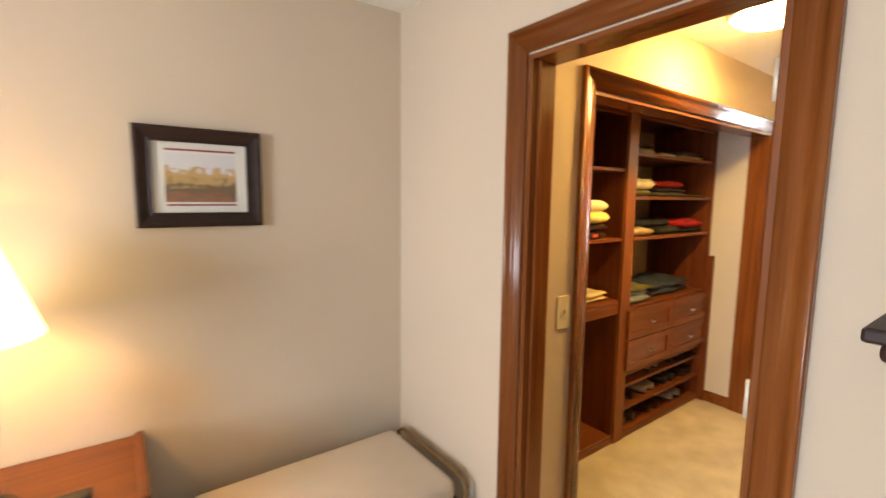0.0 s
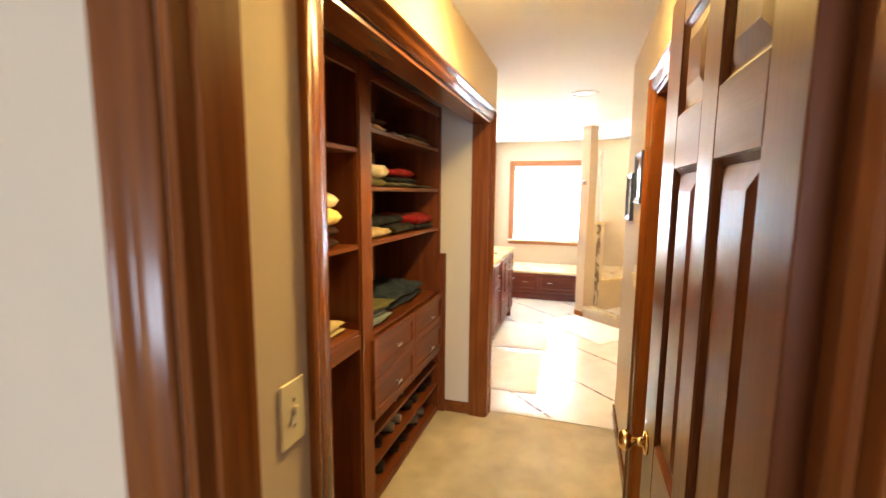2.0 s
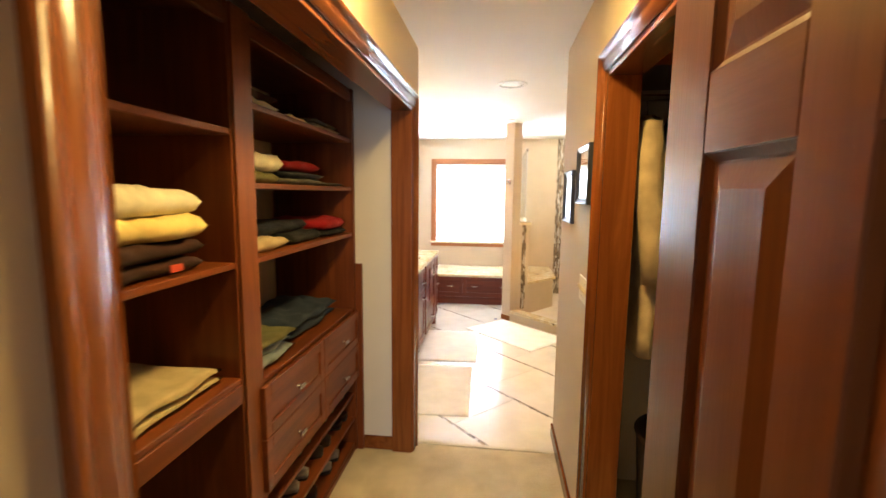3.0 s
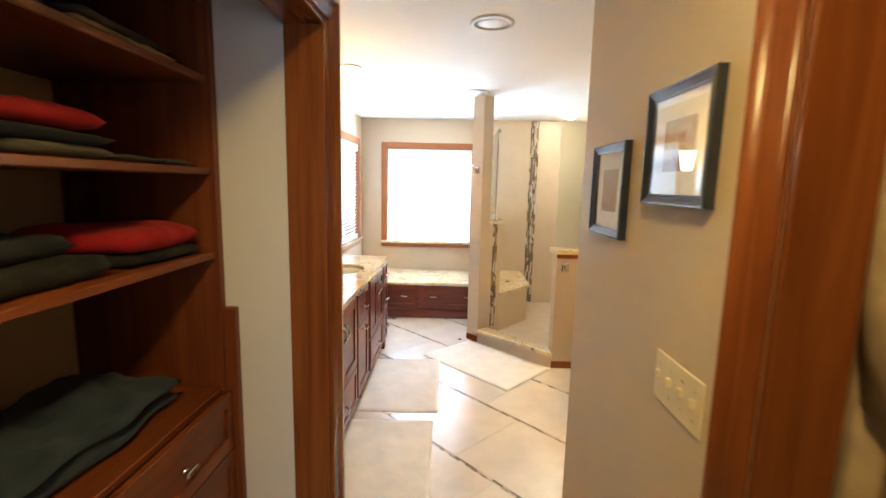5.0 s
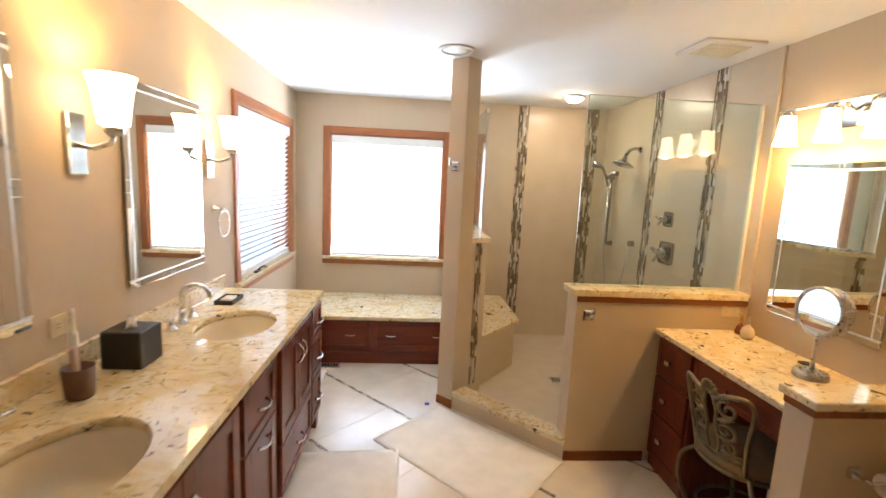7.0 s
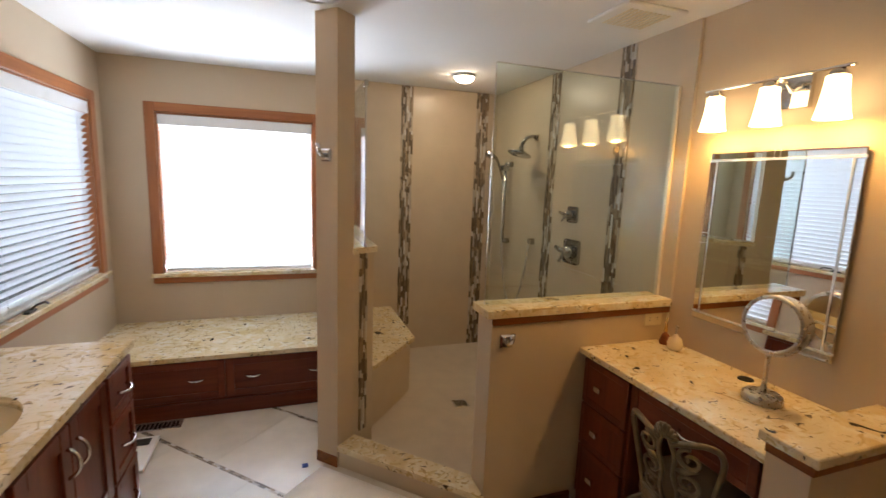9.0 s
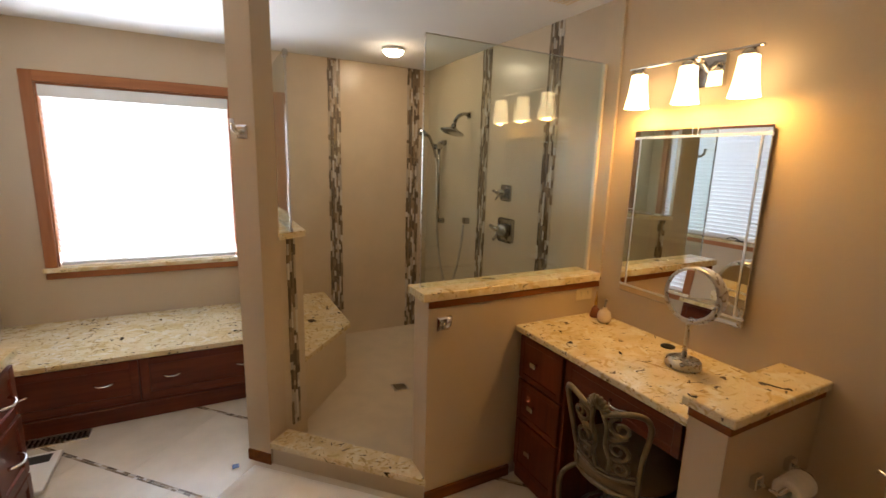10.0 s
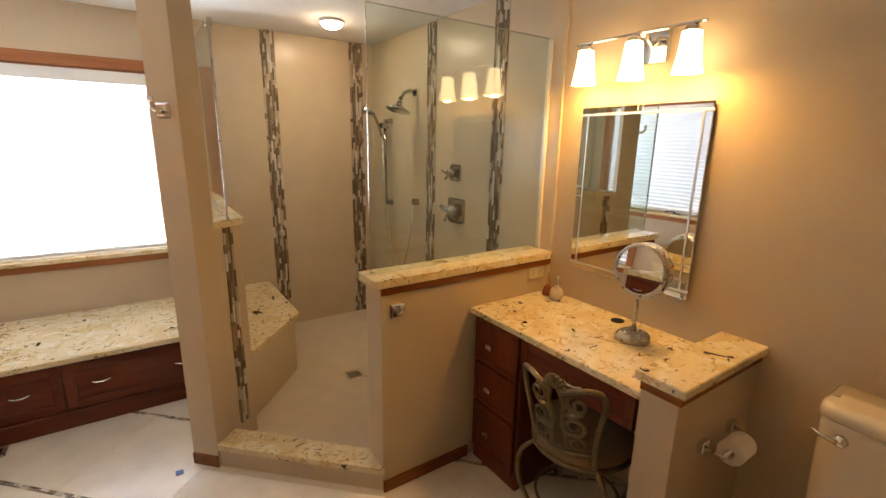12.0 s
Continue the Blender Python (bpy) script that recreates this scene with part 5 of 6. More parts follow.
def wall_mirror(axis, face, side, a0, a1, z0, z1, label):
    """Frameless mirror with a cut border strip all round."""
    t = thing("wall_mirror", ((a0 + a1) / 2, face, z0), label, "mirror")

    def bx(p0, p1, d0, d1, q0, q1, bev=0.0):
        d0, d1 = sorted((face + side * d0, face + side * d1))
        return B(p0, p1, d0, d1, q0, q1, bevel=bev)
    w = 0.040
    part("backing", bx(a0 + 0.01, a1 - 0.01, 0.0005, 0.012, z0 + 0.01, z1 - 0.01), BLACK, t)
    part("mirror_pane", bx(a0 + w, a1 - w, 0.012, 0.018, z0 + w, z1 - w), MIRROR, t)
    for p0, p1, q0, q1 in ((a0, a1, z0, z0 + w - 0.007), (a0, a1, z1 - w + 0.007, z1), (a0, a0 + w - 0.007, z0 + w, z1 - w), (a1 - w + 0.007, a1, z0 + w, z1 - w)):
        part("border_strip", bx(p0, p1, 0.012, 0.0185, q0, q1, 0.004), MIRROR, t, "bevelled mirror strip")
    for p0, p1, q0, q1 in ((a0, a1, z0 + w - 0.007, z0 + w), (a0, a1, z1 - w, z1 - w + 0.007), (a0 + w - 0.007, a0 + w, z0 + w, z1 - w), (a1 - w, a1 - w + 0.007, z0 + w, z1 - w)):
        part("etched_line", bx(p0, p1, 0.012, 0.0188, q0, q1), ETCH, t, "bright ground line")
    for c in (a0 + (a1 - a0) * 0.48, a0 + (a1 - a0) * 0.52):
        for q0, q1 in ((z0, z0 + w - 0.007), (z1 - w + 0.007, z1)):
            part("etched_line", bx(c - 0.0015, c + 0.0015, 0.0125, 0.0190, q0, q1), ETCH, t)
    for zc in (z0 + (z1 - z0) * 0.47, z0 + (z1 - z0) * 0.53):
        for p0, p1 in ((a0, a0 + w - 0.007), (a1 - w + 0.007, a1)):
            part("etched_line", bx(p0, p1, 0.0125, 0.0190, zc - 0.0015, zc + 0.0015), ETCH, t)
    return t


wall_mirror("x", 2.93, -1, 7.825, 8.49, 1.11, 1.975, "mirror with bright cut border over the vanity sink")
wall_mirror("x", 2.93, -1, 6.665, 7.335, 1.11, 1.975, "mirror with a bright cut border over a vanity sink")
wall_mirror("x", -0.24, 1, 7.58, 8.187, 1.008, 1.798, "mirror with a bright cut border over the makeup desk")


def bell_shade(bm, at, r0, r1, h):
    """Open flared glass shade: narrow end up."""
    prof = []
    for k in range(9):
        u = k / 8
        prof.append((r1 + (r0 - r1) * u ** 1.6, -h * u))
    lathe(bm, [(r, z) for r, z in prof], at, 28, False)
    lathe(bm, [(max(0.004, r - 0.003), z) for r, z in prof], at, 28, False)
    return bm


def sconce(x):
    t = thing("wall_sconce", (x, 2.93, 1.585), "lit chrome wall sconce with a frosted glass shade", "wall lamp", "vanity sconces")
    part("backplate", B(x - 0.045, x + 0.045, 2.912, 2.9295, 1.585, 1.80, bevel=0.006, seg=2), CHROME, t)
    part("arm", tube(bmesh.new(), [(x, 2.912, 1.69), (x, 2.86, 1.68), (x, 2.805, 1.70), (x, 2.79, 1.735)], 0.010, 10), CHROME, t)
    part("holder", lathe(bmesh.new(), [(0.022, 0), (0.030, 0.012), (0.034, 0.034), (0.012, 0.036)], (x, 2.79, 1.725), 20), CHROME, t)
    bm = bmesh.new()
    lathe(bm, [(0.045, 0.0), (0.052, 0.05), (0.060, 0.11), (0.074, 0.165)], (x, 2.79, 1.762), 28, False)
    lathe(bm, [(0.042, 0.002), (0.049, 0.05), (0.057, 0.11), (0.071, 0.165)], (x, 2.79, 1.762), 28, False)
    part("shade", bm, SHADE_GLASS, t, "frosted white glass shade, lit")
    return t


for x in (7.58, 8.60):
    sconce(x)
    bulb("sconce_bulb", (x, 2.79, 1.86), 5.0, 0.03)

ring = thing("towel_ring", (8.66, 2.93, 1.24), "chrome towel ring on the wall by the window", "towel ring")
part("mount", turned(bmesh.new(), [(0.026, 0), (0.026, 0.008), (0.012, 0.014), (0.010, 0.06), (0.014, 0.064), (0.002, 0.068)], (8.66, 2.9295, 1.40), "-y"), CHROME, ring)
part("ring", tube(bmesh.new(), [(8.66 + 0.078 * math.sin(a), 2.868, 1.318 + 0.078 * math.cos(a)) for a in [2 * math.pi * k / 28 for k in range(29)]], 0.005, 8), CHROME, ring)

# ---- bench seat under the window ----
bs = thing("window_bench", (10.13, 2.15, 0), "dark cherry window bench cabinet with drawers", "bench seat")
part("body", B(9.742, 10.545, 1.41, 2.925, 0.10, 0.40, bevel=0.002), VAN_Y, bs)
part("kick", B(9.742, 10.545, 1.41, 2.925, 0.0, 0.099, bevel=0.003), VAN_Y, bs)
part("base_moulding", B(9.728, 9.7415, 1.41, 2.925, 0.0, 0.105, bevel=0.004), VAN_Y, bs)
for y0, y1 in ((1.43, 2.064), (2.076, 2.81)):
    d = front("drawer", y0, y1, 0.125, 0.39, 9.742, -1, axis="y", rail=0.045, mat=VAN_Y, parent=bs)
    for yc in ((1.49, 1.90), (2.25, 2.64))[y0 > 1.9]:
        pts = []
        for i in range(9):
            u = -1 + i / 4
            pts.append((9.722 - 0.028 * (1 - abs(u) ** 3) - 0.002, yc + u * 0.05, 0.27 - 0.006 * (1 - u * u)))
        part("pull", tube(bmesh.new(), pts, 0.0052, 8), CHROME, d, "polished chrome bow pull")
single("granite_slab", B(9.705, 10.547, 1.405, 2.927, 0.401, 0.435, bevel=0.004), GRANITE, "polished cream granite bench top under the window", "stone top")

# ---- shower ----
wall_tile = thing("shower_wall_tiles", (10.54, 0.5, 0), "smooth beige large tiles lining the shower", "wall tile", kind="structure")
part("back_lining", B(10.538, 10.549, -0.228, 1.19, 0.0, CZ - 0.001), SHOWER_TILE, wall_tile)
part("side_lining", B(8.335, 10.549, -0.2395, -0.228, 0.0, CZ - 0.001), SHOWER_TILE, wall_tile)
single("tile_trim", B(8.327, 8.335, -0.2395, -0.225, 1.06, CZ - 0.001), SHOWER_TILE, "slim beige trim at the edge of the shower tiles", "trim", kind="structure")

A, Bq, C, Dq = (9.045, 1.515), (8.942, 1.415), (9.032, 1.318), (9.135, 1.418)
single("column", prism(bmesh.new(), [A, Bq, C, Dq], 0, CZ), PAINT, "beige painted square column at the shower corner", "column", kind="structure")
single("knee_wall", prism(bmesh.new(), [C, (9.125, 1.190), (10.538, 1.190), (10.538, 1.345), (9.135, 1.40)], 0, 1.205), SHOWER_TILE, "low tiled wall beside the shower bench", "low wall", kind="structure")
single("ledge", prism(bmesh.new(), [(9.02, 1.318), (9.112, 1.172), (10.537, 1.172), (10.537, 1.360), (9.13, 1.40)], 1.206, 1.240), GRANITE, "polished granite cap on the low shower wall", "stone cap")
g2 = thing("glass_panel", (9.75, 1.25, 1.24), "clear glass panel standing on the stone cap", "glass panel")
pn = part("pane", B(9.075, 10.535, 1.246, 1.256, 1.241, 2.15, bevel=0.001), GLASS, g2)
pn.visible_shadow = False
part("clip", B(9.068, 9.098, 1.238, 1.264, 2.11, 2.145, bevel=0.003), CHROME, g2)
part("edge_strip", B(9.066, 9.0745, 1.247, 1.255, 1.2415, 2.11), NICKEL, g2, "bright polished glass edge")
part("bottom_channel", B(9.075, 10.535, 1.240, 1.2455, 1.2405, 1.254), NICKEL, g2)
# kerb
cb = thing("shower_kerb", (8.68, 1.08, 0), "low shower kerb with a speckled granite top", "kerb", kind="structure")
part("face", prism(bmesh.new(), [(8.945, 1.405), (8.350, 0.792), (8.475, 0.792), (9.02, 1.33)], 0, 0.099), SHOWER_TILE, cb)
part("stone_top", prism(bmesh.new(), [(8.935, 1.418), (8.325, 0.792), (8.50, 0.790), (9.03, 1.312)], 0.10, 0.132), GRANITE, cb, "polished granite slab")
hw = thing("half_wall", (8.41, 0.27, 0), "tan painted half wall with a granite cap", "half wall", kind="structure")
part("body", B(8.34, 8.48, -0.228, 0.79, 0, 1.0), PAINT, hw)
part("wood_strip", B(8.328, 8.339, -0.235, 0.792, 0.985, 1.018, bevel=0.003), TRIM_Y, hw, "stained wooden strip under the cap")
part("cap", B(8.322, 8.50, -0.237, 0.822, 1.0185, 1.058, bevel=0.004, seg=2), GRANITE, hw, "polished speckled granite cap")
part("core", B(8.3405, 8.4795, -0.235, 0.789, 1.0005, 1.018), PAINT, hw)
part("inner_tile", B(8.4805, 8.49, -0.227, 0.79, 0, 1.0), SHOWER_TILE, hw)
single("baseboard", B(8.326, 8.3395, 0.30, 0.792, 0, 0.062, bevel=0.003), TRIM_Y, "stained wooden baseboard on the half wall", "baseboard", kind="structure")
bm = bmesh.new()
prism(bm, [(9.04, 1.521), (8.935, 1.419), (8.9415, 1.4155), (9.0445, 1.5155)], 0, 0.062)
single("baseboard", bm, TRIM_X, "stained wooden baseboard on the column", "baseboard", kind="structure")
g1 = thing("glass_panel", (8.42, 0.28, 1.058), "large clear glass panel standing on the half wall", "glass panel")
pn = part("pane", B(8.416, 8.426, -0.226, 0.795, 1.0585, 2.14, bevel=0.001), GLASS, g1)
pn.visible_shadow = False
part("wall_channel", B(8.408, 8.434, -0.2275, -0.212, 1.0585, 2.14, bevel=0.002), BISQUE, g1, "slim beige channel")
part("edge_strip", B(8.4165, 8.4255, 0.7952, 0.7975, 1.0585, 2.14), NICKEL, g1)
part("top_edge", B(8.4165, 8.4255, -0.205, 0.795, 2.1402, 2.1425), NICKEL, g1)
# floor pan and bench
prism_bm = prism(bmesh.new(), [(8.485, -0.227), (10.537, -0.227), (10.537, 1.19), (9.13, 1.19), (9.03, 1.31), (8.50, 0.795), (8.49, 0.79)], -0.005, 0.022)
single("shower_floor", prism_bm, SHOWER_FLOOR, "beige tiled shower floor", "shower floor", kind="structure")
dr = thing("shower_drain", (9.40, 0.49, 0.022), "square dark metal shower drain", "drain")
part("grate", B(9.345, 9.455, 0.435, 0.545, 0.0222, 0.027, bevel=0.002), NICKEL, dr)
for k in range(5):
    part("slot", B(9.36, 9.44, 0.45 + 0.017 * k, 0.459 + 0.017 * k, 0.0268, 0.0275), DARKMETAL, dr)
sbch = thing("shower_bench", (9.9, 0.97, 0.022), "tiled corner shower bench with a granite seat", "shower bench", kind="structure")
part("base", prism(bmesh.new(), [(9.235, 1.188), (9.70, 0.80), (10.536, 0.80), (10.536, 1.188)], 0.022, 0.419), SHOWER_TILE, sbch)
part("seat", prism(bmesh.new(), [(9.205, 1.187), (9.69, 0.768), (10.535, 0.768), (10.535, 1.187)], 0.42, 0.452), GRANITE, sbch, "polished granite seat")


def slips(name, origin, along, up_z0, up_z1, width, normal, label, seed, cols=7):
    """A band of thin upright glass and stone slips, staggered, each a little proud by its own amount."""
    rnd = random.Random(seed)
    along, normal = Vector(along).normalized(), Vector(normal).normalized()
    o = Vector(origin)
    bm = bmesh.new()
    cw = width / cols
    for c in range(cols):
        z = up_z0 - rnd.random() * 0.08
        while z < up_z1:
            L = rnd.choice((0.03, 0.045, 0.06, 0.09, 0.13))
            z0, z1 = max(z, up_z0), min(z + L, up_z1)
            if z1 - z0 > 0.006:
                d = 0.003 + 0.004 * rnd.random()
                jag = 0.004 if c in (0, cols - 1) and rnd.random() < 0.5 else 0.0
                a0, a1 = c * cw + 0.0007 - (jag if c == 0 else 0), (c + 1) * cw - 0.0007 + (jag if c else 0)
                q = []
                for dd in (0.0, d):
                    q.append([bm.verts.new(o + along * a + normal * dd + Vector((0, 0, zz))) for a, zz in ((a0, z0 + 0.0007), (a1, z0 + 0.0007), (a1, z1 - 0.0007), (a0, z1 - 0.0007))])
                bm.faces.new(q[1])
                for i in range(4):
                    j = (i + 1) % 4
                    bm.faces.new((q[0][i], q[0][j], q[1][j], q[1][i]))
            z += L
    bmesh.ops.recalc_face_normals(bm, faces=bm.faces)
    return single(name, bm, MOSAIC, label, "mosaic band", kind="stuff")


LB = "upright band of brown and grey mosaic slips on the shower wall"
slips("mosaic_band", (10.5375, 0.598, 0), (0, 1, 0), 0.023, CZ - 0.002, 0.105, (-1, 0, 0), LB, 1)
slips("mosaic_band", (10.5375, -0.130, 0), (0, 1, 0), 0.023, CZ - 0.002, 0.115, (-1, 0, 0), LB, 2)
slips("mosaic_band", (9.495, -0.2275, 0), (1, 0, 0), 0.023, CZ - 0.002, 0.110, (0, 1, 0), LB, 3)
slips("mosaic_band", (8.755, -0.2275, 0), (1, 0, 0), 0.023, CZ - 0.002, 0.110, (0, 1, 0), LB, 4)
dj = Vector((9.125 - 9.032, 1.190 - 1.318, 0)).normalized()
nj = Vector((dj.y, -dj.x, 0))
oj = Vector((9.032, 1.318, 0)) + dj * 0.045 + nj * 0.0006
slips("mosaic_band", oj, dj, 0.133, 1.205, 0.058, nj, "narrow band of mosaic slips beside the shower entry", 5, 4)

# fittings on the shower wall
SY = -0.228
sh = thing("overhead_shower", (9.78, SY, 1.95), "chrome shower head on a curved arm", "shower head")
part("flange", B(9.755, 9.805, SY, SY + 0.010, 1.965, 2.015, bevel=0.003), CHROME_DIMMED, sh)
part("arm", tube(bmesh.new(), [(9.78, SY + 0.01, 1.99), (9.78, SY + 0.05, 2.0), (9.78, SY + 0.10, 1.98), (9.78, SY + 0.135, 1.93)], 0.015, 10), CHROME_DIMMED, sh)
hd = bmesh.new()
lathe(hd, [(0.018, 0.07), (0.022, 0.045), (0.058, 0.024), (0.094, 0.010), (0.096, 0.0), (0.087, -0.004), (0.003, -0.004)], (0, 0, 0), 28)
bmesh.ops.transform(hd, matrix=Matrix.Translation((9.78, SY + 0.155, 1.85)) @ Matrix.Rotation(radians(16), 4, "X"), verts=hd.verts)
part("head", hd, CHROME_DIMMED, sh)
hb = thing("hand_shower", (10.17, SY, 1.07), "chrome hand shower on a slide bar with hose", "hand shower")
part("slide_bar", tube(bmesh.new(), [(10.18, SY + 0.06, 1.10), (10.18, SY + 0.06, 1.80)], 0.0135, 12), CHROME_DIMMED, hb)
for z in (1.11, 1.79):
    part("bracket", tube(bmesh.new(), [(10.18, SY, z), (10.18, SY + 0.06, z)], [0.026, 0.017], 12), CHROME_DIMMED, hb)
part("slider", B(10.155, 10.205, SY + 0.035, SY + 0.10, 1.73, 1.78, bevel=0.008, seg=2), CHROME_DIMMED, hb)
part("handset", tube(bmesh.new(), [(10.18, SY + 0.09, 1.66), (10.19, SY + 0.11, 1.75), (10.20, SY + 0.15, 1.84), (10.21, SY + 0.24, 1.875)], [0.010, 0.012, 0.014, 0.034], 14), CHROME_DIMMED, hb)
pts = []
pts.append((10.17, SY + 0.09, 1.66))
for k in range(17):
    u = k / 16
    pts.append((10.15 - 0.41 * u, SY + 0.085 - 0.04 * u, 1.13 - 0.56 * math.sin(math.pi * u) ** 0.7))
part("hose", tube(bmesh.new(), pts, 0.0085, 8), NICKEL, hb)
part("elbow", B(9.715, 9.765, SY, SY + 0.045, 1.14, 1.19, bevel=0.006, seg=2), CHROME_DIMMED, hb)


def valve(x, z, s, label):
    t = thing("shower_valve", (x, SY, z), label, "shower valve")
    part("plate", B(x - s, x + s, SY, SY + 0.012, z - s, z + s, bevel=s * 0.25, seg=3), CHROME_DIMMED, t)
    part("hub", turned(bmesh.new(), [(s * 0.58, 0), (s * 0.50, 0.035), (s * 0.40, 0.06), (0.003, 0.062)], (x, SY + 0.012, z), "y"), CHROME_DIMMED, t)
    part("lever", tube(bmesh.new(), [(x, SY + 0.05, z), (x + s * 0.7, SY + 0.065, z + s * 0.05), (x + s * 1.25, SY + 0.07, z + s * 0.25)], [s * 0.28, s * 0.2, s * 0.17], 10), CHROME_DIMMED, t)
    part("lower_lever", tube(bmesh.new(), [(x + s * 0.35, SY + 0.05, z - s * 0.2), (x + s * 0.75, SY + 0.07, z - s * 0.9)], [s * 0.16, s * 0.12], 10), CHROME_DIMMED, t)
    return t


valve(9.225, 1.424, 0.056, "small square chrome diverter valve")
valve(9.20, 1.166, 0.086, "large square chrome shower valve with lever")


def robe_hook(at, ax, ay, label):
    """Square plate with an upturned prong, facing along (ax, ay)."""
    t = thing("robe_hook", at, label, "hook")
    n = Vector((ax, ay, 0)).normalized()
    s = Vector((-n.y, n.x, 0))
    o = Vector(at)

    def pt(a, d, z):
        return tuple(o + s * a + n * d + Vector((0, 0, z)))
    bm = bmesh.new()
    r = [[pt(a, d, z) for a, z in ((-k, -k), (k, -k), (k, k), (-k, k))] for d, k in ((0.0006, 0.032), (0.006, 0.032), (0.013, 0.024))]
    rings(bm, r, True, False)
    bmesh.ops.recalc_face_normals(bm, faces=bm.faces)
    part("plate", bm, CHROME, t)
    part("prong", tube(bmesh.new(), [pt(0, 0.008, 0), pt(0, 0.035, -0.004), pt(0, 0.058, 0.014), pt(0, 0.066, 0.055)], [0.016, 0.012, 0.010, 0.012], 10), CHROME, t)
    return t


robe_hook((8.34, 0.715, 0.905), -1, 0, "square chrome robe hook on the half wall")
robe_hook(((A[0] + Bq[0]) / 2, (A[1] + Bq[1]) / 2, 1.735), -0.7, 0.72, "square chrome robe hook on the column")

# ---- makeup desk ----
dk = thing("makeup_desk", (7.88, 0.03, 0), "dark cherry makeup desk with drawers", "makeup desk")
part("drawer_case", B(8.00, 8.322, -0.235, 0.268, 0.0, 0.808, bevel=0.002), VAN_Z, dk)
part("apron_case", B(7.424, 7.999, -0.235, 0.262, 0.66, 0.808, bevel=0.002), VAN_X, dk)
part("leg_panel", B(7.424, 7.442, -0.235, 0.265, 0.0, 0.659), VAN_Z, dk)
for z0, z1 in ((0.575, 0.795), (0.355, 0.565), (0.085, 0.345)):
    d = front("drawer", 8.012, 8.312, z0, z1, 0.268, 1, rail=0.030, deep=0.004, mat=VAN_Z, parent=dk)
    z = (z0 + z1) / 2
    bm = turned(bmesh.new(), [(0.008, 0), (0.006, 0.014)], (8.185, 0.288, z), "y", 12)
    box(bm, 8.165, 8.205, 0.302, 0.314, z - 0.012, z + 0.012, bevel=0.004, seg=2)
    part("knob", bm, CHROME, d, "chrome knob")
d = front("drawer", 7.45, 7.990, 0.668, 0.795, 0.262, 1, rail=0.030, deep=0.004, mat=VAN_X, parent=dk)
bow_pull(7.70, 0.282, 0.735, d, half=0.045, out=1)
single("desk_top", B(7.4225, 8.338, -0.238, 0.305, 0.809, 0.84, bevel=0.004), GRANITE, "polished cream granite desk top with brown flecks", "countertop")
pw = thing("pony_wall", (7.36, 0.03, 0), "tan low wall with a granite cap beside the desk", "low wall", kind="structure")
part("body", B(7.295, 7.42, -0.239, 0.31, 0, 0.893), PAINT, pw)
part("wood_strip", B(7.285, 7.4205, -0.2385, 0.3185, 0.862, 0.8925, bevel=0.002), TRIM_X, pw, "stained wooden strip under the cap")
part("cap", B(7.272, 7.438, -0.2385, 0.330, 0.8935, 0.926, bevel=0.004), GRANITE, pw, "polished speckled granite cap")

# vanity light over the mirror
vl = thing("vanity_light", (7.88, -0.24, 1.95), "three-lamp chrome wall light, lit, over the mirror", "wall lamp")
part("backplate", B(7.79, 7.92, -0.2395, -0.215, 1.955, 2.078, bevel=0.006, seg=2), CHROME, vl)
part("arm", tube(bmesh.new(), [(7.86, -0.215, 2.02), (7.86, -0.17, 2.055), (7.86, -0.12, 2.06)], 0.010, 10), CHROME, vl)
part("bar", B(7.598, 8.165, -0.128, -0.112, 2.052, 2.062, bevel=0.003), CHROME, vl)
for x in (8.112, 7.878, 7.648):
    part("socket", lathe(bmesh.new(), [(0.018, 0.0), (0.026, -0.012), (0.030, -0.026), (0.010, -0.028)], (x, -0.12, 2.052), 20), CHROME, vl)
    part("shade", bell_shade(bmesh.new(), (x, -0.12, 2.026), 0.053, 0.034, 0.140), SHADE_GLASS, vl, "frosted white glass shade, lit")
    bulb("vanity_bulb", (x, -0.12, 1.897), 4.5, 0.025)

mm = thing("makeup_mirror", (7.685, -0.045, 0.84), "round chrome magnifying mirror on a stand", "makeup mirror")
part("base", lathe(bmesh.new(), [(0.066, 0), (0.068, 0.006), (0.066, 0.024), (0.058, 0.032), (0.012, 0.036)], (7.685, -0.045, 0.8405), 32), NICKEL, mm)
part("stem", lathe(bmesh.new(), [(0.011, 0.034), (0.008, 0.08), (0.008, 0.17), (0.012, 0.185)], (7.685, -0.045, 0.8405), 14), NICKEL, mm)
face_dir = Vector((-0.07, 0.98, 0.09)).normalized()
cm = Vector((7.675, -0.035, 1.145))
rot = face_dir.to_track_quat("Z", "Y").to_matrix().to_4x4()
bm = lathe(bmesh.new(), [(0.0945, -0.048), (0.106, -0.046), (0.109, -0.040), (0.109, 0.014), (0.107, 0.021), (0.0965, 0.0215), (0.0945, 0.015)], (0, 0, 0), 40, False)
bmesh.ops.transform(bm, matrix=Matrix.Translation(cm) @ rot, verts=bm.verts)
part("rim", bm, NICKEL, mm)
for nm, zz, fl in (("mirror_pane", 0.016, 1), ("mirror_pane", -0.0455, -1)):
    bm = lathe(bmesh.new(), [(0.0955, zz - 0.002), (0.0955, zz), (0.002, zz)], (0, 0, 0), 40)
    for f in bm.faces:
        f.smooth = False
    bmesh.ops.transform(bm, matrix=Matrix.Translation(cm) @ rot, verts=bm.verts)
    part(nm, bm, MIRROR, mm)
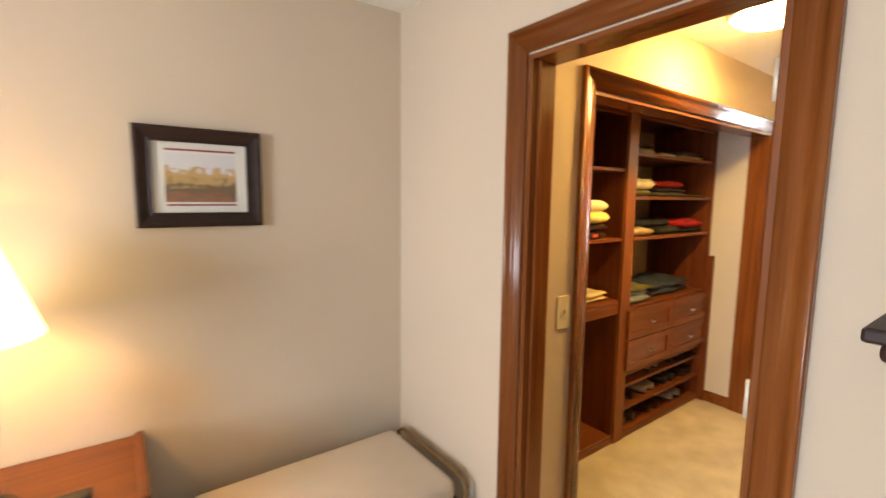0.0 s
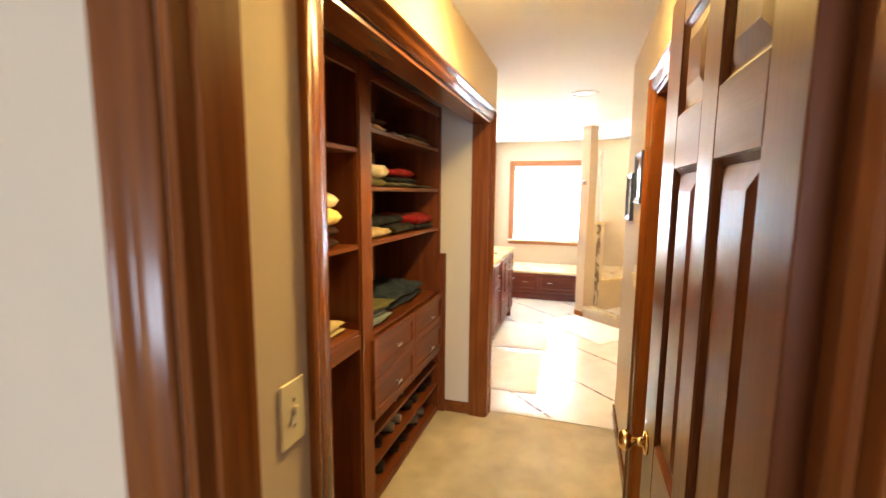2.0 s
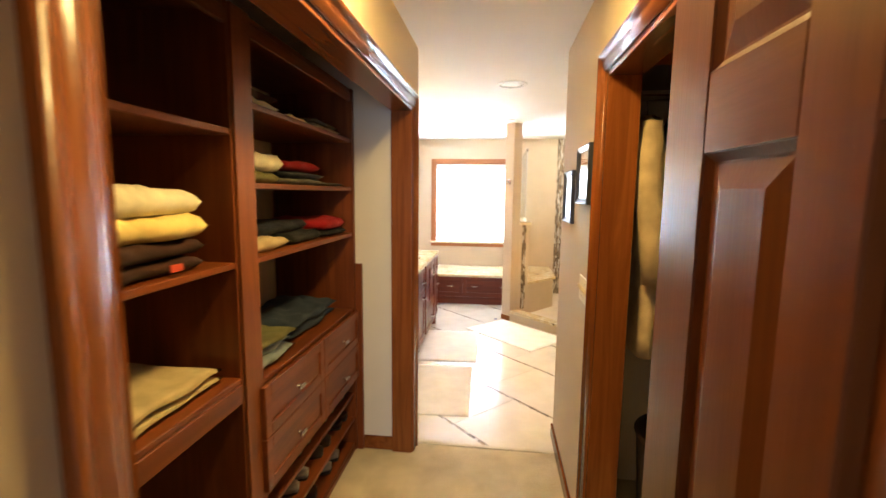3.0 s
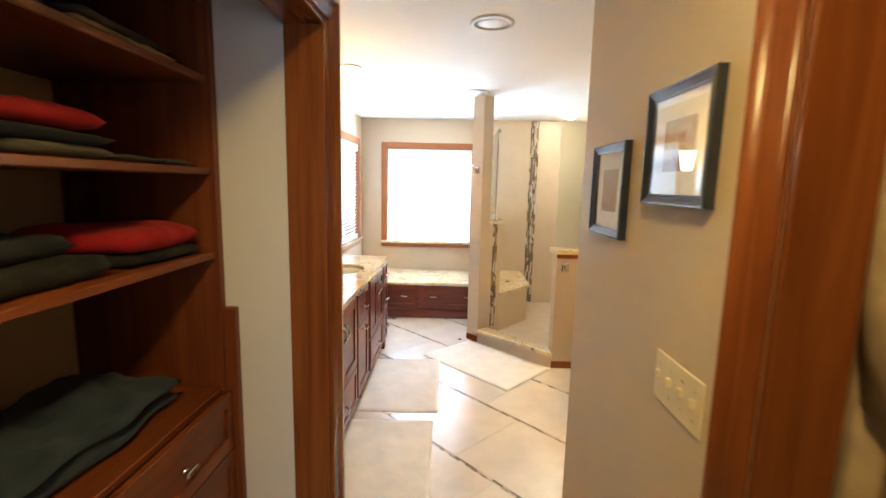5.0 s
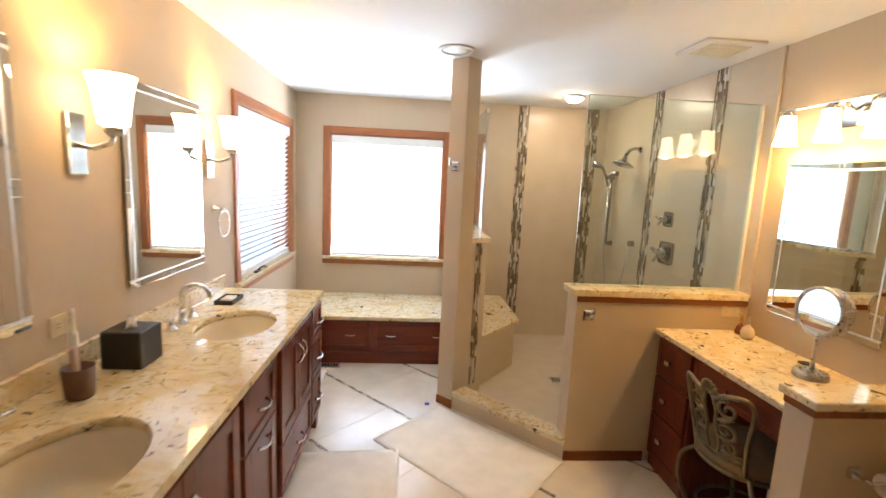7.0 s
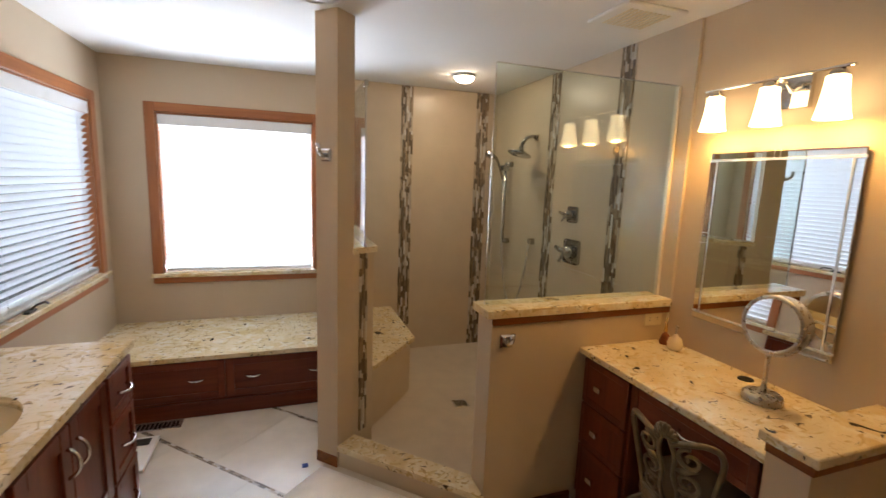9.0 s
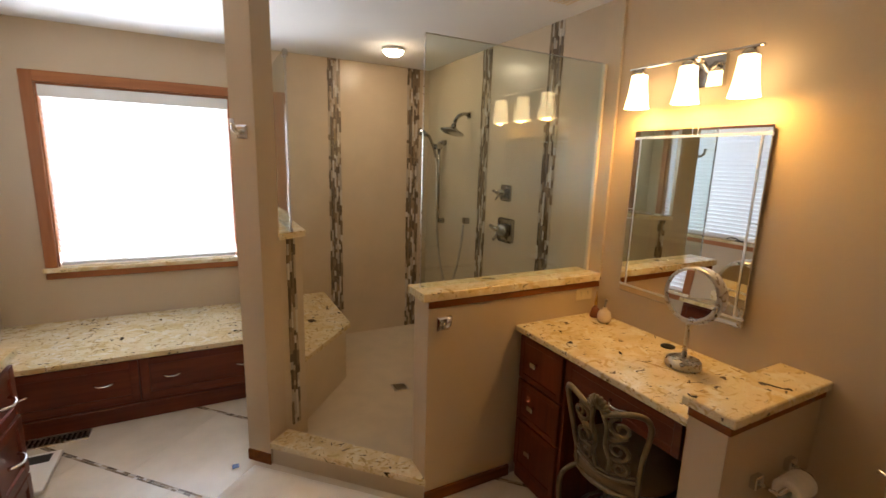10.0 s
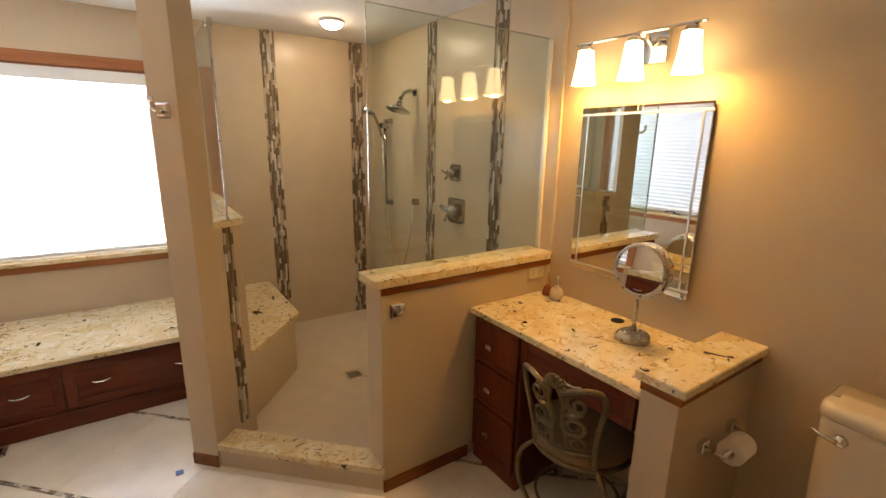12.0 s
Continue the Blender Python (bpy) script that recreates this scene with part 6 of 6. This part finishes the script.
part("yoke", tube(bmesh.new(), [tuple(cm + rot.to_3x3() @ Vector((0.114 * math.cos(a), -0.114 * math.sin(a) * 1.0, 0))) for a in [math.pi * k / 16 for k in range(17)]], 0.005, 8), NICKEL, mm)

SOAP = plain("soap_bottle", (0.74, 0.62, 0.46), 0.2, var=0.05)
AMBER = plain("amber_bottle", (0.22, 0.07, 0.03), 0.15, var=0.05)
b1 = thing("perfume_bottle", (8.27, -0.16, 0.84), "small amber bottle with a tall stopper on the desk", "bottle")
part("bottle", lathe(bmesh.new(), [(0.026, 0), (0.028, 0.01), (0.020, 0.045), (0.008, 0.06)], (8.27, -0.16, 0.8405), 18), AMBER, b1)
part("stopper", lathe(bmesh.new(), [(0.006, 0.06), (0.009, 0.07), (0.007, 0.09), (0.002, 0.14)], (8.27, -0.16, 0.8405), 12), BRASS, b1)
b2 = thing("lotion_bottle", (8.19, -0.14, 0.84), "cream lotion bottle with a pump on the desk", "bottle")
part("bottle", lathe(bmesh.new(), [(0.024, 0), (0.034, 0.014), (0.036, 0.035), (0.028, 0.060), (0.011, 0.072), (0.011, 0.080)], (8.19, -0.14, 0.8405), 18), SOAP, b2)
part("pump", tube(bmesh.new(), [(8.19, -0.14, 0.918), (8.19, -0.14, 0.962), (8.165, -0.122, 0.962)], 0.005, 8), NICKEL, b2)
single("cable_grommet", lathe(bmesh.new(), [(0.030, 0), (0.030, 0.004), (0.022, 0.005), (0.002, 0.003)], (7.84, -0.165, 0.8405), 20), BLACK, "round black cable grommet in the desk top", "grommet")

# ---- scroll-back chair ----
ch = thing("vanity_chair", (7.70, 0.22, 0), "antique silver scroll-back metal chair with a tan cushion", "chair")
OLD = plain("antique_silver", (0.20, 0.16, 0.105), 0.33, 0.85, var=0.25, scale=25, bump=0.3, bscale=90)
CUSH = plain("chair_cushion", (0.25, 0.18, 0.10), 0.85, var=0.1, scale=8, bump=0.5, bscale=300)
cx, cy = 7.742, 0.145
ACROSS, BEHIND, BACK_AT = Vector((0.973, 0.23, 0)), Vector((-0.23, 0.973, 0)), Vector((7.697, 0.338, 0))
bm = lathe(bmesh.new(), [(0.190, 0), (0.206, 0.016), (0.208, 0.040), (0.188, 0.068), (0.10, 0.085), (0.004, 0.088)], (cx, cy, 0.415), 36)
part("cushion", bm, CUSH, ch, "tan fabric seat cushion")
part("seat_ring", tube(bmesh.new(), [(cx + 0.203 * math.cos(a), cy + 0.203 * math.sin(a), 0.408) for a in [2 * math.pi * k / 32 for k in range(33)]], 0.011, 10), OLD, ch)


def back(u, z, proud=0.0):
    """Point on the curved, leaning back: u across, z up."""
    r = 0.26
    d = r * math.cos(u / r) - r + 0.27 * max(0.0, z - 0.44) + proud
    return tuple(BACK_AT + ACROSS * (r * math.sin(u / r)) + BEHIND * d + Vector((0, 0, z)))


def smooth_line(p, n=5):
    out = []
    for i in range(len(p) - 1):
        p0, p1, p2, p3 = p[max(i - 1, 0)], p[i], p[i + 1], p[min(i + 2, len(p) - 1)]
        for k in range(n):
            t = k / n
            out.append(tuple(0.5 * (2 * b + (c - a) * t + (2 * a - 5 * b + 4 * c - d) * t * t + (3 * b - a - 3 * c + d) * t ** 3) for a, b, c, d in zip(p0, p1, p2, p3)))
    out.append(p[-1])
    return out


half = [(0.130, 0.425), (0.136, 0.50), (0.150, 0.60), (0.172, 0.69), (0.180, 0.745), (0.165, 0.782), (0.128, 0.792), (0.085, 0.782), (0.050, 0.768), (0.022, 0.752)]
for s in (-1, 1):
    part("back_frame", tube(bmesh.new(), [back(s * u, z) for u, z in smooth_line(half)], 0.0105, 10), OLD, ch)
for z, r in ((0.475, 0.0085), (0.500, 0.0055)):
    part("back_band", tube(bmesh.new(), [back(-0.135 + 0.27 * k / 12, z + 0.012 * math.cos(math.pi * k / 6)) for k in range(13)], r, 8), OLD, ch)
bm = bmesh.new()
rings(bm, [[back(u, 0.405), back(u, 0.466), back(u, 0.466, -0.006), back(u, 0.405, -0.006)] for u in [-0.128 + 0.256 * k / 12 for k in range(13)]], True, True)
bmesh.ops.recalc_face_normals(bm, faces=bm.faces)
part("back_skirt", bm, CUSH, ch, "tan fabric skirt under the scrollwork")


def scroll(u0, z0, r, turns, start, s, thick=0.0085):
    pts = []
    for k in range(30):
        t = k / 29
        a = start + s * turns * 2 * math.pi * t
        rr = r * (1 - 0.80 * t)
        pts.append(back(u0 + rr * math.cos(a), z0 + rr * math.sin(a)))
    return tube(bmesh.new(), pts, [thick - 0.003 * k / 29 for k in range(29)] + [thick], 8)


for s in (-1, 1):
    part("scroll", scroll(s * 0.082, 0.715, 0.046, 1.35, math.pi / 2, s), OLD, ch)
    part("scroll", scroll(s * 0.066, 0.612, 0.044, 1.3, -math.pi / 2, s), OLD, ch)
    part("scroll", scroll(s * 0.070, 0.532, 0.036, 1.3, math.pi / 2, -s, 0.0075), OLD, ch)
    part("scroll_bar", tube(bmesh.new(), [back(u, z) for u, z in smooth_line([(s * 0.014, 0.775), (s * 0.030, 0.70), (s * 0.020, 0.62), (s * 0.034, 0.55), (s * 0.022, 0.485)])], 0.0085, 8), OLD, ch)
    part("leaf", tube(bmesh.new(), [back(s * 0.028, 0.655), back(s * 0.060, 0.660), back(s * 0.105, 0.678)], [0.004, 0.013, 0.003], 8), OLD, ch)
    part("leaf", tube(bmesh.new(), [back(s * 0.030, 0.575), back(s * 0.055, 0.570), back(s * 0.110, 0.580)], [0.004, 0.011, 0.003], 8), OLD, ch)
shell = bmesh.new()
for k in range(9):
    a = math.radians(10 + 160 * k / 8)
    tube(shell, [back(0.006 * math.cos(a), 0.768), back(0.028 * math.cos(a), 0.768 + 0.034 * math.sin(a)), back(0.044 * math.cos(a), 0.768 + 0.060 * math.sin(a))], [0.004, 0.009, 0.007], 6)
part("shell_ornament", shell, OLD, ch)
for sx, sy in ((-1, 1), (1, 1), (-1, -1), (1, -1)):
    line = [(0.135, 0.150, 0.41), (0.185, 0.185, 0.35), (0.188, 0.185, 0.22), (0.150, 0.150, 0.09), (0.168, 0.168, 0.02), (0.205, 0.20, 0.010)]
    pts = [tuple(Vector((cx, cy, z)) + ACROSS * sx * u + BEHIND * sy * v) for u, v, z in smooth_line(line)]
    part("leg", tube(bmesh.new(), pts, 0.0105, 10), OLD, ch)
part("stretcher", tube(bmesh.new(), [(cx + 0.165 * math.cos(a) * (1.08), cy + 0.165 * math.sin(a) * 1.08, 0.135) for a in [2 * math.pi * k / 28 for k in range(29)]], 0.007, 8), OLD, ch)

# ---- toilet corner ----
to = thing("toilet", (6.845, 0.15, 0), "bisque porcelain toilet with chrome flush lever", "toilet")
TX0, TX1 = 6.63, 7.065
def tank_loop(z, k, d=0.0):
    """Outline of the tank at height z: flat behind, bowed in front; k widens it, d brings the front out."""
    w = (TX1 - TX0) / 2
    out = [(-w * k, -0.222)] + [(-w * k + 0.0, -0.11)]
    for i in range(13):
        a = math.pi * (1 - i / 12)
        ca, sa = math.cos(a), math.sin(a)
        out.append((w * k * math.copysign(abs(ca) ** 0.35, ca), -0.105 + d + 0.060 * abs(sa) ** 0.6))
    out += [(w * k, -0.11), (w * k, -0.222)]
    return [(6.8475 + x, y, z) for x, y in out]


bm = bmesh.new()
rings(bm, [tank_loop(z, k) for z, k in ((0.40, 0.88), (0.42, 0.90), (0.60, 0.95), (0.80, 0.975), (0.838, 0.975))], True, True)
part("tank", bm, PORCELAIN, to)
bm = bmesh.new()
rings(bm, [tank_loop(z, k, d) for z, k, d in ((0.839, 0.985, 0.006), (0.845, 1.0, 0.012), (0.868, 1.0, 0.012), (0.880, 0.985, 0.006), (0.887, 0.95, -0.004), (0.889, 0.85, -0.02))], True, True)
part("tank_lid", bm, PORCELAIN, to)
lv = part("flush_lever", tube(bmesh.new(), [(7.000, -0.026, 0.788), (7.030, -0.018, 0.793), (7.062, -0.018, 0.802)], [0.008, 0.006, 0.007], 10), CHROME, to, "chrome flush lever")
part("lever_mount", turned(bmesh.new(), [(0.020, 0), (0.019, 0.010), (0.010, 0.018), (0.002, 0.020)], (6.995, -0.046, 0.786), "y"), CHROME, lv)


def oval(cx0, cy0, a, b, z, n=32):
    return [(cx0 + a * math.cos(2 * math.pi * k / n), cy0 + b * math.sin(2 * math.pi * k / n), z) for k in range(n)]


bm = bmesh.new()
rings(bm, [oval(6.8475, 0.12, 0.115, 0.22, 0.0), oval(6.8475, 0.12, 0.105, 0.21, 0.12), oval(6.8475, 0.16, 0.135, 0.24, 0.26), oval(6.8475, 0.19, 0.180, 0.25, 0.36), oval(6.8475, 0.19, 0.185, 0.25, 0.395)])
part("bowl", bm, PORCELAIN, to)
bm = bmesh.new()
rings(bm, [oval(6.8475, 0.185, 0.188, 0.245, 0.396), oval(6.8475, 0.185, 0.190, 0.247, 0.41), oval(6.8475, 0.185, 0.186, 0.243, 0.432), oval(6.8475, 0.185, 0.150, 0.20, 0.440)])
part("seat_lid", bm, PORCELAIN, to)
tp = thing("toilet_paper_holder", (7.29, 0.035, 0.66), "chrome holder with a roll of toilet paper", "toilet paper holder")
for y in (-0.07, 0.13):
    post = part("mount", B(7.272, 7.2945, y - 0.022, y + 0.022, 0.635, 0.679, bevel=0.003), CHROME, tp)
    part("arm", tube(bmesh.new(), [(7.275, y, 0.657), (7.240, y, 0.655), (7.222, y * 0.95, 0.654)], 0.006, 8), CHROME, post)
part("rod", tube(bmesh.new(), [(7.222, -0.066, 0.654), (7.222, 0.124, 0.654)], 0.008, 10), CHROME, tp)
bm = bmesh.new()
turned(bm, [(0.017, -0.050), (0.040, -0.050), (0.0415, -0.046), (0.0415, 0.046), (0.040, 0.050), (0.017, 0.050), (0.017, -0.050)], (7.222, 0.030, 0.646), "y", 32)
part("paper_roll", bm, PAPER, tp, "white paper roll")

# ---- rugs and floor things ----
def rug(name, pts, label, thick=0.009):
    bm = bmesh.new()
    n = 24
    a, b, c, d = [Vector((*p, 0)) for p in pts]
    def ease(t):
        """Draws the outermost rows of the pile close to the edge."""
        return t if t in (0.0, 1.0) else 0.006 + 0.988 * (t - 1 / n) / (1 - 2 / n)

    top = []
    for j in range(n + 1):
        row = []
        for i in range(n + 1):
            u, v = ease(i / n), ease(j / n)
            p = (a * (1 - u) + b * u) * (1 - v) + (d * (1 - u) + c * u) * v
            e = min(u, v, 1 - u, 1 - v)
            wob = 0.003 * noise.noise(Vector((p.x * 9, p.y * 9, 0)))
            z = 0.001 if e == 0 else thick + wob
            row.append(bm.verts.new((p.x + 0.6 * wob, p.y + 0.6 * wob, z)))
        top.append(row)
    for j in range(n):
        for i in range(n):
            f = bm.faces.new((top[j][i], top[j][i + 1], top[j + 1][i + 1], top[j + 1][i]))
            f.smooth = True
    border = [top[0][i] for i in range(n)] + [top[j][n] for j in range(n)] + [top[n][i] for i in range(n, 0, -1)] + [top[j][0] for j in range(n, 0, -1)]
    bm.faces.new(border[::-1])
    bmesh.ops.recalc_face_normals(bm, faces=bm.faces)
    return single(name, bm, RUG, label, "rug")


rug("bath_rug", [(8.97, 1.50), (8.535, 1.945), (7.84, 1.235), (8.30, 0.80)], "cream rectangular bath rug lying diagonally before the shower")
rug("bath_rug", [(7.475, 1.765), (8.43, 1.775), (8.39, 2.36), (7.46, 2.34)], "cream bath rug lying before the far sink")
rug("bath_rug", [(6.43, 1.77), (7.365, 1.795), (7.345, 2.35), (6.42, 2.33)], "cream bath rug lying before the near sink")
fv = thing("floor_vent", (9.68, 2.50, 0), "dark slotted metal floor register beside the bench", "floor vent")
part("plate", B(9.615, 9.715, 2.33, 2.65, 0.0, 0.006, bevel=0.002), NICKEL, fv)
for k in range(12):
    part("slot", B(9.630, 9.700, 2.35 + 0.024 * k, 2.364 + 0.024 * k, 0.0058, 0.0066), DARKMETAL, fv)
sc = thing("bathroom_scale", (9.33, 2.50, 0), "white glass bathroom scale with a dark display on the floor", "scale")
part("platform", B(9.15, 9.50, 2.415, 2.715, 0.012, 0.034, bevel=0.006, seg=2), WHITE, sc)
part("display", B(9.40, 9.475, 2.45, 2.56, 0.0342, 0.0352), BLACK, sc, "dark display")
for x, y in ((9.19, 2.45), (9.46, 2.45), (9.19, 2.68), (9.46, 2.68)):
    part("foot", B(x - 0.015, x + 0.015, y - 0.015, y + 0.015, 0, 0.012), BLACK, sc)
TAPE = plain("blue_glass_tile", (0.03, 0.06, 0.25), 0.2)
single("blue_tile", B(8.985, 9.02, 1.572, 1.605, 0.0, 0.004, bevel=0.001), TAPE, "small blue mosaic tile set in the floor", "accent tile", kind="structure")

# ---- floor tiles: diagonal squares between mosaic strips ----
def clip(poly, keep):
    """Sutherland-Hodgman against half planes n.p <= d."""
    for nx_, ny_, d in keep:
        out = []
        for i, p in enumerate(poly):
            q = poly[(i + 1) % len(poly)]
            dp, dq = nx_ * p[0] + ny_ * p[1] - d, nx_ * q[0] + ny_ * q[1] - d
            if dp <= 0:
                out.append(p)
            if dp * dq < 0:
                t = dp / (dp - dq)
                out.append((p[0] + t * (q[0] - p[0]), p[1] + t * (q[1] - p[1])))
        poly = out
        if len(poly) < 3:
            return []
    return poly


R2 = math.sqrt(0.5)
STRIP, PITCH = 0.026, 0.877 * R2
room = [(1, 0, 10.54), (-1, 0, -6.078), (0, 1, 2.92), (0, -1, 0.23)]
strips = bmesh.new()
rnd = random.Random(3)
for k in range(-8, 9):
    # strips run along (1, 1); v is the distance across them
    v0 = -6.205 * R2 - k * PITCH
    a_lo, a_hi = v0 + STRIP / 2, v0 + PITCH - STRIP / 2
    for j in range(0, 30):
        u0 = 3.0 + j * 0.62 + (0.31 if k % 2 else 0.0)
        sq = []
        for u, v in ((u0 + 0.0009, a_lo), (u0 + 0.6191, a_lo), (u0 + 0.6191, a_hi), (u0 + 0.0009, a_hi)):
            sq.append(((u - v) * R2, (u + v) * R2))
        pl = clip(sq, room)
        if len(pl) < 3:
            continue
        c = (sum(p[0] for p in pl) / len(pl), sum(p[1] for p in pl) / len(pl))
        bm = bmesh.new()
        prism(bm, [(p[0] - c[0], p[1] - c[1]) for p in pl], 0.0, 0.006)
        me = bpy.data.meshes.new("tile")
        bm.to_mesh(me)
        bm.free()
        me.materials.append(TILE)
        ob = new("tile", me)
        ob.parent = bath_floor
        base = world_place(bath_floor)
        ob.location = (c[0] - base.x, c[1] - base.y, -0.006 - base.z)
    u = 3.0
    while u < 20:
        L = rnd.choice((0.02, 0.03, 0.045))
        for r in (0, 1):
            v = v0 - STRIP / 2 + 0.0012 + r * (STRIP / 2)
            sq = [((uu - vv) * R2, (uu + vv) * R2) for uu, vv in ((u + 0.0008, v), (u + L - 0.0008, v), (u + L - 0.0008, v + STRIP / 2 - 0.0016), (u + 0.0008, v + STRIP / 2 - 0.0016))]
            if all(n0 * p[0] + n1 * p[1] <= d for p in sq for n0, n1, d in room):
                lo = [strips.verts.new((*p, -0.006)) for p in sq]
                hi = [strips.verts.new((*p, -0.0005)) for p in sq]
                strips.faces.new(hi)
                for i in range(4):
                    strips.faces.new((lo[i], lo[(i + 1) % 4], hi[(i + 1) % 4], hi[i]))
        u += L
so = part("mosaic_strip", strips, MOSAIC, bath_floor, "thin mosaic strips between the floor tiles")
tagged(so, kind="stuff")
